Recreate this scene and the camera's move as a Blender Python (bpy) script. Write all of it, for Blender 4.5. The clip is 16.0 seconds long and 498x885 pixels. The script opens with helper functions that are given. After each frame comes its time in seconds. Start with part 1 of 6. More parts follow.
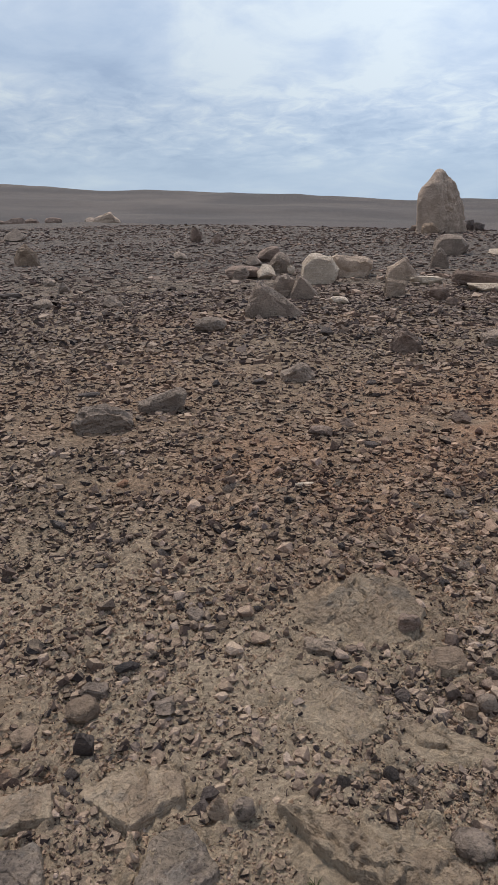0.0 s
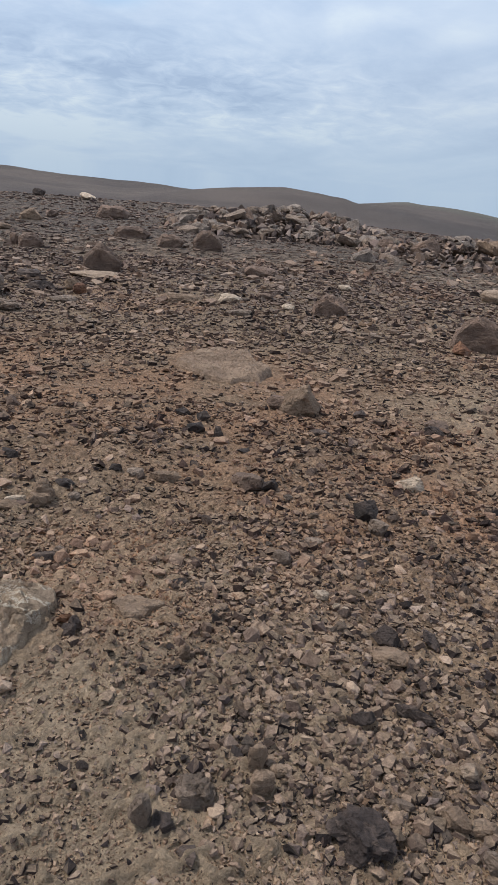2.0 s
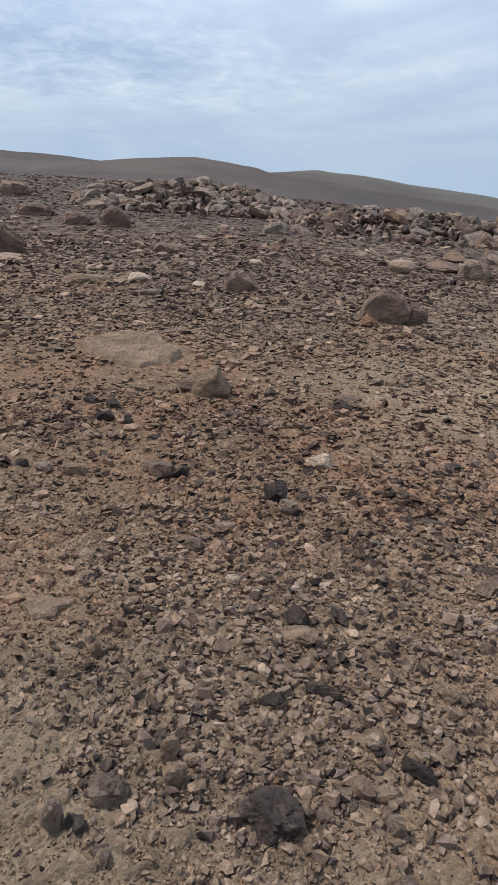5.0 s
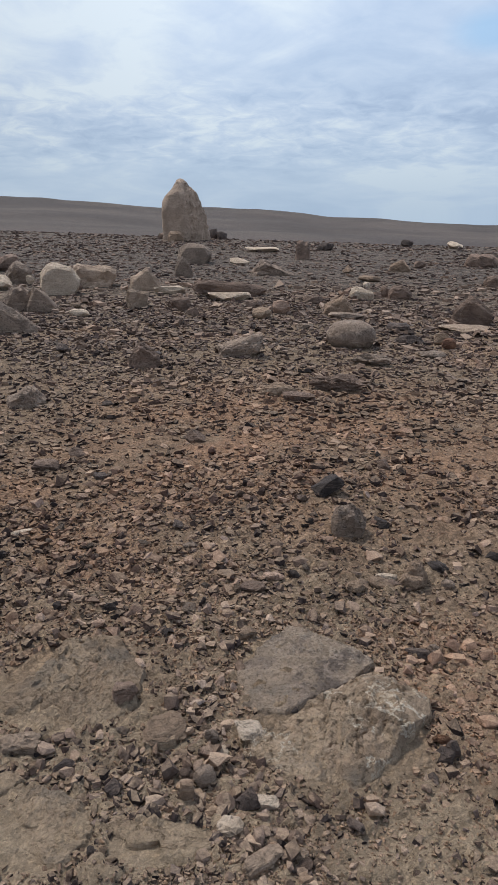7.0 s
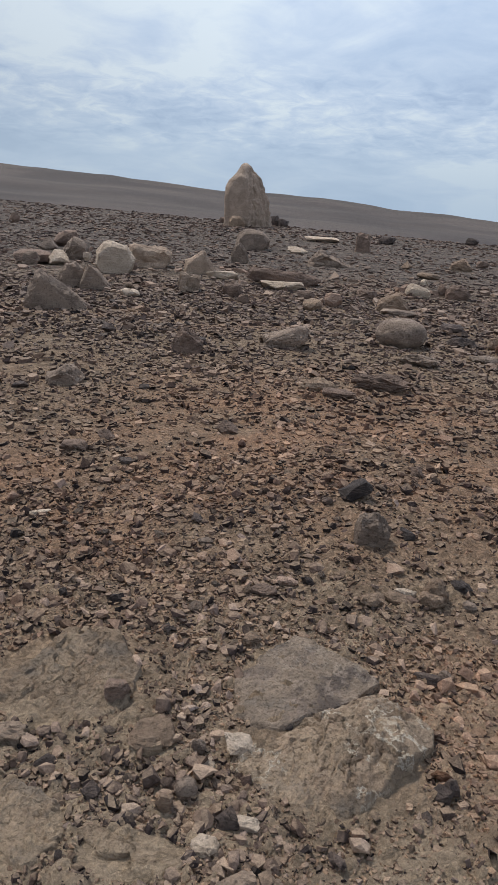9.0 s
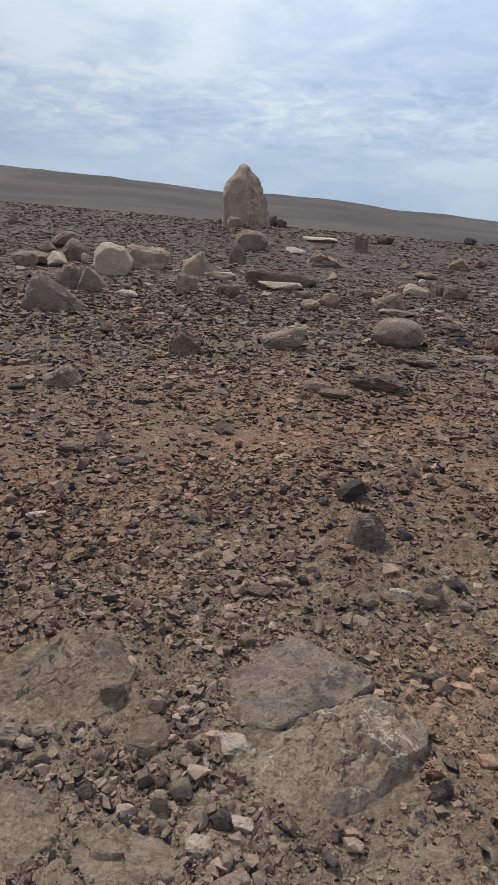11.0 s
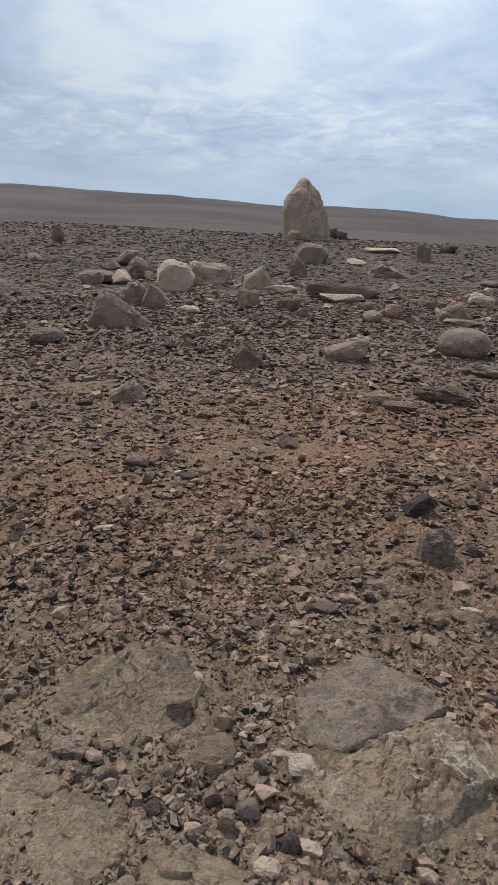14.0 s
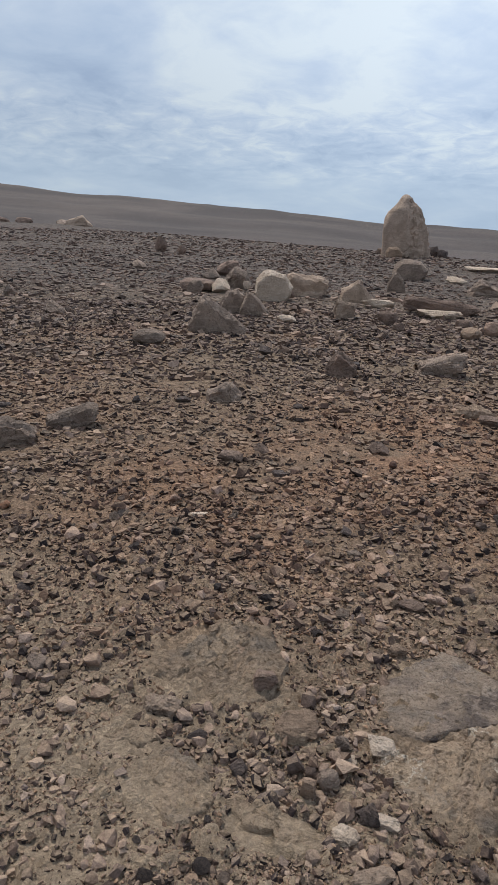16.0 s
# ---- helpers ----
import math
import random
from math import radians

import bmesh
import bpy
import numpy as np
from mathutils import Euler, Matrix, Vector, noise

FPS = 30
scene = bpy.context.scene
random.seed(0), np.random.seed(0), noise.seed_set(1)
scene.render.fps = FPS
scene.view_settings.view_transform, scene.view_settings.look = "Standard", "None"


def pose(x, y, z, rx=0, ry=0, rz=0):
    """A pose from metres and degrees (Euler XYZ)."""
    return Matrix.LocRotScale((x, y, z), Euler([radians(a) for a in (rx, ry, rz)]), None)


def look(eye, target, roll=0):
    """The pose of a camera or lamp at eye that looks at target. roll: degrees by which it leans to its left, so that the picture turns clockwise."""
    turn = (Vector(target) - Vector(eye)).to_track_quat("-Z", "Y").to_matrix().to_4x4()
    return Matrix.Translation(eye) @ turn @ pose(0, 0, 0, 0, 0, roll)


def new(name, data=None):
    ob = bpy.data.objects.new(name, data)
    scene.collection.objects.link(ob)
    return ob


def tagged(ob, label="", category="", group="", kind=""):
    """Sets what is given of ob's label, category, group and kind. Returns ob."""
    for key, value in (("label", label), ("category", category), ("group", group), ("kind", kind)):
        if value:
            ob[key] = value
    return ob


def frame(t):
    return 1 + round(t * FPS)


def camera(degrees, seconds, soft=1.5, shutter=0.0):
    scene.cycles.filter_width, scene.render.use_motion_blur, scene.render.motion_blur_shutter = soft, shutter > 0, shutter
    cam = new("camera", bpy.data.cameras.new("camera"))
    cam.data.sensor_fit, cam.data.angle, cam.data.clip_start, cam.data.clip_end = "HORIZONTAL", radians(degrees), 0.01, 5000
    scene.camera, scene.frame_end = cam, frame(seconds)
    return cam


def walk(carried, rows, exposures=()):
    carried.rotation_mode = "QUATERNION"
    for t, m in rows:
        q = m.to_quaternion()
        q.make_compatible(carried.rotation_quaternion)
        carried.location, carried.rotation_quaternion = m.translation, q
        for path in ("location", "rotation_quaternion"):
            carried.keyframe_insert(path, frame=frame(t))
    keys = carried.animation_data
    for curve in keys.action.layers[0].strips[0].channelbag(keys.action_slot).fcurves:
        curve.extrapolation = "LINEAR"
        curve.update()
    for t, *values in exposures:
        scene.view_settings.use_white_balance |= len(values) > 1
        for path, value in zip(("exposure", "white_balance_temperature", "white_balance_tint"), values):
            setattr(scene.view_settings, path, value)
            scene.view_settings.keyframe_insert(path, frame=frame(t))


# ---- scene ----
cam = camera(40.08, 16.0, soft=0.9)
PATH = [
    (0, (-0.196, -0.207, 1.540), (-0.744, 1.599, 0.880), -1.1),
    (0.3, (-0.157, -0.169, 1.512), (-0.557, 1.674, 0.845), -0.2),
    (0.5, (-0.105, -0.193, 1.524), (-0.178, 1.687, 0.845), 1.7),
    (0.8, (0.004, -0.213, 1.536), (0.314, 1.636, 0.841), 2.8),
    (1, (0.079, -0.227, 1.531), (0.555, 1.587, 0.836), 2.8),
    (1.2, (0.114, -0.230, 1.526), (0.694, 1.559, 0.847), 3.1),
    (1.5, (0.152, -0.234, 1.525), (0.866, 1.502, 0.835), 2.9),
    (1.8, (0.150, -0.203, 1.517), (1.016, 1.452, 0.801), 4.2),
    (2, (0.151, -0.176, 1.515), (1.167, 1.387, 0.791), 4.8),
    (2.3, (0.134, -0.159, 1.515), (1.426, 1.166, 0.756), 5.2),
    (2.5, (0.139, -0.168, 1.498), (1.584, 0.968, 0.710), 5.7),
    (2.8, (0.187, -0.220, 1.519), (1.850, 0.596, 0.764), 6.9),
    (3, (0.224, -0.246, 1.508), (1.972, 0.371, 0.759), 8.1),
    (3.2, (0.229, -0.272, 1.517), (1.989, 0.298, 0.758), 8.4),
    (5.3, (0.230, -0.194, 1.576), (1.251, 1.349, 0.816), 3.7),
    (5.5, (0.223, -0.182, 1.573), (1.152, 1.425, 0.827), 3.7),
    (6, (0.192, -0.134, 1.579), (0.861, 1.594, 0.828), 2.9),
    (6.2, (0.167, -0.098, 1.605), (0.631, 1.703, 0.869), 2.1),
    (6.5, (0.099, 0.000, 1.606), (0.338, 1.862, 0.916), 1.2),
    (6.8, (0.045, 0.096, 1.603), (0.172, 1.981, 0.946), 0.5),
    (7, (0.032, 0.135, 1.589), (0.139, 2.024, 0.941), 0.5),
    (7.5, (0.029, 0.204, 1.600), (0.017, 2.101, 0.967), 3.3),
    (8, (0.121, 0.276, 1.587), (0.052, 2.175, 0.963), 3.5),
    (8.5, (0.112, 0.260, 1.590), (0.104, 2.157, 0.954), 4.1),
    (8.7, (0.123, 0.254, 1.593), (0.100, 2.132, 0.906), 3.8),
    (10.8, (0.159, 0.235, 1.609), (0.123, 2.126, 0.959), 3.4),
    (11, (0.156, 0.242, 1.603), (0.129, 2.122, 0.919), 3.4),
    (11.5, (0.166, 0.258, 1.602), (0.110, 2.141, 0.929), 2.4),
    (12, (0.166, 0.278, 1.608), (0.110, 2.162, 0.940), 2.7),
    (12.5, (0.163, 0.294, 1.610), (0.150, 2.174, 0.927), 3.6),
    (13, (0.153, 0.302, 1.613), (0.107, 2.189, 0.950), 3.0),
    (13.5, (0.118, 0.270, 1.622), (-0.014, 2.161, 0.984), 3.5),
    (14, (0.140, 0.256, 1.606), (-0.067, 2.135, 0.950), 1.3),
    (14.5, (0.160, 0.226, 1.609), (-0.047, 2.103, 0.951), 1.7),
    (15, (0.157, 0.204, 1.592), (-0.147, 2.089, 0.997), 2.2),
    (15.5, (0.160, 0.183, 1.587), (-0.246, 2.039, 0.963), 1.2),
    (16, (0.106, 0.118, 1.551), (-0.345, 1.963, 0.926), 2.7),
]
# the picture brightens a little while the camera looks away from the bright sky
EXPOSURES = [(0, 0.02), (0.8, 0.0), (1.5, -0.04), (2, 0.0), (2.5, 0.06), (3.2, 0.10), (5.3, 0.10), (6, 0.06), (7, -0.05), (8.5, -0.08), (11, -0.03), (16, -0.05)]
walk(cam, [(t, look(eye, target, roll)) for t, eye, target, roll in PATH], EXPOSURES)

# ---- sky and light ----


class Nodes:
    """Short hand for building a node tree."""

    def __init__(self, tree):
        self.tree = tree

    def add(self, kind, ins=None, **props):
        n = self.tree.nodes.new("ShaderNode" + kind)
        for k, v in props.items():
            if k == "data_type":
                n.data_type = v
            elif k == "blend_type":
                n.blend_type = v
            elif k == "operation":
                n.operation = v
            elif k == "interpolation_type":
                n.interpolation_type = v
            elif k == "feature":
                n.feature = v
            elif k == "noise_type":
                n.noise_type = v
        for k, v in (ins or {}).items():
            self.set(n.inputs[k], v)
        return n

    def set(self, socket, v):
        if isinstance(v, bpy.types.NodeSocket):
            self.tree.links.new(v, socket)
        else:
            socket.default_value = v

    def math(self, op, a, b=0.0, c=0.0):
        n = self.add("Math", operation=op)
        for s, v in zip(n.inputs, (a, b, c)):
            self.set(s, v)
        return n.outputs[0]

    def vec(self, op, a, b=(0, 0, 0)):
        n = self.add("VectorMath", operation=op)
        self.set(n.inputs[0], a)
        self.set(n.inputs[1], b)
        return n.outputs["Value"] if op in ("LENGTH", "DISTANCE") else n.outputs[0]

    def noise(self, where, scale, detail=4.0, rough=0.55, warp=0.0):
        n = self.add("TexNoise", {"Vector": where, "Scale": scale, "Detail": detail, "Roughness": rough, "Distortion": warp})
        return n.outputs["Fac"]

    def span(self, v, a, b, lo=0.0, hi=1.0, smooth=True):
        n = self.add("MapRange", {"Value": v, "From Min": a, "From Max": b, "To Min": lo, "To Max": hi})
        n.interpolation_type = "SMOOTHSTEP" if smooth else "LINEAR"
        return n.outputs["Result"]

    def mix(self, f, a, b, blend="MIX"):
        n = self.add("Mix", data_type="RGBA", blend_type=blend)
        self.set(n.inputs["Factor"], f)
        self.set(n.inputs[6], a)
        self.set(n.inputs[7], b)
        return n.outputs[2]

    def ramp(self, f, stops, hard=False):
        n = self.add("ValToRGB", {"Fac": f})
        e = n.color_ramp.elements
        n.color_ramp.interpolation = "CONSTANT" if hard else "LINEAR"
        while len(e) < len(stops):
            e.new(0.5)
        for el, (at, col) in zip(e, stops):
            el.position, el.color = at, (*col, 1)
        return n.outputs["Color"]


SUN_AZ, SUN_EL = -42.0, 57.0
world = bpy.data.worlds.new("world")
scene.world = world
world.use_nodes = True
wt = world.node_tree
wt.nodes.clear()
w = Nodes(wt)
sky = w.add("TexSky")
sky.sky_type, sky.sun_disc = "NISHITA", False
sky.sun_elevation, sky.sun_rotation = radians(SUN_EL), radians(SUN_AZ)
sky.altitude, sky.dust_density = 600, 2.0
ways = w.add("TexCoord").outputs["Generated"]
sep = w.add("SeparateXYZ", {"Vector": ways})
lift = w.math("ADD", w.math("MAXIMUM", sep.outputs["Z"], 0.0), 0.20)
sheet = w.add("CombineXYZ", {"X": w.math("DIVIDE", sep.outputs["X"], lift), "Y": w.math("DIVIDE", sep.outputs["Y"], lift), "Z": 0.0}).outputs[0]
roll_ = w.add("Mapping", {"Vector": sheet, "Rotation": (0, 0, radians(24)), "Location": (3.1, 1.7, 0.4)}).outputs[0]
broad = w.noise(roll_, 0.85, 3.0, 0.5, 0.35)
fine = w.noise(roll_, 2.3, 7.0, 0.56, 0.6)
puff = w.noise(roll_, 7.5, 7.0, 0.6, 0.6)
low = w.math("MULTIPLY", w.span(sep.outputs["Z"], 0.03, 0.07), w.span(sep.outputs["Z"], 0.18, 0.11))
puffs = w.math("MULTIPLY", w.math("SUBTRACT", puff, 0.5), w.math("ADD", w.math("MULTIPLY", low, 0.34), 0.10))
light = w.math("ADD", w.math("ADD", w.math("MULTIPLY", broad, 0.64), w.math("MULTIPLY", fine, 0.36)), puffs)
calm = w.span(sep.outputs["X"], 0.45, 0.9)
streaks = w.noise(w.add("Mapping", {"Vector": sheet, "Scale": (1.7, 0.4, 1.0), "Rotation": (0, 0, radians(-12))}).outputs[0], 1.3, 5.0, 0.5, 0.3)
light = w.mix(w.math("MULTIPLY", calm, 0.8), light, w.math("ADD", w.math("MULTIPLY", streaks, 0.85), 0.055))
shade = w.ramp(light, [(0.37, (4.0, 5.2, 7.2)), (0.46, (5.05, 6.3, 8.2)), (0.53, (6.0, 7.15, 8.8)), (0.61, (7.5, 8.5, 9.4))])
shade = w.mix(w.math("MULTIPLY", calm, 0.35), shade, (5.35, 6.25, 7.5, 1))
haze = w.span(sep.outputs["Z"], -0.02, 0.13, 1.0, 0.0)
bright = w.math("MULTIPLY", w.span(sep.outputs["Z"], 0.08, 0.26, 1.0, 1.16), w.span(sep.outputs["X"], -0.55, 0.05, 0.80, 1.0))
gap = w.math("MULTIPLY", w.span(w.vec("DISTANCE", w.vec("MULTIPLY", ways, (1.0, 1.0, 2.2)), (0.345, 0.916, 0.449)), 0.075, 0.015), 0.8)
shade = w.mix(gap, shade, (3.7, 5.9, 8.6, 1))
cloudy = w.mix(1.0, shade, w.add("CombineXYZ", {"X": bright, "Y": bright, "Z": bright}).outputs[0], "MULTIPLY")
hazed = w.mix(w.math("MULTIPLY", haze, 0.75), cloudy, (4.3, 5.75, 7.5, 1))
whole = w.mix(0.10, hazed, sky.outputs[0])
bg = w.add("Background", {"Color": whole, "Strength": 0.097})
wt.links.new(bg.outputs[0], w.add("OutputWorld").inputs[0])

sun = new("sun", bpy.data.lights.new("sun", "SUN"))
sun.data.energy, sun.data.angle, sun.data.color = 3.2, radians(6), (0.99, 0.955, 0.895)
sa, se = radians(SUN_AZ), radians(SUN_EL)
sun.matrix_world = look((20 * math.sin(sa) * math.cos(se), 20 * math.cos(sa) * math.cos(se), 20 * math.sin(se)), (0, 0, 0))

# ---- materials ----


def new_mat(name):
    m = bpy.data.materials.new(name)
    m.use_nodes = True
    m.node_tree.nodes.clear()
    return m, Nodes(m.node_tree)


def finish(k, colour, rough, height, dist, strength=0.8):
    bump = k.add("Bump", {"Height": height, "Distance": dist, "Strength": strength})
    b = k.add("BsdfPrincipled", {"Base Color": colour, "Roughness": rough, "Normal": bump.outputs[0], "Specular IOR Level": 0.25})
    k.tree.links.new(b.outputs[0], k.add("OutputMaterial").inputs[0])


def warm(c):
    return (c[0] * 0.88, c[1] * 0.715, c[2] * 0.635)


def rock_mat(name, base, dark, stain, grain=1.0, rough=0.9, veins=0.0, pitted=0.72, sandy=0.0):
    """Weathered stone: mottled body, darker crust patches, stains, pits and fine relief, with a tone for each stone."""
    m, k = new_mat(name)
    at = k.add("TexCoord").outputs["Object"]
    own = k.add("ObjectInfo").outputs["Random"]
    at = k.vec("ADD", at, k.add("CombineXYZ", {"X": k.math("MULTIPLY", own, 37.0), "Y": k.math("MULTIPLY", own, 91.0), "Z": own}).outputs[0])
    big = k.noise(at, 3.2 * grain, 5, 0.6, 0.5)
    mid = k.noise(at, 17 * grain, 6, 0.65)
    fine = k.noise(at, 110 * grain, 5, 0.7)
    lamin = k.add("Mapping", {"Vector": at, "Scale": (1.0, 1.0, 6.0), "Rotation": (0.25, 0.1, 0)}).outputs[0]
    bands = k.noise(lamin, 6 * grain, 5, 0.6, 0.8)
    base, dark, stain = [(c[0] * 0.98, c[1] * 0.88, c[2] * 0.845) for c in (base, dark, stain)]
    pits = k.noise(at, 42 * grain, 4, 0.7, 0.3)
    col = k.mix(k.span(big, 0.38, 0.62), (*dark, 1), (*base, 1))
    col = k.mix(k.math("MULTIPLY", k.span(bands, 0.52, 0.68), 0.55), col, (*stain, 1))
    col = k.mix(k.math("MULTIPLY", k.span(mid, 0.56, 0.72), 0.55), col, (*[c * 0.45 for c in dark], 1))
    if veins:
        line = k.math("ABSOLUTE", k.math("SUBTRACT", k.noise(at, 1.4 * grain, 7, 0.68, 0.2), 0.5))
        vein = k.math("MULTIPLY", k.span(line, 0.017, 0.003), k.span(k.noise(at, 1.7 * grain, 3, 0.6), 0.46, 0.54))
        col = k.mix(k.math("MULTIPLY", vein, veins), col, (0.60, 0.52, 0.42, 1))
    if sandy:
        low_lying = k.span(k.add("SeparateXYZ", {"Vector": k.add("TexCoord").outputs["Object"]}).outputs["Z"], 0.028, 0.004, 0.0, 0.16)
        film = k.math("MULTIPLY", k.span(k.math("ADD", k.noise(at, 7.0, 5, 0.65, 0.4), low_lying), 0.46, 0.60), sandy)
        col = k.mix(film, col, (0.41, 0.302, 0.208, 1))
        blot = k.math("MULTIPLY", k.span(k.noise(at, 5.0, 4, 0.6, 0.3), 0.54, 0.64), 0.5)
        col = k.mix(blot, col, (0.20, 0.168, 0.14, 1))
    tone = k.math("MULTIPLY", k.span(fine, 0.28, 0.72, 0.84, 1.14), k.math("MULTIPLY", k.span(pits, 0.32, 0.46, pitted, 1.0), k.math("ADD", k.math("MULTIPLY", own, 0.3), 0.88)))
    col = k.mix(1.0, col, k.add("CombineXYZ", {"X": tone, "Y": tone, "Z": tone}).outputs[0], "MULTIPLY")
    high = k.math("ADD", k.math("ADD", mid, k.math("MULTIPLY", k.span(pits, 0.3, 0.5), 0.25)), k.math("ADD", k.math("MULTIPLY", fine, 0.4), k.math("MULTIPLY", bands, 0.6)))
    finish(k, col, rough, high, 0.045 / grain, 1.0)
    return m


MAT = {
    "tan": rock_mat("tan_stone", (0.365, 0.278, 0.20), (0.24, 0.18, 0.13), (0.45, 0.36, 0.27)),
    "brown": rock_mat("brown_stone", (0.275, 0.206, 0.162), (0.17, 0.127, 0.102), (0.35, 0.272, 0.213)),
    "dark": rock_mat("dark_stone", (0.135, 0.108, 0.094), (0.066, 0.054, 0.05), (0.24, 0.19, 0.155), 1.8, 0.75, 0.0, 0.5),
    "grey": rock_mat("grey_stone", (0.345, 0.28, 0.222), (0.215, 0.173, 0.138), (0.44, 0.37, 0.30), pitted=0.5),
    "ash": rock_mat("ash_grey_stone", (0.33, 0.288, 0.245), (0.20, 0.174, 0.15), (0.43, 0.38, 0.33), pitted=0.5),
    "pale": rock_mat("pale_stone", (0.68, 0.585, 0.465), (0.54, 0.45, 0.345), (0.74, 0.66, 0.55), pitted=0.6),
    "cream": rock_mat("cream_stone", (0.47, 0.375, 0.285), (0.34, 0.27, 0.205), (0.56, 0.465, 0.365), pitted=0.6),
    "pink": rock_mat("pink_stone", (0.54, 0.40, 0.31), (0.40, 0.285, 0.215), (0.62, 0.50, 0.40)),
    "rust": rock_mat("rust_stone", (0.29, 0.165, 0.10), (0.18, 0.10, 0.068), (0.38, 0.26, 0.17)),
    "black": rock_mat("black_stone", (0.078, 0.064, 0.058), (0.036, 0.030, 0.028), (0.19, 0.155, 0.13), 2.2, 0.7, 0.0, 0.5),
    "sandstone": rock_mat("layered_sandstone", (0.375, 0.288, 0.21), (0.265, 0.20, 0.147), (0.47, 0.372, 0.28), 1.6, 0.92, 0.0, 0.7),
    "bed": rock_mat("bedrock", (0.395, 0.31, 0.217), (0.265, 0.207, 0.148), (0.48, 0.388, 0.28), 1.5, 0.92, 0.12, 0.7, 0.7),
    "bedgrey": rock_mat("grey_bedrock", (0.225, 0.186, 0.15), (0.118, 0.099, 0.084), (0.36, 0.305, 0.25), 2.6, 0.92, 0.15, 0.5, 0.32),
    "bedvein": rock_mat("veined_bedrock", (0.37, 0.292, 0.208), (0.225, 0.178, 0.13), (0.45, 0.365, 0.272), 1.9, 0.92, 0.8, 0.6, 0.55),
    "monolith": rock_mat("monolith_stone", (0.53, 0.43, 0.34), (0.40, 0.322, 0.252), (0.61, 0.51, 0.41), 0.6, pitted=0.5),
}


RUDDY = ((-0.8, 3.6, 1.9, 0.7), (0.6, 5.0, 2.8, 0.8), (2.6, 4.0, 2.2, 0.7), (3.1, 2.2, 1.6, 0.8), (1.05, 2.1, 0.75, 0.62), (4.5, 1.5, 2.0, 0.6), (-3.0, 5.0, 2.2, 0.4), (3.9, -0.4, 1.6, 0.8), (2.1, 3.0, 1.1, 0.6), (10.9, 3.7, 1.9, 0.7), (1.75, 2.1, 0.9, 0.7))


def ruddy_share(k, at):
    """Where the soil and its stones are stained red with iron."""
    flat = k.vec("MULTIPLY", at, (1, 1, 0))
    share = k.math("MULTIPLY", k.span(k.noise(at, 0.42, 2, 0.5), 0.50, 0.64), 0.35)
    for x, y, size, much in RUDDY:
        share = k.math("MAXIMUM", share, k.math("MULTIPLY", k.span(k.vec("DISTANCE", flat, (x, y, 0)), size, size * 0.2), much))
    return k.math("MULTIPLY", share, k.span(k.noise(at, 1.7, 4, 0.6), 0.34, 0.60, 0.25, 1.0))


def gravel_mat(name, stops, zone, far_stops=None, cool=(0.96, 1.02, 1.15, 1)):
    """Loose stones, each with a tone of its own, with drifts of darker and redder kinds; pale dust on top, which also
    paints upward faces as better lit.
    """
    m, k = new_mat(name)
    geo = k.add("NewGeometry")
    at, own = geo.outputs["Position"], geo.outputs["Random Per Island"]
    patch = k.noise(at, 0.55, 3, 0.55)
    patch2 = k.noise(at, 2.4, 3, 0.6)
    pick = k.math("ADD", own, k.math("MULTIPLY", k.math("SUBTRACT", k.math("ADD", k.math("MULTIPLY", patch, 0.5), k.math("MULTIPLY", patch2, 0.5)), 0.5), zone))
    pick = k.math("MINIMUM", k.math("MAXIMUM", pick, 0.0), 1.0)
    col = k.ramp(pick, [(p, warm(c)) for p, c in stops])
    if far_stops:
        away = k.span(k.math("ADD", k.vec("LENGTH", at), k.math("MULTIPLY", patch, 4.0)), 5.5, 11.0)
        col = k.mix(away, col, k.ramp(pick, [(p, warm(c)) for p, c in far_stops]))
    kind = k.math("FRACT", k.math("MULTIPLY", own, 23.7))
    col = k.mix(k.span(k.math("ADD", kind, k.math("MULTIPLY", k.math("SUBTRACT", patch2, 0.5), 0.8)), 0.42, 0.62), col, cool, "MULTIPLY")
    red = ruddy_share(k, at)
    col = k.mix(red, col, (1.16, 0.92, 0.78, 1), "MULTIPLY")
    fine = k.noise(at, 160, 5, 0.7)
    mid = k.noise(at, 45, 4, 0.6)
    # dust colour by upward normal; also paints brighter top light against darker sides
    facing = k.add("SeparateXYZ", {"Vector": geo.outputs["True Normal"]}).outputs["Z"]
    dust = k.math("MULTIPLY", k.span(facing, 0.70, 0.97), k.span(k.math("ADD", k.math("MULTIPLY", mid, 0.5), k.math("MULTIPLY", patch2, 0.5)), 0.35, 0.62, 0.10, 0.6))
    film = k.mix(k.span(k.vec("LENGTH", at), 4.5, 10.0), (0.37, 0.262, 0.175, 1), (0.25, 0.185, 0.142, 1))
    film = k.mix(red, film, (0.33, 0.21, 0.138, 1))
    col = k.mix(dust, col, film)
    tone = k.math("MULTIPLY", k.span(fine, 0.28, 0.72, 0.75, 1.2), k.span(mid, 0.3, 0.6, 0.82, 1.1))
    col = k.mix(1.0, col, k.add("CombineXYZ", {"X": tone, "Y": tone, "Z": tone}).outputs[0], "MULTIPLY")
    finish(k, col, k.span(own, 0.0, 0.3, 0.75, 0.93, False), k.math("ADD", mid, k.math("MULTIPLY", fine, 0.5)), 0.010, 1.0)
    return m


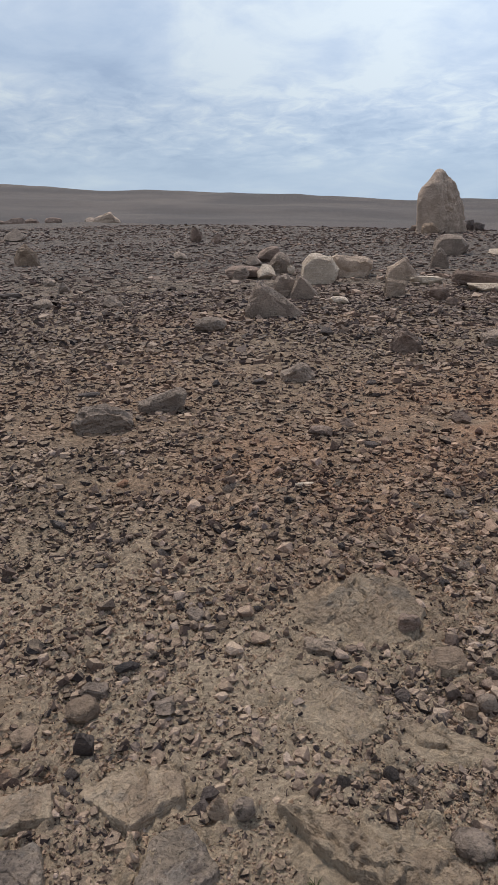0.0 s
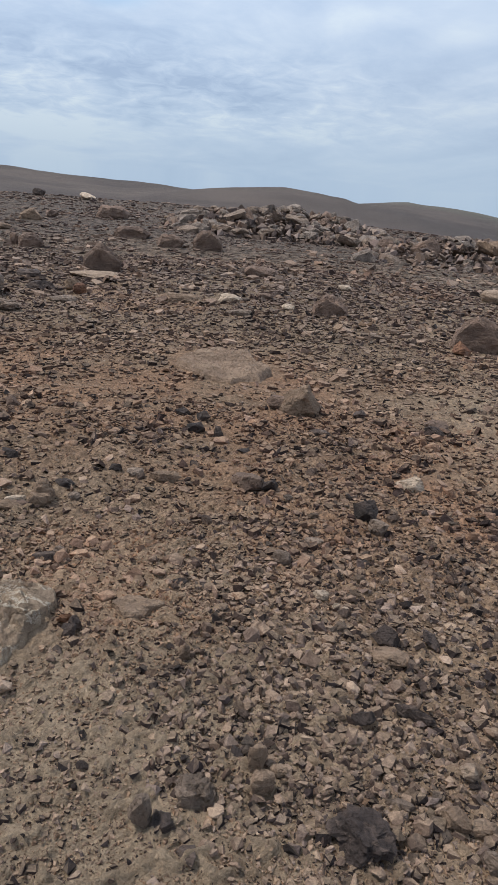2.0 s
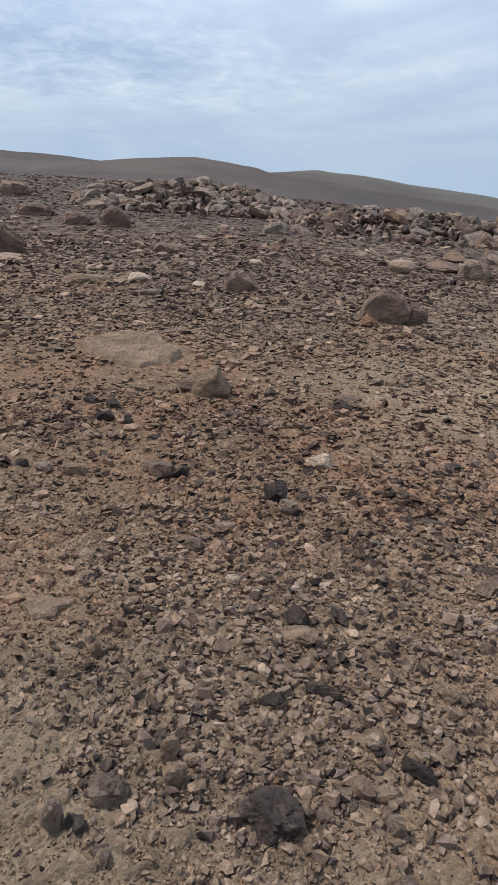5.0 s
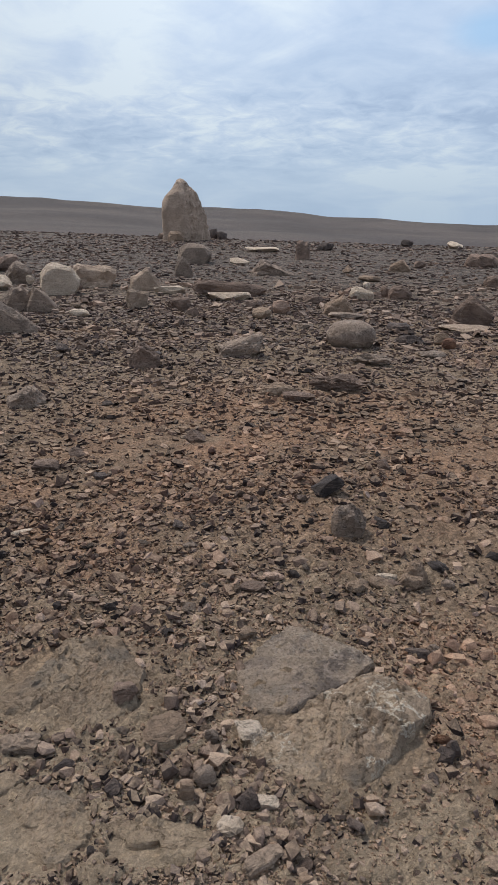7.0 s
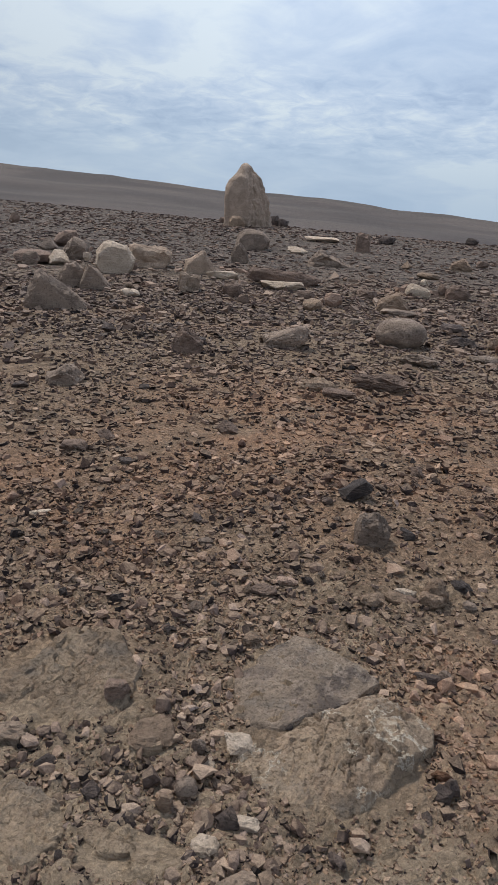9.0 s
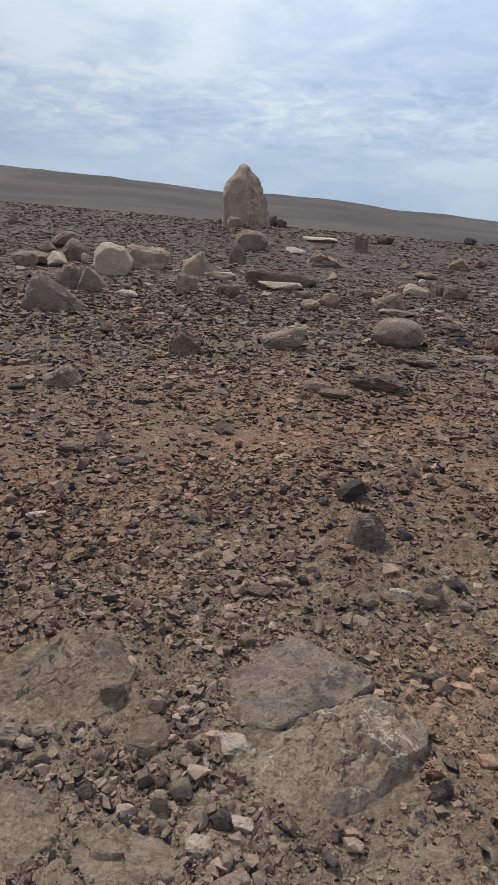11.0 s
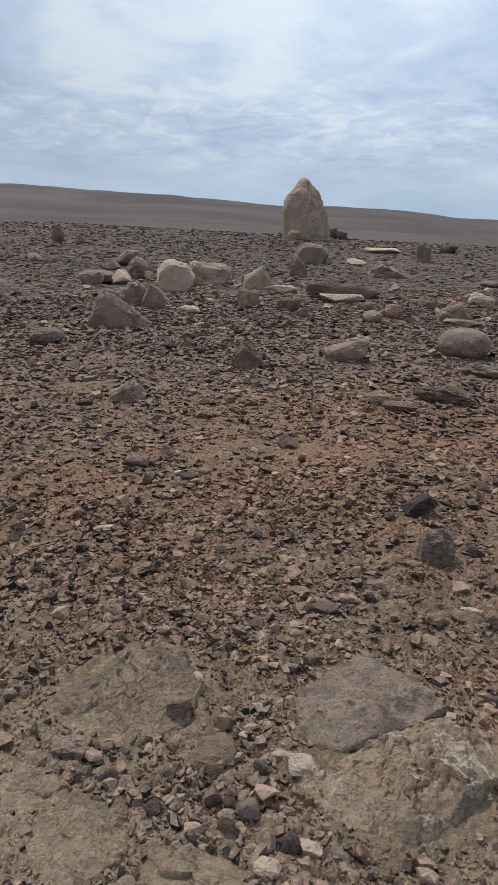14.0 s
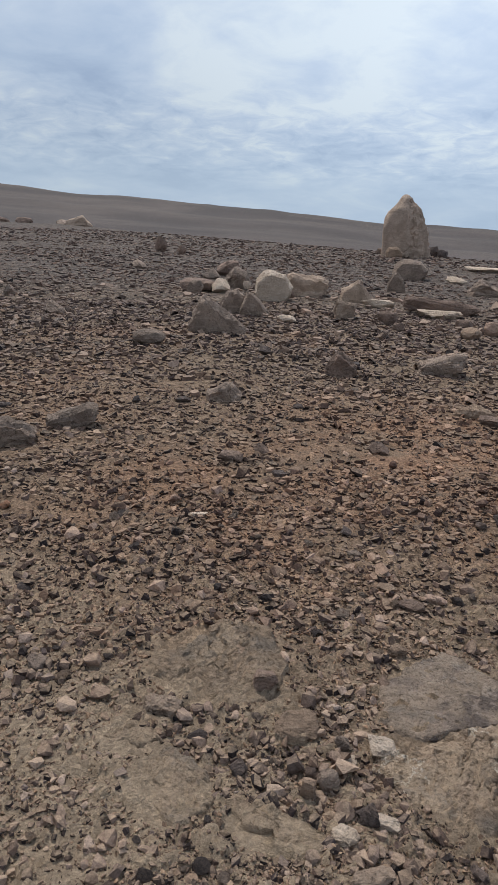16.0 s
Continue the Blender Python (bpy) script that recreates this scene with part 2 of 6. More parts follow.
NEAR_STOPS = [(0.0, (0.022, 0.018, 0.018)), (0.25, (0.06, 0.047, 0.042)), (0.5, (0.115, 0.088, 0.074)), (0.7, (0.18, 0.140, 0.110)), (0.9, (0.29, 0.234, 0.182)), (1.0, (0.44, 0.375, 0.31))]
GRIT_STOPS = [(0.0, (0.035, 0.028, 0.025)), (0.25, (0.09, 0.067, 0.053)), (0.5, (0.19, 0.142, 0.105)), (0.8, (0.34, 0.26, 0.19)), (1.0, (0.48, 0.40, 0.32))]
FAR_STOPS = [(0.0, (0.032, 0.026, 0.026)), (0.18, (0.072, 0.056, 0.051)), (0.6, (0.126, 0.097, 0.083)), (0.9, (0.176, 0.137, 0.113)), (1.0, (0.297, 0.246, 0.202))]
MID_STOPS = [(0.0, (0.016, 0.014, 0.014)), (0.3, (0.049, 0.036, 0.031)), (0.55, (0.094, 0.069, 0.056)), (0.68, (0.15, 0.114, 0.088)), (0.9, (0.22, 0.169, 0.128)), (1.0, (0.325, 0.278, 0.224))]
DARK_STOPS = [(0.0, (0.026, 0.022, 0.022)), (0.35, (0.062, 0.050, 0.047)), (0.6, (0.125, 0.104, 0.093)), (0.82, (0.23, 0.19, 0.16)), (1.0, (0.36, 0.31, 0.26))]
FLAKE_STOPS = [(0.0, (0.019, 0.015, 0.016)), (0.3, (0.051, 0.039, 0.033)), (0.6, (0.106, 0.079, 0.062)), (0.8, (0.187, 0.142, 0.106)), (1.0, (0.3, 0.242, 0.185))]
RUBBLE_STOPS = [(0.0, (0.06, 0.05, 0.046)), (0.3, (0.13, 0.108, 0.094)), (0.7, (0.22, 0.185, 0.158)), (1.0, (0.36, 0.315, 0.27))]
PALE_STOPS = [(0.0, (0.10, 0.082, 0.070)), (0.3, (0.20, 0.165, 0.138)), (0.7, (0.33, 0.275, 0.225)), (1.0, (0.52, 0.45, 0.37))]
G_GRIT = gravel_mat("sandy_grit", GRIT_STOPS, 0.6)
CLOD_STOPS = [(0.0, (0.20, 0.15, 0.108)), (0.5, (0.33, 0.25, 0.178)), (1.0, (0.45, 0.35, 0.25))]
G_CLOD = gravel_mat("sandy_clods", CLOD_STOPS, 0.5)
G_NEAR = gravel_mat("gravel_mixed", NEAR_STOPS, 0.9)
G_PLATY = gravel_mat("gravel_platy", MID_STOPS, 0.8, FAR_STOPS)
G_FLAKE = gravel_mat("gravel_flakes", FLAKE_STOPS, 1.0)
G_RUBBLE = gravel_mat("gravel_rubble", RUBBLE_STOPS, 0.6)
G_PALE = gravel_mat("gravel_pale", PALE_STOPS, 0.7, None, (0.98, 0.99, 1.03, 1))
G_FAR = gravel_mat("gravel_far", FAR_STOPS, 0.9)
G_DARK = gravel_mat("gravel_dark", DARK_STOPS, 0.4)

m, k = new_mat("desert_soil")
G_SOIL = m
at = k.add("NewGeometry").outputs["Position"]
flat = k.vec("MULTIPLY", at, (1, 1, 0))
r = k.vec("LENGTH", flat)
big, mid, fine, dust = k.noise(at, 0.45, 4, 0.55), k.noise(at, 5.0, 6, 0.65, 0.3), k.noise(at, 55, 6, 0.75), k.noise(at, 260, 4, 0.75)
soil = k.mix(k.span(mid, 0.35, 0.68), (0.25, 0.179, 0.122, 1), (0.43, 0.315, 0.214, 1))
ruddy = ruddy_share(k, at)
soil = k.mix(ruddy, soil, (0.48, 0.282, 0.172, 1))
sandy = 0.0
for x, y, size, much in ((1.9, -0.2, 1.5, 0.8), (3.2, 0.3, 1.6, 0.6), (1.0, 0.9, 0.8, 0.35), (4.2, 2.6, 1.6, 0.4), (0.95, 1.9, 0.7, 0.3), (-0.8, 1.35, 1.1, 0.65), (-0.2, 1.3, 0.8, 0.65), (-1.5, 2.0, 1.0, 0.5), (0.6, 1.2, 0.7, 0.5)):
    sandy = k.math("MAXIMUM", sandy, k.math("MULTIPLY", k.span(k.vec("DISTANCE", flat, (x, y, 0)), size, size * 0.25), much))
soil = k.mix(sandy, soil, (0.52, 0.385, 0.266, 1))
lie = k.add("SeparateXYZ", {"Vector": at})
umber = k.math("MULTIPLY", k.span(r, 2.2, 4.0), k.span(k.math("SUBTRACT", lie.outputs["X"], lie.outputs["Y"]), 0.2, 2.0, 1.0, 0.15))
soil = k.mix(umber, soil, (0.80, 0.76, 0.74, 1), "MULTIPLY")
rosy = k.math("MULTIPLY", k.span(k.vec("DISTANCE", flat, (3.0, 0.2, 0)), 2.6, 0.9), 0.75)
soil = k.mix(rosy, soil, (1.16, 1.03, 0.98, 1), "MULTIPLY")
plain = k.mix(k.span(mid, 0.35, 0.65), (0.115, 0.086, 0.070, 1), (0.18, 0.135, 0.107, 1))
soil = k.mix(k.span(r, 7.0, 19.0), soil, plain)
for x, y, size in ((10.8, 3.6, 1.7), (9.9, 1.6, 1.5)):
    soil = k.mix(k.math("MULTIPLY", k.span(k.vec("DISTANCE", flat, (x, y, 0)), size, size * 0.35), 0.9), soil, (0.36, 0.235, 0.155, 1))
long_ = k.add("Mapping", {"Vector": at, "Scale": (0.006, 0.006, 0.05)}).outputs[0]
wide = k.noise(long_, 1.0, 6, 0.6, 0.5)
gully = k.noise(k.add("Mapping", {"Vector": at, "Scale": (0.012, 0.012, 0.14)}).outputs[0], 1.0, 7, 0.65, 0.4)
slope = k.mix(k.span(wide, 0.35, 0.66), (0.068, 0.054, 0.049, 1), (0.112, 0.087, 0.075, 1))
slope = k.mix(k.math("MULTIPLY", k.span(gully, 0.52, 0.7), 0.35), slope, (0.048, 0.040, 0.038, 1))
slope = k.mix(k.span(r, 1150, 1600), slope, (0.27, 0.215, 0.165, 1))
green = k.math("MULTIPLY", k.span(k.add("SeparateXYZ", {"Vector": at}).outputs["X"], 520, 640), k.span(wide, 0.3, 0.6, 0.5, 1.0))
slope = k.mix(green, slope, (0.118, 0.108, 0.088, 1))
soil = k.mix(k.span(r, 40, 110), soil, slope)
warped = k.vec("ADD", at, k.vec("MULTIPLY", k.add("TexNoise", {"Vector": at, "Scale": 30.0, "Detail": 3.0}).outputs["Color"], (0.03, 0.03, 0.0)))


def crumbs(scale):
    v = k.add("TexVoronoi", {"Vector": warped, "Scale": scale, "Randomness": 1.0})
    lot = k.add("SeparateXYZ", {"Vector": v.outputs["Color"]}).outputs["X"]
    return k.span(v.outputs["Distance"], 0.0, 0.75, 1.0, 0.0, False), lot


dome_a, lot_a = crumbs(85.0)
dome_b, lot_b = crumbs(38.0)
dome_c, lot_c = crumbs(8.0)
distant = k.math("MULTIPLY", k.span(r, 8.0, 14.0), k.span(r, 90.0, 45.0))
lot = k.math("ADD", k.math("MULTIPLY", lot_a, 0.5), k.math("MULTIPLY", lot_b, 0.5))
pieces = k.math("ADD", 1.0, k.math("MULTIPLY", k.span(lot, 0.15, 0.85, -0.36, 0.26), k.span(r, 1.6, 3.2, 0.5, 1.0)))
pieces = k.math("ADD", pieces, k.math("MULTIPLY", k.span(lot_c, 0.1, 0.9, -0.42, 0.3), distant))
crumbed = k.math("ADD", k.math("MULTIPLY", k.math("MULTIPLY", dome_b, k.span(lot_b, 0.3, 0.9)), 0.9), k.math("MULTIPLY", k.math("MULTIPLY", dome_a, k.span(lot_a, 0.2, 0.9)), 0.5))
tone = k.math("MULTIPLY", k.math("MULTIPLY", pieces, k.span(fine, 0.3, 0.65, 0.85, 1.1)), k.span(dust, 0.3, 0.7, 0.82, 1.18))
soil = k.mix(1.0, soil, k.add("CombineXYZ", {"X": tone, "Y": tone, "Z": tone}).outputs[0], "MULTIPLY")
finish(k, soil, 0.95, k.math("ADD", k.math("ADD", k.math("MULTIPLY", crumbed, 0.55), k.math("MULTIPLY", k.math("MULTIPLY", dome_c, distant), 2.0)), k.math("ADD", k.math("MULTIPLY", fine, 0.5), k.math("MULTIPLY", dust, 0.25))), 0.05, 1.0)

# ---- the lie of the land ----


def vnoise(x, y, z=0.0, seed=0):
    """Smooth value noise, -1 to 1."""
    x, y, z = np.broadcast_arrays(np.asarray(x, float), np.asarray(y, float), np.asarray(z, float))
    i = [np.floor(a).astype(np.int64) for a in (x, y, z)]
    f = [a - b for a, b in zip((x, y, z), i)]
    f = [a * a * a * (a * (a * 6 - 15) + 10) for a in f]
    total = 0.0
    for dx in (0, 1):
        for dy in (0, 1):
            for dz in (0, 1):
                h = ((i[0] + dx) * 374761393 + (i[1] + dy) * 668265263 + (i[2] + dz) * 1274126177 + seed * 974634777) & 0xFFFFFFFF
                h = ((h ^ (h >> 13)) * 1103515245) & 0xFFFFFFFF
                h = ((h ^ (h >> 16)) * 2654435761) & 0xFFFFFFFF
                v = ((h >> 8) & 0xFFFF) / 32767.5 - 1
                total = total + v * (f[0] if dx else 1 - f[0]) * (f[1] if dy else 1 - f[1]) * (f[2] if dz else 1 - f[2])
    return total


def fbm(x, y, z=0.0, octaves=3, seed=0):
    total, amp = 0.0, 1.0
    for o in range(octaves):
        total = total + amp * vnoise(x * 2.03**o, y * 2.03**o, z * 2.03**o, seed + o)
        amp *= 0.5
    return total


def smooth(v, a, b):
    u = np.clip((v - a) / (b - a), 0, 1)
    return u * u * (3 - 2 * u)


EYE_X, EYE_Y, EYE_Z = 0.1, 0.0, 1.56


def curve(az, pairs):
    xs, ys = zip(*pairs)
    return np.interp(az, xs, ys)


def rim_dip(az):
    """Degrees below level at which the edge of the near plain is seen."""
    return curve(az, [(-180, 2.2), (-60, 1.3), (-30, 1.12), (-20, 1.62), (-9, 1.9), (2, 2.34), (15, 2.6), (24, 2.65), (40, 2.95), (48, 3.3), (60, 3.7), (71, 4.2), (80, 4.15), (89, 3.9), (110, 3.2), (180, 2.2)])


def main_ridge(az):
    return curve(az, [(-180, 1.0), (-60, 2.2), (-35.4, 1.78), (-32, 1.55), (-27.8, 1.18), (-24.6, 1.17), (-20, 0.92), (-16, 0.72), (-12.8, 0.66), (-8.5, 0.33), (-4.1, -0.02), (-0.8, 0.02), (3.5, -0.06), (6, -0.22), (9.4, -0.61), (13.2, -0.64), (17, -0.86), (22, -1.03), (27, -1.3), (33, -1.55), (40, -1.34), (43.8, -0.95), (47.4, -1.07), (51, -1.5), (55.5, -1.75), (59, -2.05), (63.5, -2.02), (68.7, -2.15), (73, -2.3), (77, -2.5), (81, -2.68), (86, -3.1), (92, -3.4), (120, -2.0), (180, 1.0)])


def near_hill(az):
    return curve(az, [(-180, -9), (18, -3.0), (24, -1.8), (27, -1.3), (31, -0.90), (34.2, -0.58), (36.7, -0.80), (38.3, -1.06), (38.7, -0.99), (39.1, -1.17), (40.2, -1.42), (43, -1.75), (48, -2.4), (56, -3.3), (180, -9)])


def far_ridge(az):
    return curve(az, [(-180, -1.5), (70, -3.4), (79, -2.8), (84, -2.44), (88, -2.28), (95, -2.2), (130, -2.4), (180, -1.5)])


def land(x, y):
    """Height of the ground."""
    x, y = np.asarray(x, float), np.asarray(y, float)
    dx, dy = x - EYE_X, y - EYE_Y
    r = np.hypot(dx, dy) + 1e-6
    az = np.degrees(np.arctan2(dx, dy))
    dip = rim_dip(az)
    rim = EYE_Z / np.tan(np.radians(dip))
    near = 0.020 * fbm(x / 1.3, y / 1.3, 0, 3, 3) * smooth(r, 0.5, 4) + 0.05 * fbm(x / 6, y / 6, 0, 2, 9) * smooth(r, 5, 16)
    near = near + 0.006 * fbm(x / 0.13, y / 0.13, 0, 3, 21) * smooth(-r, -9, -4)
    near = near - 0.22 * np.exp(-(((x - 11.0) / 1.5) ** 2 + ((y - 3.9) / 1.1) ** 2))
    nodes = [(1.0, -dip), (2.0, -dip - np.where(az < -22, 0.1, 1.3))]
    main, hill, far = main_ridge(az), near_hill(az), far_ridge(az)
    base = -dip - 0.35
    hill = np.maximum(hill, base * 0.62 + main * 0.38)
    valley = np.where(hill < main - 0.1, 0.5 * (hill + main), main - 0.22)
    rs = [np.log(rim), np.log(2 * rim), np.log(np.maximum(260, 2.6 * rim)), np.log(480.0), np.log(650.0), np.log(900.0), np.log(1250.0), np.log(1800.0), np.log(4700.0)]
    es = [-dip, nodes[1][1], base, hill, valley, main, np.minimum(main - 0.5, far - 0.2), np.where(far > main, far, np.minimum(far, main - 0.6)), far - 1.0]
    lr = np.log(r)
    e = es[0] + 0 * lr
    for a in range(8):
        u = np.clip((lr - rs[a]) / (rs[a + 1] - rs[a]), 0, 1)
        e = np.where(lr >= rs[a], es[a] + (es[a + 1] - es[a]) * (u * u * (3 - 2 * u)), e)
    z = EYE_Z + r * np.tan(np.radians(e)) + 0.0035 * r * fbm(x / 60, y / 60, 0, 3, 5) * smooth(r, 150, 500) * 0.35
    return np.where(r <= rim, near, z + near * np.clip(1 - (r - rim) / 8, 0, 1))


def set_mesh(name, verts, faces, mat, flat_shade=False):
    """A mesh from arrays of corners and triangles or quads."""
    me = bpy.data.meshes.new(name)
    n = faces.shape[1]
    me.vertices.add(len(verts))
    me.vertices.foreach_set("co", np.ascontiguousarray(verts, np.float32).ravel())
    me.loops.add(faces.size)
    me.loops.foreach_set("vertex_index", np.ascontiguousarray(faces, np.int32).ravel())
    me.polygons.add(len(faces))
    me.polygons.foreach_set("loop_start", np.arange(0, faces.size, n, dtype=np.int32))
    me.polygons.foreach_set("use_smooth", np.full(len(faces), not flat_shade))
    me.materials.append(mat)
    me.update(calc_edges=True)
    me.validate()
    return me


az_steps = np.radians(np.concatenate([np.arange(-62, 126, 0.54), np.arange(126, 298, 3.0)]))
ring = [0.04, 0.12, 0.25, 0.5, 0.75]
while ring[-1] < 4700:
    ring.append(ring[-1] * (1.008 if ring[-1] < 3.0 else 1.02 if ring[-1] < 10 else 1.025 if ring[-1] < 70 else 1.035))
ring = np.array(ring)
gx = EYE_X + np.outer(ring, np.sin(az_steps))
gy = EYE_Y + np.outer(ring, np.cos(az_steps))


def crust(x, y):
    """Small clods of the sandy crust, near the path only."""
    clod = np.maximum(fbm(x / 0.034, y / 0.034, 0, 2, 101) - 0.15, 0) * 0.032 + fbm(x / 0.08, y / 0.08, 0, 2, 111) * 0.005
    return clod * smooth(-np.hypot(x, y), -6, -3)


gz = land(gx, gy) + crust(gx, gy)
verts = np.stack([gx, gy, gz], -1).reshape(-1, 3)
na, nr = len(az_steps), len(ring)
a, b = np.meshgrid(np.arange(nr - 1), np.arange(na), indexing="ij")
b2 = (b + 1) % na
quads = np.stack([a * na + b, a * na + b2, (a + 1) * na + b2, (a + 1) * na + b], -1).reshape(-1, 4)
hub = np.arange(na)
hub = np.stack([hub, np.full(na, len(verts)), np.roll(hub, -1), np.roll(hub, -1)], -1)
verts = np.concatenate([verts, [[EYE_X, EYE_Y, float(land(EYE_X, EYE_Y))]]])
tri_a = np.concatenate([quads[:, [0, 2, 1]], quads[:, [0, 3, 2]], hub[:, [0, 2, 1]]])
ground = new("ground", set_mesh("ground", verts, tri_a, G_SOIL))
tagged(ground, "sandy brown desert plain rising to bare dark hills", "ground", kind="structure")

# ---- stones ----
SPHERE = {}
for level in (2, 3, 4):
    bm = bmesh.new()
    bmesh.ops.create_icosphere(bm, subdivisions=level, radius=1)
    SPHERE[level] = (np.array([v.co[:] for v in bm.verts]), np.array([[v.index for v in f.verts] for f in bm.faces]))
    bm.free()

# style: squareness, number of broken faces, their depth, lumps, fixed faces (bearing, rise, depth)
STYLE = {
    "block": (2.7, 8, (0.62, 0.95), 0.07, ((20, 74, 0.74), (200, 14, 0.8))),
    "round": (2.3, 8, (0.78, 0.97), 0.05, ()),
    "loaf": (2.1, 1, (0.95, 1.0), 0.02, ()),
    "pyr": (2.6, 5, (0.7, 0.95), 0.07, ((200, 34, 0.30), (95, 40, 0.34), (280, 44, 0.38), (15, 40, 0.38))),
    "wedge": (2.8, 6, (0.65, 0.95), 0.07, ((110, 48, 0.38), (215, 40, 0.55))),
    "slab": (3.4, 9, (0.6, 0.95), 0.05, ((0, 88, 0.8),)),
    "tilted": (3.2, 7, (0.6, 0.95), 0.05, ((100, 62, 0.55),)),
    "shard": (2.4, 4, (0.6, 0.9), 0.075, ((70, 20, 0.55), (240, 30, 0.6))),
    "mound": (2.2, 9, (0.7, 0.95), 0.12, ()),
    "outcrop": (2.4, 14, (0.55, 0.92), 0.2, ()),
}


# silhouettes from end to end, for stones with a plain broken outline
PROFILE = {
    "gable": ((-1, 0), (-0.98, 0.3), (-0.62, 0.95), (-0.5, 1), (-0.25, 0.88), (0.45, 0.4), (0.95, 0.12), (1, 0)),
    "peak": ((-1, 0), (-0.9, 0.3), (-0.45, 1), (-0.25, 0.97), (0.5, 0.35), (1, 0.04)),
    "knob": ((-1, 0), (-0.95, 0.5), (-0.5, 0.95), (0.1, 1), (0.7, 0.7), (1, 0.3), (1, 0)),
    "box": ((-1, 0.12), (-0.95, 0.9), (-0.8, 1), (0.7, 0.85), (1, 0.72), (0.85, 0.15), (0.6, 0), (-0.8, 0)),
    "roof": ((-1, 0), (-0.9, 0.55), (-0.1, 0.78), (0.15, 1), (0.35, 0.95), (1, 0.25), (0.9, 0)),
    "tent": ((-1, 0), (-0.6, 0.6), (-0.15, 1), (0.1, 0.96), (0.6, 0.7), (1, 0)),
    "anvil": ((-1, 0.5), (-0.95, 1), (-0.2, 0.95), (0.9, 0.62), (1, 0.4), (0.7, 0), (-0.3, 0)),
    "hump": ((-1, 0), (-1, 0.55), (-0.7, 0.93), (0.1, 1), (0.6, 0.82), (1, 0.45), (0.8, 0)),
    "egg": ((-1, 0.35), (-0.93, 0.7), (-0.6, 0.94), (-0.1, 1), (0.6, 0.9), (1, 0.55), (0.93, 0.25), (0.5, 0), (-0.6, 0)),
    "crag": ((-1, 0), (-0.85, 0.5), (-0.2, 1), (0.1, 0.96), (0.6, 0.62), (1, 0.45), (1, 0)),
    "beam": ((-1, 0), (-0.95, 0.45), (-0.3, 0.62), (0.6, 1), (0.95, 0.95), (1, 0.5), (0.5, 0.15), (-0.6, 0)),
    "post": ((-1, 0), (-0.95, 0.8), (-0.8, 1), (0.6, 0.95), (0.9, 0.6), (1, 0)),
}


def broken(outline, seed, level):
    """A stone with the given outline: flat broken front and back, worn edges and a rough skin."""
    rng = np.random.default_rng(seed)
    pts = []
    for y, scale in ((-1.0, rng.uniform(0.78, 0.9)), (-0.55, 0.98), (0.35, 1.0), (1.0, 0.7)):
        for x, z in outline:
            pts.append((x * scale + rng.uniform(-0.05, 0.05), y + rng.uniform(-0.1, 0.1), z * (scale if z > 0.4 else 1.0) + rng.uniform(-0.03, 0.03)))
    bm = bmesh.new()
    for q in pts:
        bm.verts.new(q)
    res = bmesh.ops.convex_hull(bm, input=bm.verts)
    bmesh.ops.delete(bm, geom=[g for g in res["geom_interior"] if isinstance(g, bmesh.types.BMVert)], context="VERTS")
    bmesh.ops.subdivide_edges(bm, edges=bm.edges, cuts={2: 3, 3: 4, 4: 5}[max(level, 2)], use_grid_fill=True)
    bmesh.ops.triangulate(bm, faces=bm.faces)
    bmesh.ops.recalc_face_normals(bm, faces=bm.faces)
    bm.normal_update()
    bm.verts.index_update()
    p = np.array([v.co[:] for v in bm.verts])
    out = np.array([v.normal[:] for v in bm.verts])
    faces = np.array([[v.index for v in f.verts] for f in bm.faces])
    bm.free()
    q = p + rng.uniform(0, 99, 3)
    chip = np.maximum(fbm(q[:, 0] * 2.2, q[:, 1] * 2.2, q[:, 2] * 2.2, 2, seed) - 0.25, 0)
    gentle = 0.35 if outline is PROFILE["egg"] else 1.0
    skin = 0.07 * fbm(q[:, 0] * 2.6, q[:, 1] * 2.6, q[:, 2] * 2.6, 3, seed + 3) + 0.035 * fbm(q[:, 0] * 11, q[:, 1] * 11, q[:, 2] * 11, 2, seed + 5)
    p = p + out * (gentle * (skin - 0.3 * chip))[:, None]
    lo_, hi_ = p.min(0), p.max(0)
    return (p - lo_) / (hi_ - lo_) * 2 - 1, faces


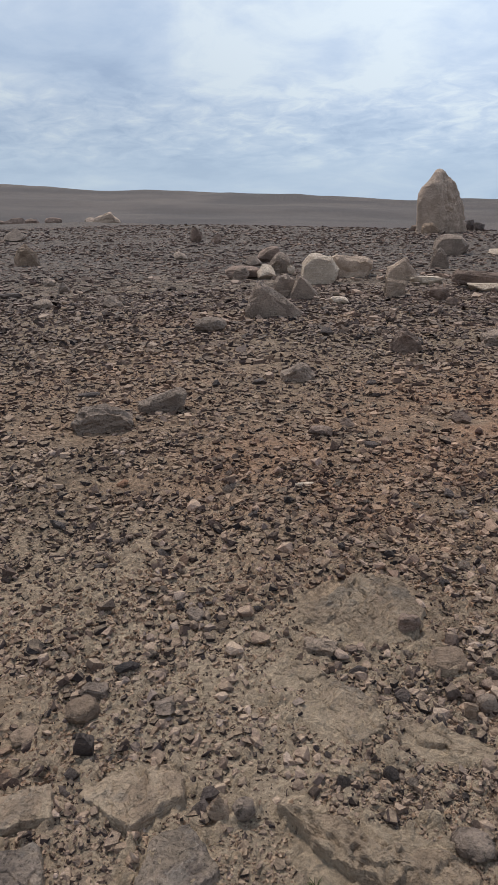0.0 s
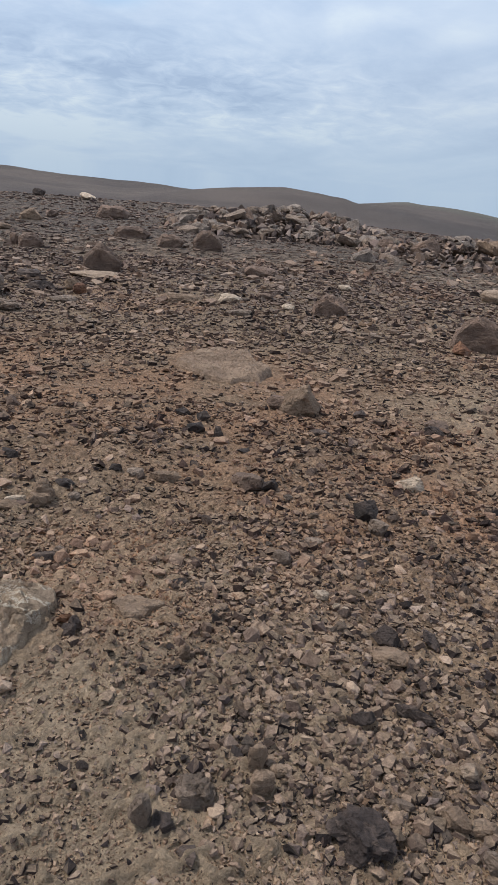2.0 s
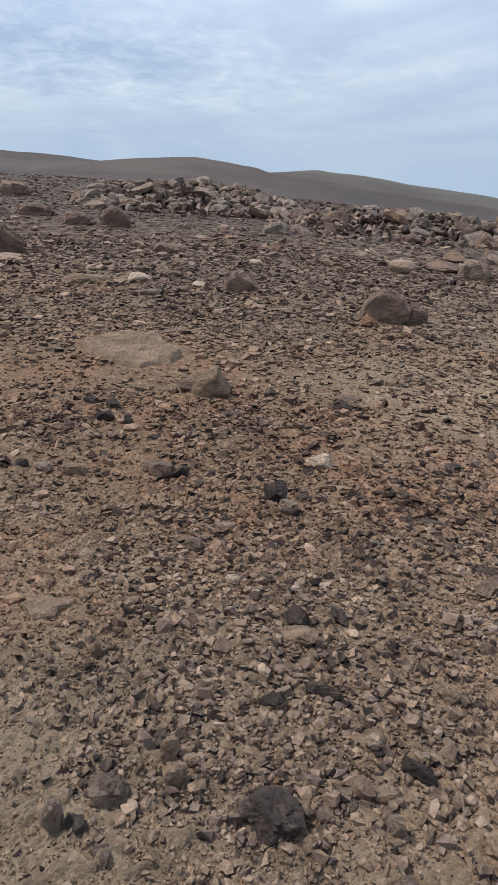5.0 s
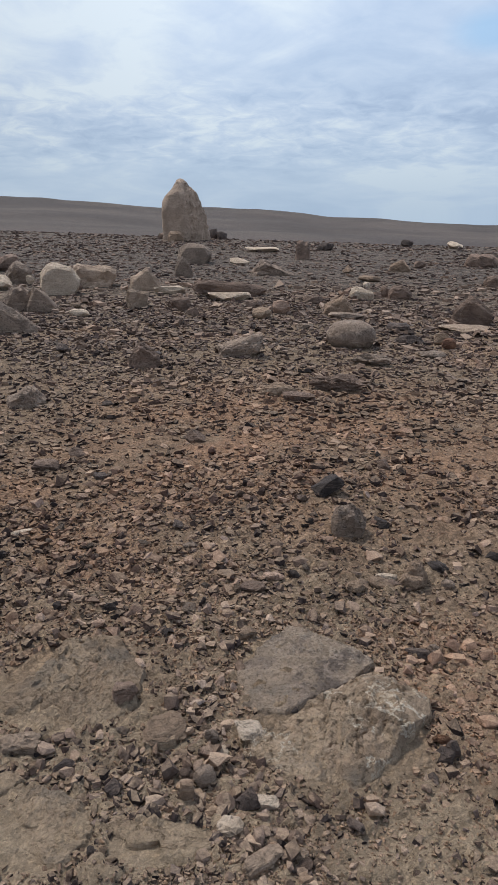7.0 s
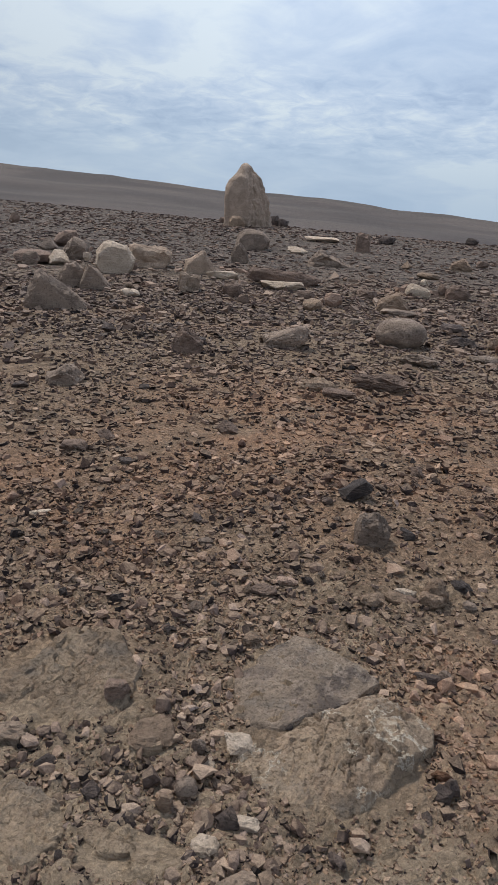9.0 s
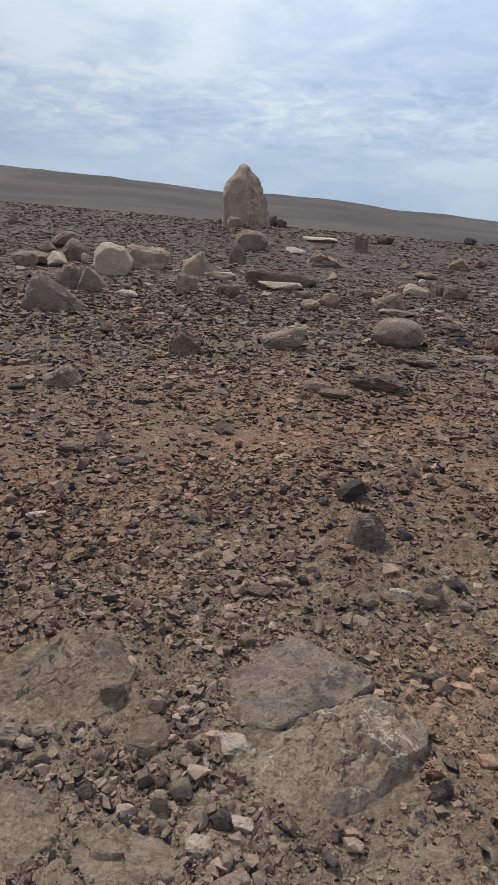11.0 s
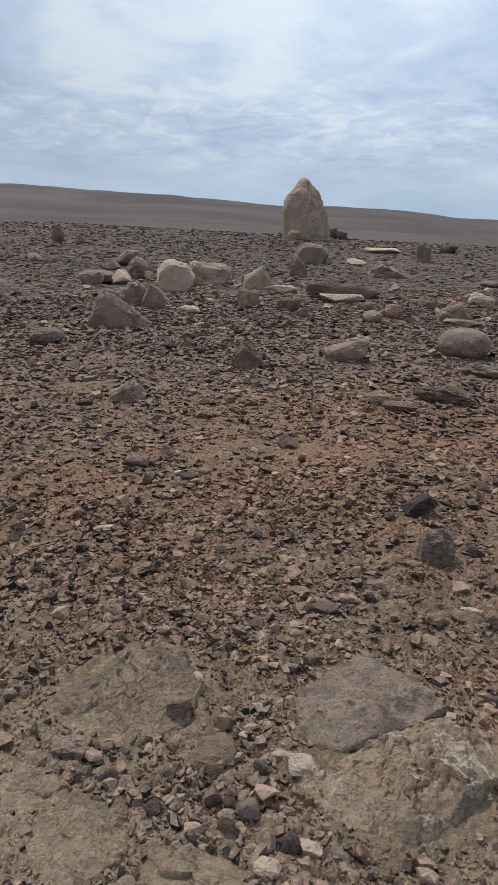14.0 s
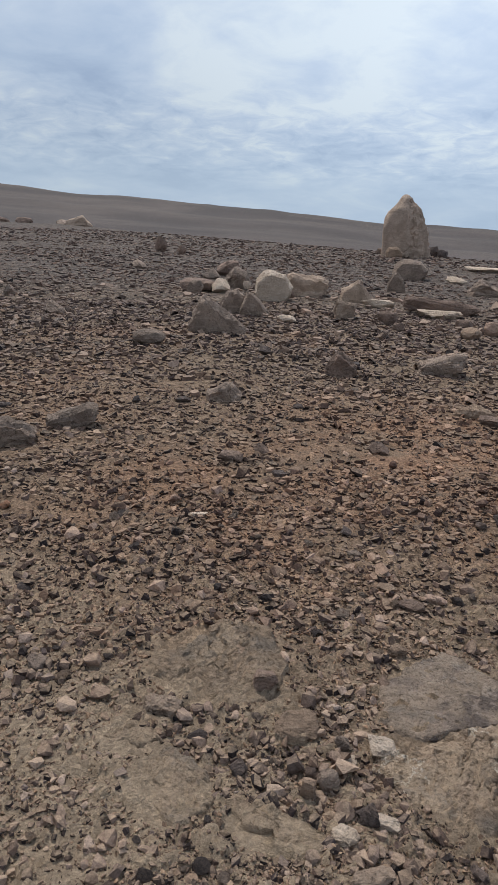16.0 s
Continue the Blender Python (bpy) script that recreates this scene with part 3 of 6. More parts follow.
def shape(style, seed, level):
    """Corners and faces of a stone within -1 to 1 on each axis: worn styles from a sphere, broken ones from flat faces."""
    if style in PROFILE:
        return broken(PROFILE[style], seed, level)
    rng = np.random.default_rng(seed)
    square, count, (lo, hi), lump, fixed = STYLE[style]
    worn = style in ("loaf", "mound", "outcrop")
    if worn:
        p, faces = SPHERE[level]
    else:
        n = 64 if style == "round" else 11 if style == "shard" else 30 if level > 1 else 20
        g = np.arange(n) + 0.5
        th, ph = np.arccos(1 - 2 * g / n), np.pi * (1 + 5**0.5) * g + rng.uniform(0, 6.28)
        p = np.stack([np.cos(ph) * np.sin(th), np.sin(ph) * np.sin(th), np.cos(th)], -1) + rng.normal(0, 0.16, (n, 3))
        p /= np.linalg.norm(p, axis=1, keepdims=True)
    if style == "shard":
        p = p * (1.0, 0.75, 1.0) * rng.uniform(0.6, 1.25, (len(p), 1))
        p[:, 0] += 0.6 * p[:, 2] * rng.uniform(-1, 1)
    else:
        p = p / (np.abs(p) ** square).sum(1, keepdims=True) ** (1 / square)
    for bearing, rise, depth in fixed:
        t, u = radians(bearing + rng.uniform(-12, 12)), radians(rise)
        n = np.array([math.sin(t) * math.cos(u), math.cos(t) * math.cos(u), math.sin(u)])
        p = p - np.maximum(p @ n - depth, 0)[:, None] * n
    for _ in range(count):
        n = rng.normal(size=3) * (1, 1, 0.7)
        n /= np.linalg.norm(n)
        p = p - np.maximum(p @ n - rng.uniform(lo, hi) * np.abs(p @ n).max(), 0)[:, None] * n
    if style == "pyr":
        tip = (rng.uniform(-0.2, 0.2), rng.uniform(-0.1, 0.1))
        p = np.concatenate([p, [(*tip, p[:, 2].max() + 0.22)]])
    if not worn:
        bm = bmesh.new()
        for q in p:
            bm.verts.new(q)
        res = bmesh.ops.convex_hull(bm, input=bm.verts)
        bmesh.ops.delete(bm, geom=[g for g in res["geom_interior"] if isinstance(g, bmesh.types.BMVert)], context="VERTS")
        if level > 1:
            bmesh.ops.subdivide_edges(bm, edges=bm.edges, cuts={1: 0, 2: 1, 3: 2, 4: 5}[level] if style != "round" else {2: 1, 3: 1, 4: 3}[level], use_grid_fill=True)
        bmesh.ops.triangulate(bm, faces=bm.faces)
        bmesh.ops.recalc_face_normals(bm, faces=bm.faces)
        bm.verts.index_update()
        p = np.array([v.co[:] for v in bm.verts])
        faces = np.array([[v.index for v in f.verts] for f in bm.faces])
        bm.free()
    q = p + rng.uniform(0, 99, 3)
    out = p / np.maximum(np.linalg.norm(p, axis=1, keepdims=True), 1e-6)
    bump = lump * fbm(q[:, 0] * 1.6, q[:, 1] * 1.6, q[:, 2] * 1.6, 2, seed) + 0.7 * lump * fbm(q[:, 0] * 5, q[:, 1] * 5, q[:, 2] * 5, 3, seed + 7) - 0.5 * lump * np.abs(fbm(q[:, 0] * 3, q[:, 1] * 3, q[:, 2] * 3, 2, seed + 9))
    p = p + out * bump[:, None]
    lo_, hi_ = p.min(0), p.max(0)
    return (p - lo_) / (hi_ - lo_) * 2 - 1, faces


KEEP_CLEAR = []


def stone_mesh(name, p, faces, mat, sharp=26):
    me = set_mesh(name, p, faces, mat)
    me.set_sharp_from_angle(angle=radians(sharp))
    return me


def rock(name, x, y, wide, deep, high, turn, style, mat, seed, label, sink=0.16, lift=0.0, level=0):
    """A stone that sits a little way in the ground; wide across, deep away, high above the ground."""
    level = level or (4 if wide / math.hypot(x, y) > 0.06 else 3 if wide / math.hypot(x, y) > 0.03 else 2)
    p, faces = shape(style, seed, level)
    sink = 0.95 if style == "mound" else sink
    z = (p[:, 2] + 1) / 2
    p = np.stack([p[:, 0] * wide / 2, p[:, 1] * deep / 2, (z * (1 + sink) - sink) * high], -1)
    ob = new(name, stone_mesh(name, p, faces, MAT[mat]))
    ob.location = (x, y, float(land(x, y)) + lift)
    ob.rotation_euler = (0, 0, radians(turn))
    if wide > 0.06:
        KEEP_CLEAR.append((x, y, wide * 0.42, deep * 0.42, radians(turn)))
    return tagged(ob, label, name)


def boxy(wide, deep, cuts):
    """Corners of a slab cut straight along the given bearings at the given reach."""
    t = np.linspace(0, 2 * np.pi, 40, endpoint=False)
    reach = np.full(40, 1.12)
    for bearing, d in cuts:
        c = np.cos(t - radians(90 - bearing))
        reach = np.where(c > 0.02, np.minimum(reach, d / np.maximum(c, 0.02)), reach)
    return [(float(a), float(b)) for a, b in zip(reach * np.cos(t) * wide / 2, reach * np.sin(t) * deep / 2)]


def bedrock(x, y, corners, rise, turn, mat, seed, label, lean=(0.0, 0.0), knob=None, clear=0.82, cliff=0.016, buried=(), facets=(), layers=1.0, dip=120):
    """A ledge of bedrock level with the soil: broken layers that dip to one side, pits and cracks. buried: bearings at which
    it runs out under the sand, and over what length; knob: place, size and height of a swelling; facets: bearing, reach, slope."""
    cs = np.array(corners)
    size = float(np.sqrt(np.ptp(cs[:, 0]) * np.ptp(cs[:, 1])))
    rings, spokes = (60, 190) if size > 0.3 else (36, 110)
    t = np.linspace(-np.pi, np.pi, spokes, endpoint=False)
    d = np.stack([np.cos(t), np.sin(t)], -1)
    reach = np.full(spokes, 1e9)
    for p, q in zip(cs, np.roll(cs, -1, 0)):
        e = q - p
        den = d[:, 0] * e[1] - d[:, 1] * e[0]
        den = np.where(np.abs(den) < 1e-9, 1e-9, den)
        along = (p[0] * e[1] - p[1] * e[0]) / den
        on = (p[0] * d[:, 1] - p[1] * d[:, 0]) / den
        reach = np.where((along > 0) & (on >= -1e-6) & (on <= 1 + 1e-6), np.minimum(reach, along), reach)
    reach = np.where(reach > 1e8, size / 2, reach)
    ex, ey = reach * d[:, 0], reach * d[:, 1]
    jag = max(1.0, size / 0.5)
    reach = reach * (1 + 0.055 * fbm(ex / (0.07 * jag) + seed, ey / (0.07 * jag), 0, 3, seed) + 0.025 / jag**2 * fbm(ex / (0.02 * jag), ey / (0.02 * jag), seed, 2, seed + 1))
    u = np.concatenate([np.linspace(0.0, 0.95, rings - 6), [0.968, 0.983, 0.992, 1.0, 1.004, 1.01]])
    px, py = np.outer(u, reach * d[:, 0]), np.outer(u, reach * d[:, 1])
    inset = np.outer(np.maximum(1 - u, 0), reach)
    width = np.full(spokes, cliff)
    for bearing, length in buried:
        width = width + length * np.maximum(np.cos(t - radians(90 - bearing)), 0) ** 1.5
    width = width * (1 + 0.5 * fbm(ex / (0.3 * size), ey / (0.3 * size) + seed, 0, 2, seed + 12))
    edge = smooth(inset, 0.0, np.maximum(width, 0.006)[None])
    swell = fbm(px / 0.16 + seed, py / 0.16, 0, 2, seed + 2)
    along = px * math.sin(radians(dip)) + py * math.cos(radians(dip))
    bed = along / 0.10 + 1.5 * fbm(px / 0.13 - seed, py / 0.17, 0, 4, seed + 3)
    ledge = np.floor(bed) + smooth(bed - np.floor(bed), 0.78, 1.0) - bed
    bed2 = along / 0.035 + 1.2 * fbm(px / 0.06, py / 0.05 + seed, 0, 3, seed + 13)
    ledge2 = np.floor(bed2) + smooth(bed2 - np.floor(bed2), 0.7, 1.0) - bed2
    crack = np.abs(fbm(px / 0.15, py / 0.21 + seed, 0, 3, seed + 4))
    pit = np.maximum(fbm(px / 0.02, py / 0.02, 0, 2, seed + 6) - 0.25, 0)
    relief = 0.008 * swell + 0.011 * ledge + 0.0022 * ledge2 - 0.010 * smooth(-crack, -0.016, 0.0) * smooth(swell, 0.0, 0.3) - 0.006 * pit
    relief = relief + 0.004 * fbm(px / 0.035, py / 0.035, 0, 3, seed + 9) + 0.0018 * fbm(px / 0.009, py / 0.009, 0, 2, seed + 5)
    pz = rise + layers * relief + lean[0] * px + lean[1] * py
    if knob:
        kx, ky, ks, kh = knob
        kd = np.exp(-(((px - kx) ** 2 + (py - ky) ** 2) / ks**2))
        pz = pz + kh * kd + 0.014 * kd * ledge
    for bearing, off, slope in facets:
        fx, fy = math.sin(radians(bearing)), math.cos(radians(bearing))
        wavy = 0.012 * fbm(px / 0.06, py / 0.06, bearing, 3, seed + 8)
        pz = np.minimum(pz, rise + (knob[3] if knob else 0.0) - slope * (px * fx + py * fy - off + wavy))
    pz = -0.035 + (np.maximum(pz, -0.02) + 0.035) * edge
    pz[-2:] = pz[-2:] - np.array([[0.02], [0.07]])
    verts = np.stack([px, py, pz], -1).reshape(-1, 3)
    n = len(u)
    a, b = np.meshgrid(np.arange(n - 1), np.arange(spokes), indexing="ij")
    b2 = (b + 1) % spokes
    quads = np.stack([a * spokes + b, (a + 1) * spokes + b, (a + 1) * spokes + b2, a * spokes + b2], -1).reshape(-1, 4)
    ob = new("bedrock_slab", stone_mesh("bedrock_slab", verts, quads, MAT[mat], 30))
    ob.location = (x, y, float(land(x, y)))
    ob.rotation_euler = (0, 0, radians(turn))
    KEEP_CLEAR.append((x, y, float(np.ptp(cs[:, 0])) * clear / 2, float(np.ptp(cs[:, 1])) * clear / 2, radians(turn)))
    return tagged(ob, label, "bedrock", "bedrock slabs")


# ledges of bedrock at the camera's feet
bedrock(-0.473, 2.145, [(-0.31, -0.14), (-0.25, 0.07), (-0.06, 0.24), (0.15, 0.27), (0.27, 0.06), (0.27, -0.12), (0.15, -0.26), (-0.06, -0.21)], 0.034, 0, "bed", 11, "low domed tan bedrock ledge flush with sandy soil", (0.0, 0.02), (0.0, 0.14, 0.16, 0.03), 0.86, 0.03, ((200, 0.10), (270, 0.06)), ((185, 0.10, 0.22), (20, 0.2, 0.3)), 1.0, 150)
bedrock(0.367, 2.208, [(-0.31, -0.03), (-0.16, 0.14), (-0.05, 0.26), (0.06, 0.2), (0.17, 0.12), (0.26, 0.01), (0.16, -0.112), (0.04, -0.172), (-0.05, -0.242), (-0.14, -0.27), (-0.3, -0.2)], 0.024, 0, "bedgrey", 12, "grey-brown triangular bedrock slab half buried in sand", (0.02, 0.0), None, 0.84, 0.012, ((250, 0.05),), (), 0.55, 100)
bedrock(0.430, 1.892, [(-0.36, -0.12), (-0.33, -0.02), (-0.15, 0.1), (-0.04, 0.17), (0.16, 0.265), (0.26, 0.19), (0.33, 0.1), (0.31, 0.03), (0.21, -0.08), (0.14, -0.18), (0.08, -0.23), (-0.05, -0.28), (-0.18, -0.28), (-0.30, -0.23)], 0.028, 0, "bedvein", 13, "large cracked tan bedrock slab with white veins", (0.03, 0.0), (0.16, 0.02, 0.15, 0.055), 0.82, 0.014, ((250, 0.06), (185, 0.10)), ((105, 0.19, 0.55), (150, 0.12, 0.3), (60, 0.24, 0.5)), 1.35, 115)
bedrock(-0.118, 1.509, [(-0.22, 0.07), (-0.12, 0.11), (-0.02, 0.08), (0.19, -0.01), (0.17, -0.09), (-0.01, -0.10)], 0.017, 0, "bed", 14, "narrow tan bedrock slab with sandy edges", (0.0, 0.03), None, 0.7, 0.05, ((180, 0.06), (270, 0.05)), (), 0.7)
bedrock(-0.445, 1.57, [(-0.18, 0.03), (-0.05, 0.17), (0.12, 0.10), (0.18, -0.02), (0.12, -0.16), (-0.05, -0.15)], 0.024, 0, "bed", 21, "mottled tan bedrock slab beside loose gravel", (0.0, 0.03), None, 0.75, 0.045, ((200, 0.08), (270, 0.06)))
bedrock(-0.628, 1.704, [(-0.14, -0.01), (-0.04, 0.09), (0.1, 0.06), (0.14, 0.03), (0.01, -0.09), (-0.1, -0.09)], 0.018, 0, "bed", 22, "small flat tan bedrock patch in gravel", clear=0.7, cliff=0.03, buried=((270, 0.05), (180, 0.05)))
bedrock(-0.132, 1.896, [(-0.06, -0.06), (-0.02, 0.02), (0.02, 0.09), (0.06, 0.03), (0.05, -0.05), (0.01, -0.07)], 0.034, 0, "bed", 23, "five-sided tan slab bedded in the gravel", (0.1, 0.1), layers=0.3)
bedrock(-0.93, 1.11, boxy(0.36, 0.27, [(10, 0.9), (90, 0.8), (150, 0.85), (230, 0.85), (300, 0.9)]), 0.026, 26, "bed", 16, "rounded tan bedrock slab rising from sand", (0.0, -0.05), (0.0, 0.02, 0.12, 0.025), cliff=0.03, buried=((0, 0.12),), layers=0.35)
bedrock(-1.22, 0.94, boxy(0.27, 0.16, [(0, 0.8), (90, 0.8), (180, 0.8), (270, 0.8)]), 0.035, 35, "bed", 17, "square-edged tan rock slab on sandy ground", layers=0.5)
bedrock(-1.13, 0.77, boxy(0.27, 0.20, [(0, 0.85), (90, 0.75), (180, 0.9), (270, 0.9)]), 0.03, 35, "bedgrey", 18, "square-edged grey mottled slab beside a tan one", layers=0.6)
bedrock(-0.74, 0.91, boxy(0.24, 0.26, [(-20, 0.8), (60, 0.75), (140, 0.8), (290, 0.75)]), 0.036, 22, "bedgrey", 19, "rough grey rock slab with pale grains", layers=0.7)
bedrock(-0.266, 1.058, [(-0.29, 0.09), (-0.14, 0.11), (0.06, 0.15), (0.22, 0.1), (0.28, -0.04), (0.29, -0.15), (0.14, -0.13), (-0.04, -0.07), (-0.16, 0.0)], 0.044, 0, "bed", 20, "long tan slab with a dark undercut edge", (-0.03, -0.02), None, 0.8, 0.014, ((20, 0.10),), (), 1.5, 30)
bedrock(3.008, 4.654, [(-0.41, 0.2), (-0.09, 0.5), (0.23, 0.55), (0.45, 0.34), (0.26, -0.33), (0.03, -0.55), (-0.29, -0.52), (-0.45, -0.31)], 0.07, 0, "sandstone", 24, "broad smooth sandstone slab with layered hollow top", (0.0, 0.015), None, 1.0, 0.07, ((20, 0.12),), (), 0.95, 20)
bedrock(1.00, 1.80, boxy(0.20, 0.12, [(40, 0.8), (140, 0.8), (250, 0.8)]), 0.026, -20, "tan", 25, "flat tan stone slab pressed into sand", layers=0.4)


def standing_stone(x, y, wide, high):
    """The tall stone: rings from foot to tip, smooth on one flank and furrowed on the other."""
    # height, left and right reach, half depth
    prof = [(-0.06, -0.50, 0.52, 0.40), (0.0, -0.50, 0.52, 0.40), (0.16, -0.49, 0.50, 0.38), (0.39, -0.47, 0.47, 0.36), (0.49, -0.455, 0.43, 0.34), (0.65, -0.41, 0.365, 0.31), (0.75, -0.34, 0.33, 0.28), (0.79, -0.27, 0.295, 0.26), (0.83, -0.21, 0.255, 0.22), (0.88, -0.155, 0.20, 0.18), (0.945, -0.10, 0.125, 0.13), (0.98, -0.07, 0.08, 0.07), (1.0, -0.02, 0.03, 0.01)]
    zs, ls, rs, ds = map(np.array, zip(*prof))
    n, spokes = 90, 128
    z = np.concatenate([np.linspace(-0.06, 0.9, 70), np.linspace(0.905, 1.0, 20)])
    L, R, D = np.interp(z, zs, ls), np.interp(z, zs, rs), np.interp(z, zs, ds)
    t = np.linspace(0, 2 * np.pi, spokes, endpoint=False)
    c, s = np.cos(t), np.sin(t)
    q = 2.6
    m_ = (np.abs(c) ** q + np.abs(s) ** q) ** (-1 / q)
    c, s = c * m_, s * m_
    px = np.where(c > 0, np.outer(R, c), np.outer(-L, c))
    mid = (0.06 * (1 - z))[:, None]
    # the front comes to a blunt ridge right of the middle
    py = np.outer(D, s) * (1 - 0.25 * np.abs(px - mid) / 0.5 * (s < 0))
    zz = np.repeat(z[:, None], spokes, 1)
    rough = smooth(px, 0.0, 0.12)
    wave = 0.35 * fbm(px * 3, py * 3, zz * 5, 2, 37)
    furrow = -(0.06 * np.abs(fbm(px * 13 + wave * 3, py * 13, zz * 2.4 + wave, 3, 31)) + 0.035 * np.abs(fbm(px * 8, py * 8, zz * 8, 3, 33))) * rough
    lump = fbm(px * 4, py * 4, zz * 3, 3, 41) * 0.018
    push = (furrow + lump) * np.clip((1.02 - zz) * 6, 0.1, 1)
    norm = np.hypot(px, py) + 1e-6
    px, py = px + push * px / norm, py + push * py / norm
    verts = np.stack([px * wide, py * wide, zz * high], -1).reshape(-1, 3)
    a, b = np.meshgrid(np.arange(n - 1), np.arange(spokes), indexing="ij")
    b2 = (b + 1) % spokes
    quads = np.stack([a * spokes + b, a * spokes + b2, (a + 1) * spokes + b2, (a + 1) * spokes + b], -1).reshape(-1, 4)
    ob = new("standing_stone", stone_mesh("standing_stone", verts, quads, MAT["monolith"], 40))
    ob.location = (x, y, float(land(x, y)))
    ob.rotation_euler = (0, radians(-6.0), radians(2))
    return tagged(ob, "tall tan standing stone with blunt peaked top", "standing stone")


standing_stone(-1.17, 36.9, 2.42, 2.98)
rock("boulder", -1.66, 35.75, 0.874, 0.699, 0.508, 3, "hump", "tan", 1, "angular blocky tan sandstone boulder on gravelly desert ground")
rock("boulder", -2.53, 40.09, 0.787, 0.630, 0.315, 4, "block", "brown", 2, "angular blocky brown weathered boulder on gravelly desert ground")
rock("boulder", -1.17, 37.67, 0.677, 0.542, 0.265, 2, "block", "brown", 3, "angular blocky brown weathered boulder on gravelly desert ground")
rock("boulder", 0.12, 38.84, 0.603, 0.482, 0.561, 0, "block", "dark", 4, "angular blocky dark grey-brown boulder on gravelly desert ground")
rock("boulder", 0.67, 38.23, 0.531, 0.425, 0.428, -1, "block", "dark", 5, "angular blocky dark grey-brown boulder on gravelly desert ground")
rock("boulder", -0.47, 22.40, 1.080, 0.918, 0.614, 2, "egg", "grey", 6, "rounded grey mottled boulder on gravelly desert ground")
rock("boulder", -0.64, 17.58, 0.456, 0.365, 0.497, 3, "knob", "grey", 7, "angular blocky grey mottled boulder on gravelly desert ground")
rock("boulder", -2.70, 9.43, 0.870, 0.46, 0.51, 17, "gable", "grey", 8, "large triangular upright grey mottled boulder on gravelly desert ground")
rock("boulder", -3.05, 11.54, 0.529, 0.423, 0.386, 16, "knob", "grey", 9, "angular blocky grey mottled boulder on gravelly desert ground")
rock("boulder", -2.68, 11.47, 0.586, 0.469, 0.404, 14, "peak", "grey", 10, "pointed faceted grey mottled boulder on gravelly desert ground")
rock("boulder", -4.18, 14.46, 0.415, 0.332, 0.300, 17, "wedge", "pale", 11, "wedge-shaped pale cream limestone boulder on gravelly desert ground")
rock("boulder", -4.19, 15.74, 0.812, 0.650, 0.465, 16, "tent", "grey", 12, "pointed faceted grey mottled boulder on gravelly desert ground")
rock("rock", -3.83, 15.33, 0.180, 0.144, 0.186, 15, "block", "pale", 13, "angular blocky pale cream limestone rock on gravelly desert ground")
rock("boulder", -4.73, 14.64, 0.865, 0.692, 0.259, 19, "block", "brown", 14, "angular blocky brown weathered boulder on gravelly desert ground")
rock("boulder", -5.40, 17.65, 0.480, 0.384, 0.313, 18, "pyr", "grey", 15, "pointed faceted grey mottled boulder on gravelly desert ground")
rock("boulder", -5.27, 18.82, 0.695, 0.591, 0.418, 16, "round", "brown", 16, "rounded brown weathered boulder on gravelly desert ground")
rock("boulder", -2.88, 13.81, 0.768, 0.653, 0.596, 13, "egg", "pale", 17, "rounded pale cream limestone boulder on gravelly desert ground")
rock("boulder", -2.46, 15.30, 0.966, 0.773, 0.466, 10, "box", "cream", 18, "angular blocky pinkish cream boulder on gravelly desert ground")
rock("rock", -2.68, 14.52, 0.192, 0.163, 0.160, 11, "round", "brown", 19, "rounded brown weathered rock on gravelly desert ground")
rock("boulder", -1.33, 14.54, 0.680, 0.544, 0.463, 6, "roof", "cream", 20, "pointed faceted light sandy cream boulder on gravelly desert ground")
rock("boulder", -1.19, 11.83, 0.402, 0.322, 0.324, 7, "box", "cream", 21, "wedge-shaped light sandy cream boulder on gravelly desert ground")
rock("boulder", -0.78, 13.72, 0.642, 0.417, 0.140, 4, "slab", "pale", 22, "flat slabby pale cream limestone boulder on gravelly desert ground")
rock("boulder", -1.97, 10.71, 0.300, 0.195, 0.118, 12, "slab", "pale", 23, "flat slabby pale cream limestone boulder on gravelly desert ground")
rock("boulder", -0.46, 11.54, 0.335, 0.268, 0.205, 3, "block", "brown", 24, "angular blocky brown weathered boulder on gravelly desert ground")
rock("rock", -0.26, 10.96, 0.195, 0.156, 0.122, 2, "block", "brown", 25, "angular blocky brown weathered rock on gravelly desert ground")
rock("rock", -2.23, 11.79, 0.176, 0.114, 0.080, 12, "slab", "tan", 26, "flat slabby tan sandstone rock on gravelly desert ground")
rock("boulder", -0.69, 7.31, 0.360, 0.264, 0.246, 7, "crag", "brown", 27, "pointed faceted brown weathered boulder on gravelly desert ground")
rock("boulder", -1.55, 5.91, 0.307, 0.246, 0.138, 17, "roof", "grey", 28, "wedge-shaped grey mottled boulder on gravelly desert ground")
rock("rock", -1.65, 7.92, 0.171, 0.137, 0.113, 13, "shard", "dark", 29, "sharp splintered dark grey-brown rock on gravelly desert ground")
rock("rock", -1.85, 5.60, 0.145, 0.098, 0.044, 21, "slab", "dark", 30, "flat slabby dark grey-brown rock on gravelly desert ground")
rock("boulder", 0.38, 13.39, 1.450, 0.450, 0.300, -1, "anvil", "brown", 31, "long upright brown weathered boulder on gravelly desert ground")
rock("boulder", 0.37, 12.79, 0.798, 0.519, 0.139, -1, "slab", "pale", 32, "flat slabby pale cream limestone boulder on gravelly desert ground")
rock("boulder", 0.81, 10.68, 0.310, 0.264, 0.170, -4, "round", "tan", 33, "rounded tan sandstone boulder on gravelly desert ground")
rock("rock", 1.16, 11.18, 0.290, 0.232, 0.220, -5, "block", "pink", 34, "angular blocky pinkish cream rock on gravelly desert ground")
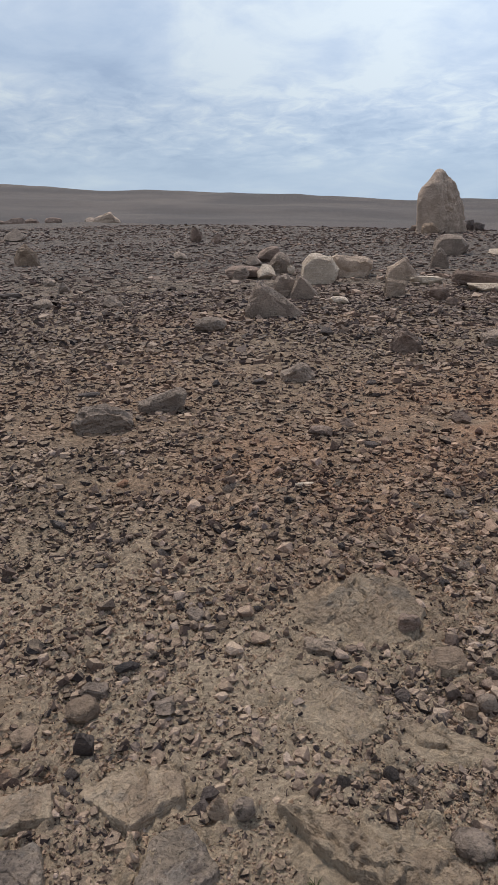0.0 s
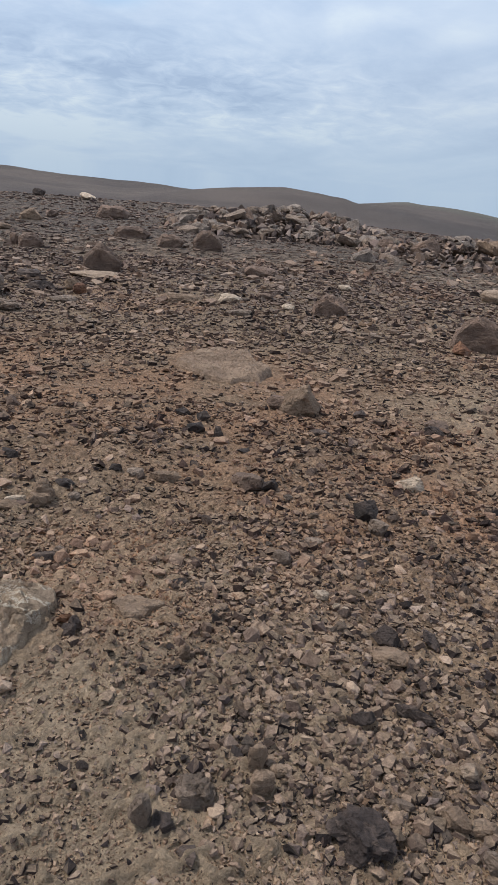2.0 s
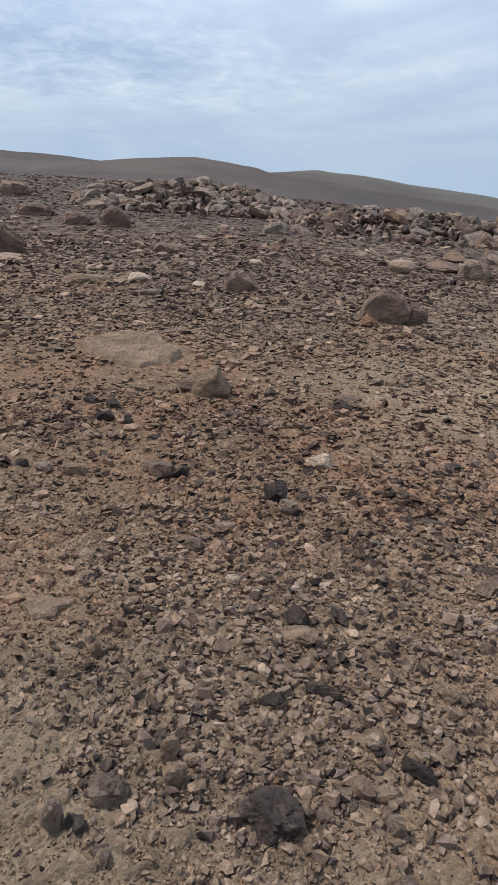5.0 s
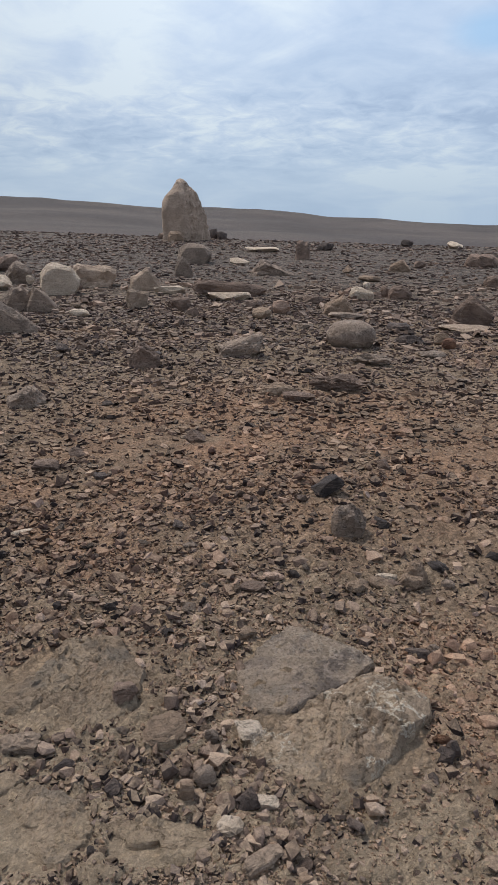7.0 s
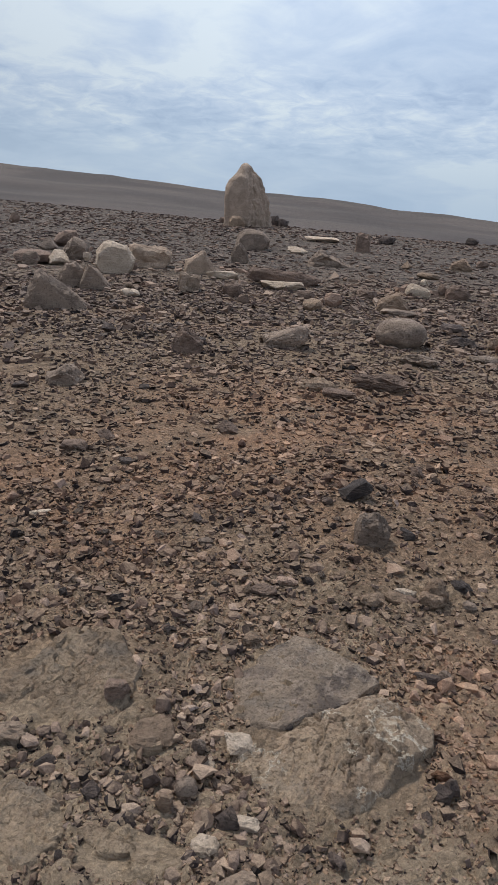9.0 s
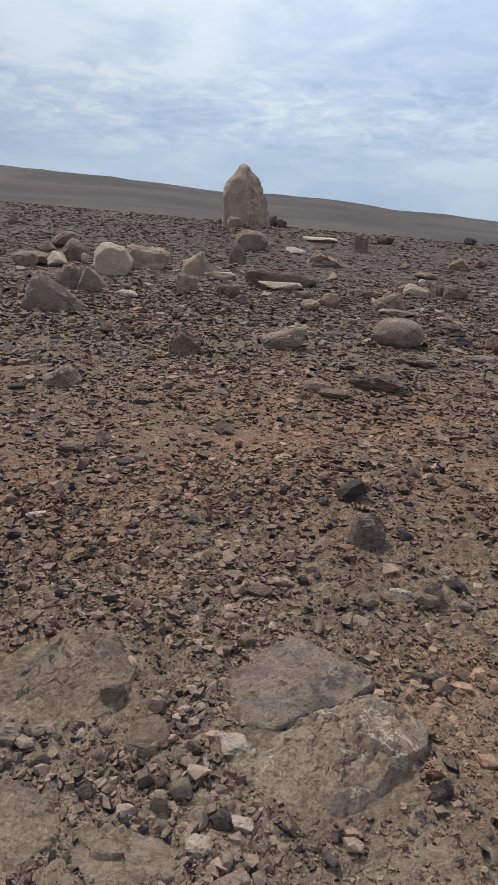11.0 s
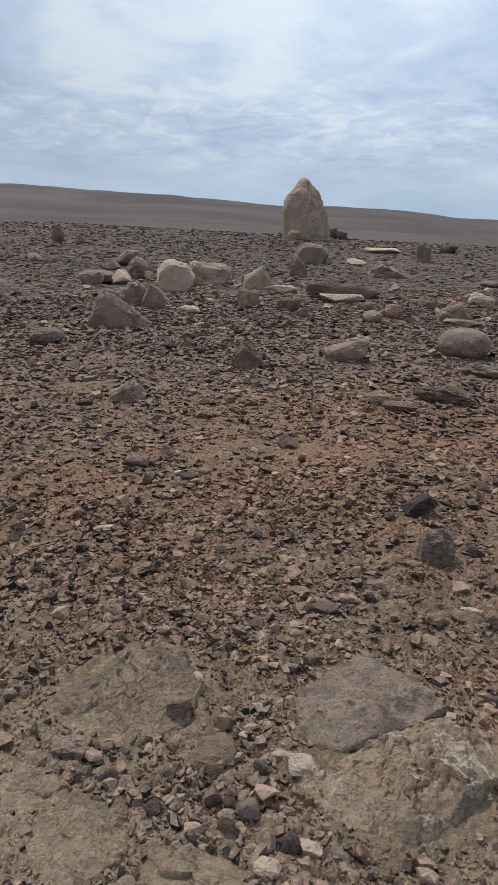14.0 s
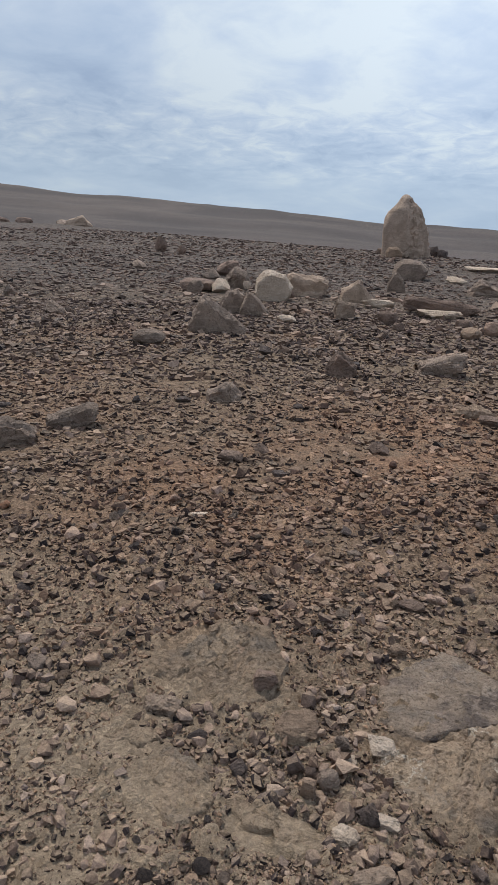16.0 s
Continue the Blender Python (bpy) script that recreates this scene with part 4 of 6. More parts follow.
rock("rock", 0.74, 11.60, 0.281, 0.225, 0.153, -3, "block", "brown", 35, "angular blocky brown weathered rock on gravelly desert ground")
rock("boulder", 1.64, 18.16, 1.164, 0.931, 0.393, -5, "gable", "grey", 36, "wedge-shaped grey mottled boulder on gravelly desert ground")
rock("boulder", 2.04, 27.61, 1.386, 0.901, 0.173, -4, "slab", "pale", 37, "flat slabby pale cream limestone boulder on gravelly desert ground")
rock("boulder", 0.92, 21.57, 0.629, 0.503, 0.190, -2, "wedge", "pale", 38, "wedge-shaped pale cream limestone boulder on gravelly desert ground")
rock("boulder", 3.18, 24.22, 0.535, 0.428, 0.641, -7, "post", "brown", 39, "angular blocky brown weathered boulder on gravelly desert ground")
rock("boulder", 4.78, 29.38, 0.725, 0.580, 0.322, -9, "block", "dark", 40, "angular blocky dark grey-brown boulder on gravelly desert ground")
rock("boulder", 8.88, 31.68, 0.590, 0.472, 0.310, -16, "block", "dark", 41, "angular blocky dark grey-brown boulder on gravelly desert ground")
rock("boulder", 5.07, 18.66, 0.593, 0.474, 0.292, -15, "roof", "tan", 42, "pointed faceted tan sandstone boulder on gravelly desert ground")
rock("boulder", 3.59, 18.24, 0.302, 0.241, 0.216, -11, "pyr", "tan", 43, "pointed faceted tan sandstone boulder on gravelly desert ground")
rock("boulder", 3.71, 16.17, 0.536, 0.348, 0.130, -13, "slab", "tan", 44, "flat slabby tan sandstone boulder on gravelly desert ground")
rock("rock", 3.36, 14.91, 0.161, 0.137, 0.117, -12, "round", "pale", 45, "rounded pale cream limestone rock on gravelly desert ground")
rock("boulder", 2.84, 12.92, 0.469, 0.235, 0.242, -12, "tilted", "pale", 46, "tilted flat pale cream limestone boulder on gravelly desert ground")
rock("boulder", 2.07, 11.07, 0.522, 0.418, 0.295, -10, "roof", "tan", 47, "pointed faceted tan sandstone boulder on gravelly desert ground")
rock("boulder", 2.11, 10.65, 0.556, 0.361, 0.076, -11, "slab", "grey", 48, "flat slabby grey mottled boulder on gravelly desert ground")
rock("boulder", 3.58, 13.00, 0.455, 0.364, 0.260, -15, "hump", "brown", 49, "angular blocky brown weathered boulder on gravelly desert ground")
rock("rock", 3.38, 13.34, 0.189, 0.151, 0.215, -14, "block", "brown", 50, "angular blocky brown weathered rock on gravelly desert ground")
rock("boulder", 1.83, 12.33, 0.362, 0.235, 0.136, -8, "slab", "brown", 51, "flat slabby brown weathered boulder on gravelly desert ground")
rock("boulder", 1.75, 8.44, 0.613, 0.521, 0.327, -11, "loaf", "grey", 52, "rounded grey mottled boulder on gravelly desert ground")
rock("boulder", 0.36, 7.82, 0.522, 0.418, 0.250, -1, "beam", "grey", 53, "wedge-shaped grey mottled boulder on gravelly desert ground")
rock("rock", 1.32, 9.67, 0.197, 0.128, 0.076, -7, "slab", "grey", 54, "flat slabby grey mottled rock on gravelly desert ground")
rock("boulder", 2.64, 9.58, 0.335, 0.218, 0.094, -15, "slab", "dark", 55, "flat slabby dark grey-brown boulder on gravelly desert ground")
rock("boulder", 0.62, 6.13, 0.377, 0.173, 0.108, -4, "mound", "tan", 56, "low half-buried tan sandstone boulder in stony desert soil")
rock("rock", 0.80, 5.95, 0.298, 0.217, 0.060, -6, "slab", "brown", 57, "flat slabby brown weathered rock on gravelly desert ground")
rock("boulder", 1.21, 6.24, 0.569, 0.230, 0.140, -10, "outcrop", "brown", 58, "low half-buried brown weathered boulder in stony desert soil")
rock("boulder", 1.75, 7.34, 0.458, 0.238, 0.121, -13, "outcrop", "grey", 59, "low half-buried grey mottled boulder in stony desert soil")
rock("boulder", 2.59, 7.84, 0.329, 0.306, 0.060, -18, "slab", "grey", 60, "flat slabby grey mottled boulder on gravelly desert ground")
rock("boulder", 2.58, 8.74, 0.409, 0.249, 0.104, -16, "mound", "dark", 61, "low half-buried dark grey-brown boulder in stony desert soil")
rock("rock", 2.95, 8.59, 0.219, 0.175, 0.146, -19, "block", "tan", 62, "angular blocky tan sandstone rock on gravelly desert ground")
rock("boulder", 5.96, 19.83, 0.336, 0.269, 0.191, -17, "block", "brown", 63, "angular blocky brown weathered boulder on gravelly desert ground")
rock("rock", 0.70, 3.80, 0.197, 0.157, 0.115, -9, "shard", "black", 64, "sharp splintered near-black flinty rock on gravelly desert ground")
rock("rock", 0.73, 3.29, 0.185, 0.148, 0.161, -11, "hump", "grey", 65, "wedge-shaped grey mottled rock on gravelly desert ground")
rock("stone", 0.92, 3.37, 0.087, 0.084, 0.044, -14, "shard", "black", 66, "sharp splintered near-black flinty stone on gravelly desert ground")
rock("rock", 0.66, 2.75, 0.098, 0.078, 0.043, -12, "block", "tan", 67, "angular blocky tan sandstone rock lying on sandy gravel")
rock("rock", 0.78, 2.79, 0.119, 0.076, 0.036, -14, "slab", "tan", 68, "flat slabby tan sandstone rock on gravelly desert ground")
rock("rock", 0.81, 2.84, 0.112, 0.039, 0.033, -14, "slab", "pale", 69, "flat slabby pale cream limestone rock on gravelly desert ground")
rock("rock", 0.95, 2.83, 0.112, 0.089, 0.108, -17, "knob", "tan", 70, "angular blocky tan sandstone rock on gravelly desert ground")
rock("rock", 1.09, 2.93, 0.095, 0.076, 0.035, -19, "shard", "black", 71, "sharp splintered near-black flinty rock on gravelly desert ground")
rock("stone", 1.08, 2.77, 0.061, 0.052, 0.037, -20, "round", "grey", 72, "rounded grey mottled stone on gravelly desert ground")
rock("rock", 0.20, 2.76, 0.126, 0.077, 0.038, -1, "slab", "brown", 73, "flat slabby brown weathered rock lying on sandy gravel")
rock("rock", 0.09, 2.87, 0.095, 0.065, 0.028, 2, "slab", "tan", 74, "flat slabby tan sandstone rock on gravelly desert ground")
rock("rock", 0.30, 2.84, 0.104, 0.037, 0.029, -3, "slab", "pink", 75, "flat slabby pinkish cream rock on gravelly desert ground")
rock("stone", -0.27, 2.06, 0.088, 0.070, 0.079, 14, "block", "brown", 76, "angular blocky dark brown stone lying on sandy gravel")
rock("rock", -0.40, 2.20, 0.100, 0.080, 0.057, 16, "block", "tan", 77, "angular blocky tan sandstone rock lying on sandy gravel")
rock("stone", -0.35, 2.20, 0.050, 0.040, 0.031, 15, "shard", "black", 78, "sharp splintered near-black flinty stone lying on sandy gravel")
rock("stone", -0.17, 2.45, 0.049, 0.078, 0.024, 9, "shard", "black", 79, "sharp splintered near-black flinty stone lying on sandy gravel")
rock("stone", -0.14, 2.46, 0.027, 0.043, 0.013, 8, "shard", "black", 80, "sharp splintered near-black flinty stone lying on sandy gravel")
rock("rock", 0.14, 1.89, 0.096, 0.117, 0.048, 1, "shard", "pale", 81, "sharp splintered pale cream limestone rock lying on sandy gravel")
rock("stone", 0.05, 1.81, 0.047, 0.075, 0.014, 4, "slab", "pale", 82, "flat slabby pale cream limestone stone lying on sandy gravel")
rock("stone", 0.02, 1.86, 0.044, 0.036, 0.050, 5, "block", "grey", 83, "angular blocky grey mottled stone lying on sandy gravel")
rock("rock", -0.13, 1.90, 0.146, 0.118, 0.044, 10, "slab", "tan", 84, "flat slabby tan sandstone rock lying on sandy gravel")
rock("stone", 0.00, 1.71, 0.067, 0.057, 0.057, 7, "round", "grey", 85, "rounded grey mottled stone lying on sandy gravel")
rock("stone", -0.05, 1.65, 0.045, 0.036, 0.064, 9, "block", "tan", 86, "angular blocky tan sandstone stone lying on sandy gravel")
rock("stone", 0.12, 1.63, 0.072, 0.058, 0.055, 2, "shard", "dark", 87, "sharp splintered dark grey-brown stone lying on sandy gravel")
rock("stone", 0.17, 1.62, 0.086, 0.043, 0.026, -0, "slab", "pale", 88, "flat slabby pale cream limestone stone lying on sandy gravel")
rock("rock", 0.15, 1.44, 0.120, 0.050, 0.030, 32, "box", "cream", 401, "oblong grey-cream rock lying on sandy gravel")
rock("stone", 0.25, 1.45, 0.042, 0.036, 0.030, -20, "box", "cream", 402, "small squarish cream stone lying on sandy gravel")
rock("stone", 0.41, 1.53, 0.060, 0.030, 0.032, -50, "shard", "dark", 403, "splintered dark grey stone lying on bare sand")
rock("stone", 0.07, 1.54, 0.077, 0.061, 0.034, 4, "block", "pale", 89, "angular blocky pale cream limestone stone lying on sandy gravel")
rock("stone", 0.29, 1.99, 0.039, 0.031, 0.016, -4, "shard", "black", 90, "sharp splintered near-black flinty stone lying on sandy gravel")
rock("rock", 0.80, 2.27, 0.112, 0.039, 0.034, -18, "slab", "dark", 91, "flat slabby dark grey-brown rock lying on sandy gravel")
rock("stone", 0.86, 2.29, 0.048, 0.041, 0.038, -19, "round", "grey", 92, "rounded grey mottled stone lying on sandy gravel")
rock("stone", 0.75, 1.82, 0.079, 0.028, 0.040, -21, "shard", "rust", 93, "sharp splintered rust-brown stone lying on sandy gravel")
rock("stone", 0.76, 1.77, 0.048, 0.039, 0.059, -22, "shard", "dark", 94, "sharp splintered dark grey-brown stone lying on sandy gravel")
rock("stone", 0.67, 1.68, 0.032, 0.040, 0.016, -20, "shard", "dark", 95, "sharp splintered dark grey-brown stone lying on sandy gravel")
rock("rock", -0.95, 3.35, 0.119, 0.042, 0.028, 20, "slab", "pale", 96, "flat slabby pale cream limestone rock on gravelly desert ground")
rock("stone", -0.17, 2.91, 0.046, 0.073, 0.023, 7, "shard", "pink", 97, "sharp splintered pinkish cream stone on gravelly desert ground")
rock("stone", -0.40, 2.61, 0.057, 0.045, 0.041, 14, "shard", "black", 98, "sharp splintered near-black flinty stone lying on sandy gravel")
rock("stone", -0.62, 2.62, 0.048, 0.039, 0.039, 18, "shard", "black", 99, "sharp splintered near-black flinty stone lying on sandy gravel")
rock("stone", 0.16, 2.41, 0.070, 0.056, 0.038, 0, "block", "tan", 100, "angular blocky tan sandstone stone lying on sandy gravel")
rock("stone", -0.42, 1.78, 0.075, 0.060, 0.026, 21, "shard", "dark", 101, "sharp splintered dark grey-brown stone lying on sandy gravel")
rock("stone", -0.26, 1.68, 0.057, 0.046, 0.043, 17, "shard", "dark", 102, "sharp splintered dark grey-brown stone lying on sandy gravel")
rock("rock", -0.65, 4.06, 0.096, 0.077, 0.042, 12, "shard", "dark", 103, "sharp splintered dark grey-brown rock on gravelly desert ground")
rock("rock", -0.88, 4.51, 0.114, 0.091, 0.071, 14, "wedge", "brown", 104, "wedge-shaped brown weathered rock on gravelly desert ground")
rock("stone", -0.15, 3.37, 0.063, 0.078, 0.031, 6, "shard", "dark", 105, "sharp splintered dark grey-brown stone on gravelly desert ground")
rock("stone", -0.08, 3.14, 0.081, 0.046, 0.024, 5, "slab", "grey", 106, "flat slabby grey mottled stone on gravelly desert ground")
rock("rock", 1.13, 4.18, 0.092, 0.074, 0.068, -14, "wedge", "brown", 107, "wedge-shaped brown weathered rock on gravelly desert ground")
rock("rock", -1.24, 1.34, 0.114, 0.097, 0.057, 34, "round", "tan", 108, "rounded tan sandstone rock lying on sandy gravel")
rock("rock", -1.25, 1.44, 0.097, 0.078, 0.043, 33, "block", "grey", 109, "angular blocky grey mottled rock lying on sandy gravel")
rock("stone", -1.15, 1.19, 0.067, 0.054, 0.090, 34, "shard", "dark", 110, "sharp splintered dark grey-brown stone lying on sandy gravel")
rock("stone", -1.36, 1.20, 0.089, 0.076, 0.030, 40, "round", "tan", 111, "rounded tan sandstone stone lying on sandy gravel")
rock("stone", -0.99, 1.44, 0.085, 0.109, 0.043, 26, "shard", "grey", 112, "sharp splintered grey mottled stone lying on sandy gravel")
rock("rock", -0.57, 1.86, 0.131, 0.081, 0.050, 10, "box", "cream", 113, "squarish grey-cream rock lying on sandy gravel")
rock("stone", -0.69, 1.09, 0.074, 0.059, 0.080, 21, "pyr", "tan", 114, "pointed faceted tan sandstone stone lying on sandy gravel")
rock("stone", -0.74, 1.15, 0.056, 0.047, 0.028, 22, "shard", "dark", 115, "sharp splintered dark grey-brown stone lying on sandy gravel")
rock("stone", -0.75, 1.10, 0.055, 0.047, 0.033, 23, "shard", "dark", 116, "sharp splintered dark grey-brown stone lying on sandy gravel")
rock("stone", -1.14, 1.10, 0.044, 0.035, 0.032, 36, "shard", "dark", 117, "sharp splintered dark grey-brown stone lying on sandy gravel")
rock("stone", -1.13, 1.05, 0.036, 0.042, 0.018, 37, "shard", "dark", 118, "sharp splintered dark grey-brown stone lying on sandy gravel")
rock("stone", -0.63, 1.11, 0.064, 0.055, 0.058, 18, "round", "grey", 119, "rounded grey mottled stone lying on sandy gravel")
rock("stone", -1.08, 1.95, 0.086, 0.099, 0.026, 22, "slab", "grey", 120, "flat slabby grey mottled stone lying on sandy gravel")
rock("stone", -1.46, 1.60, 0.040, 0.063, 0.020, 35, "shard", "grey", 121, "sharp splintered grey mottled stone lying on sandy gravel")
rock("rock", -1.20, 1.58, 0.092, 0.040, 0.028, 29, "slab", "black", 122, "flat slabby near-black flinty rock lying on sandy gravel")
rock("stone", -2.04, 2.51, 0.077, 0.062, 0.056, 34, "shard", "black", 123, "sharp splintered near-black flinty stone on gravelly desert ground")
rock("rock", -0.05, 1.17, 0.108, 0.091, 0.044, -6, "round", "grey", 124, "rounded grey mottled rock lying on sandy gravel")
rock("boulder", -5.43, 9.77, 0.335, 0.268, 0.205, 28, "wedge", "grey", 125, "wedge-shaped grey mottled boulder on gravelly desert ground")
rock("boulder", -3.21, 8.11, 0.423, 0.359, 0.172, 20, "round", "grey", 126, "rounded grey mottled boulder on gravelly desert ground")
rock("boulder", -12.16, 17.45, 0.733, 0.587, 0.607, 34, "knob", "tan", 127, "angular blocky tan sandstone boulder on gravelly desert ground")
rock("boulder", -2.63, 4.09, 0.460, 0.300, 0.180, 30, "hump", "grey", 128, "low grey mottled boulder on gravelly desert ground")
rock("boulder", -2.36, 4.58, 0.400, 0.260, 0.170, 24, "beam", "grey", 129, "low triangular grey mottled boulder on gravelly desert ground")
rock("boulder", -21.40, 30.37, 1.097, 0.877, 0.651, 35, "pyr", "grey", 130, "pointed faceted grey mottled boulder on gravelly desert ground")
rock("boulder", -8.05, 19.09, 0.412, 0.329, 0.262, 22, "wedge", "grey", 131, "wedge-shaped grey mottled boulder on gravelly desert ground")
rock("boulder", -9.97, 28.06, 0.345, 0.276, 0.387, 19, "block", "brown", 132, "angular blocky brown weathered boulder on gravelly desert ground")
rock("boulder", -11.29, 28.99, 0.514, 0.411, 0.658, 21, "block", "brown", 133, "angular blocky brown weathered boulder on gravelly desert ground")
rock("boulder", -4.70, 14.33, 0.376, 0.301, 0.260, 17, "block", "grey", 134, "angular blocky grey mottled boulder on gravelly desert ground")
rock("boulder", -6.42, 9.28, 0.318, 0.255, 0.151, 33, "wedge", "grey", 135, "wedge-shaped grey mottled boulder on gravelly desert ground")
rock("rock", -7.36, 11.45, 0.249, 0.125, 0.220, 32, "shard", "grey", 136, "sharp splintered grey mottled rock on gravelly desert ground")
rock("rock", -8.31, 12.48, 0.273, 0.219, 0.162, 33, "wedge", "grey", 137, "wedge-shaped grey mottled rock on gravelly desert ground")
rock("boulder", -7.93, 10.60, 0.438, 0.285, 0.092, 36, "slab", "dark", 138, "flat slabby dark grey-brown boulder on gravelly desert ground")
rock("boulder", -1.57, 5.86, 0.312, 0.250, 0.147, 13, "roof", "grey", 139, "wedge-shaped grey mottled boulder on gravelly desert ground")
rock("rock", -1.03, 4.26, 0.180, 0.107, 0.054, 11, "slab", "brown", 140, "flat slabby brown weathered rock on gravelly desert ground")
rock("rock", -0.09, 4.83, 0.155, 0.124, 0.087, -1, "wedge", "brown", 141, "wedge-shaped brown weathered rock on gravelly desert ground")
rock("rock", -0.86, 5.80, 0.102, 0.082, 0.041, 6, "shard", "dark", 142, "sharp splintered dark grey-brown rock on gravelly desert ground")
rock("stone", -2.17, 5.34, 0.080, 0.064, 0.063, 20, "shard", "black", 143, "sharp splintered near-black flinty stone on gravelly desert ground")
rock("rock", -3.14, 4.81, 0.198, 0.069, 0.036, 30, "slab", "dark", 144, "flat slabby dark grey-brown rock on gravelly desert ground")
rock("stone", -1.98, 3.11, 0.073, 0.085, 0.037, 28, "shard", "rust", 145, "sharp splintered rust-brown stone on gravelly desert ground")
rock("rock", -0.59, 7.81, 0.134, 0.144, 0.040, 3, "slab", "dark", 146, "flat slabby dark grey-brown rock on gravelly desert ground")
rock("stone", -1.64, 2.21, 0.068, 0.039, 0.021, 31, "slab", "dark", 147, "flat slabby dark grey-brown stone on gravelly desert ground")
rock("boulder", 3.87, 10.09, 0.600, 0.418, 0.440, -20, "crag", "brown", 148, "craggy brown weathered boulder on gravelly desert ground")
rock("boulder", 3.54, 9.46, 0.708, 0.460, 0.063, -19, "slab", "cream", 149, "flat slabby light sandy cream boulder on gravelly desert ground")
rock("rock", 2.94, 8.30, 0.172, 0.146, 0.138, -18, "round", "rust", 150, "rounded rust-brown rock on gravelly desert ground")
rock("boulder", 10.39, 29.73, 0.676, 0.541, 0.298, -19, "wedge", "pale", 151, "wedge-shaped pale cream limestone boulder on gravelly desert ground")
rock("boulder", 8.05, 20.54, 1.051, 0.841, 0.367, -21, "hump", "brown", 152, "angular blocky brown weathered boulder on gravelly desert ground")
rock("boulder", 7.31, 13.08, 0.643, 0.547, 0.400, -28, "knob", "brown", 153, "blunt brown weathered boulder on gravelly desert ground")
rock("boulder", 6.66, 13.54, 0.574, 0.488, 0.260, -25, "hump", "brown", 154, "blunt brown weathered boulder on gravelly desert ground")
rock("boulder", 6.44, 15.13, 0.841, 0.589, 0.242, -22, "hump", "brown", 155, "low half-buried brown weathered boulder in stony desert soil")
rock("boulder", 6.28, 9.31, 0.562, 0.281, 0.168, -33, "tilted", "brown", 156, "tilted flat brown weathered boulder on gravelly desert ground")
rock("boulder", 4.73, 7.61, 0.331, 0.239, 0.096, -30, "mound", "pale", 157, "low half-buried pale cream limestone boulder in stony desert soil")
rock("rock", 5.22, 6.97, 0.176, 0.205, 0.053, -35, "slab", "pale", 158, "flat slabby pale cream limestone rock on gravelly desert ground")
rock("rock", 5.31, 7.67, 0.236, 0.153, 0.082, -33, "slab", "brown", 159, "flat slabby brown weathered rock on gravelly desert ground")
rock("boulder", 5.54, 6.54, 0.471, 0.376, 0.252, -39, "crag", "brown", 160, "wedge-shaped brown weathered boulder on gravelly desert ground")
rock("boulder", 4.03, 7.62, 0.654, 0.247, 0.103, -26, "mound", "tan", 161, "low half-buried tan sandstone boulder in stony desert soil")
rock("rock", 7.06, 8.12, 0.198, 0.129, 0.081, -40, "slab", "pale", 162, "flat slabby pale cream limestone rock on gravelly desert ground")
rock("rock", 4.33, 6.71, 0.297, 0.187, 0.060, -31, "slab", "grey", 163, "flat slabby grey mottled rock on gravelly desert ground")
rock("rock", 2.91, 3.46, 0.300, 0.240, 0.200, -37, "roof", "tan", 164, "pointed faceted tan sandstone rock on gravelly desert ground")
rock("rock", 2.78, 3.54, 0.174, 0.139, 0.099, -35, "block", "brown", 165, "angular blocky brown weathered rock on gravelly desert ground")
rock("stone", 2.13, 3.22, 0.063, 0.050, 0.064, -30, "shard", "dark", 166, "sharp splintered dark grey-brown stone on gravelly desert ground")
rock("rock", 1.58, 2.80, 0.175, 0.073, 0.053, -25, "slab", "tan", 167, "flat slabby tan sandstone rock on gravelly desert ground")
rock("rock", 2.05, 3.39, 0.143, 0.078, 0.070, -28, "shard", "black", 168, "sharp splintered near-black flinty rock on gravelly desert ground")
rock("rock", 2.11, 3.67, 0.114, 0.068, 0.056, -27, "shard", "black", 169, "sharp splintered near-black flinty rock on gravelly desert ground")
rock("rock", 2.19, 3.53, 0.097, 0.078, 0.072, -28, "shard", "black", 170, "sharp splintered near-black flinty rock on gravelly desert ground")
rock("rock", 1.94, 2.52, 0.148, 0.118, 0.080, -33, "block", "brown", 171, "angular blocky brown weathered rock on gravelly desert ground")
rock("rock", 2.00, 2.45, 0.106, 0.085, 0.075, -35, "shard", "dark", 172, "sharp splintered dark grey-brown rock on gravelly desert ground")
rock("rock", 1.46, 2.92, 0.092, 0.072, 0.028, -23, "slab", "grey", 173, "flat slabby grey mottled rock on gravelly desert ground")
rock("stone", 1.38, 3.01, 0.081, 0.046, 0.041, -21, "shard", "black", 174, "sharp splintered near-black flinty stone on gravelly desert ground")
rock("stone", 1.07, 2.92, 0.077, 0.062, 0.043, -16, "shard", "black", 175, "sharp splintered near-black flinty stone on gravelly desert ground")
rock("rock", 0.92, 2.79, 0.114, 0.091, 0.064, -14, "block", "tan", 176, "angular blocky tan sandstone rock on gravelly desert ground")
rock("rock", 0.82, 2.79, 0.119, 0.042, 0.031, -12, "slab", "brown", 177, "flat slabby brown weathered rock on gravelly desert ground")
rock("rock", 2.24, 1.97, 0.122, 0.098, 0.116, -43, "shard", "black", 178, "sharp splintered near-black flinty rock on gravelly desert ground")
rock("rock", 2.23, 1.86, 0.098, 0.078, 0.081, -45, "block", "grey", 179, "angular blocky grey mottled rock on gravelly desert ground")
rock("stone", 1.68, 1.85, 0.087, 0.070, 0.061, -37, "block", "grey", 180, "angular blocky grey mottled stone on gravelly desert ground")
rock("rock", 1.90, 1.91, 0.097, 0.061, 0.029, -40, "slab", "grey", 181, "flat slabby grey mottled rock on gravelly desert ground")
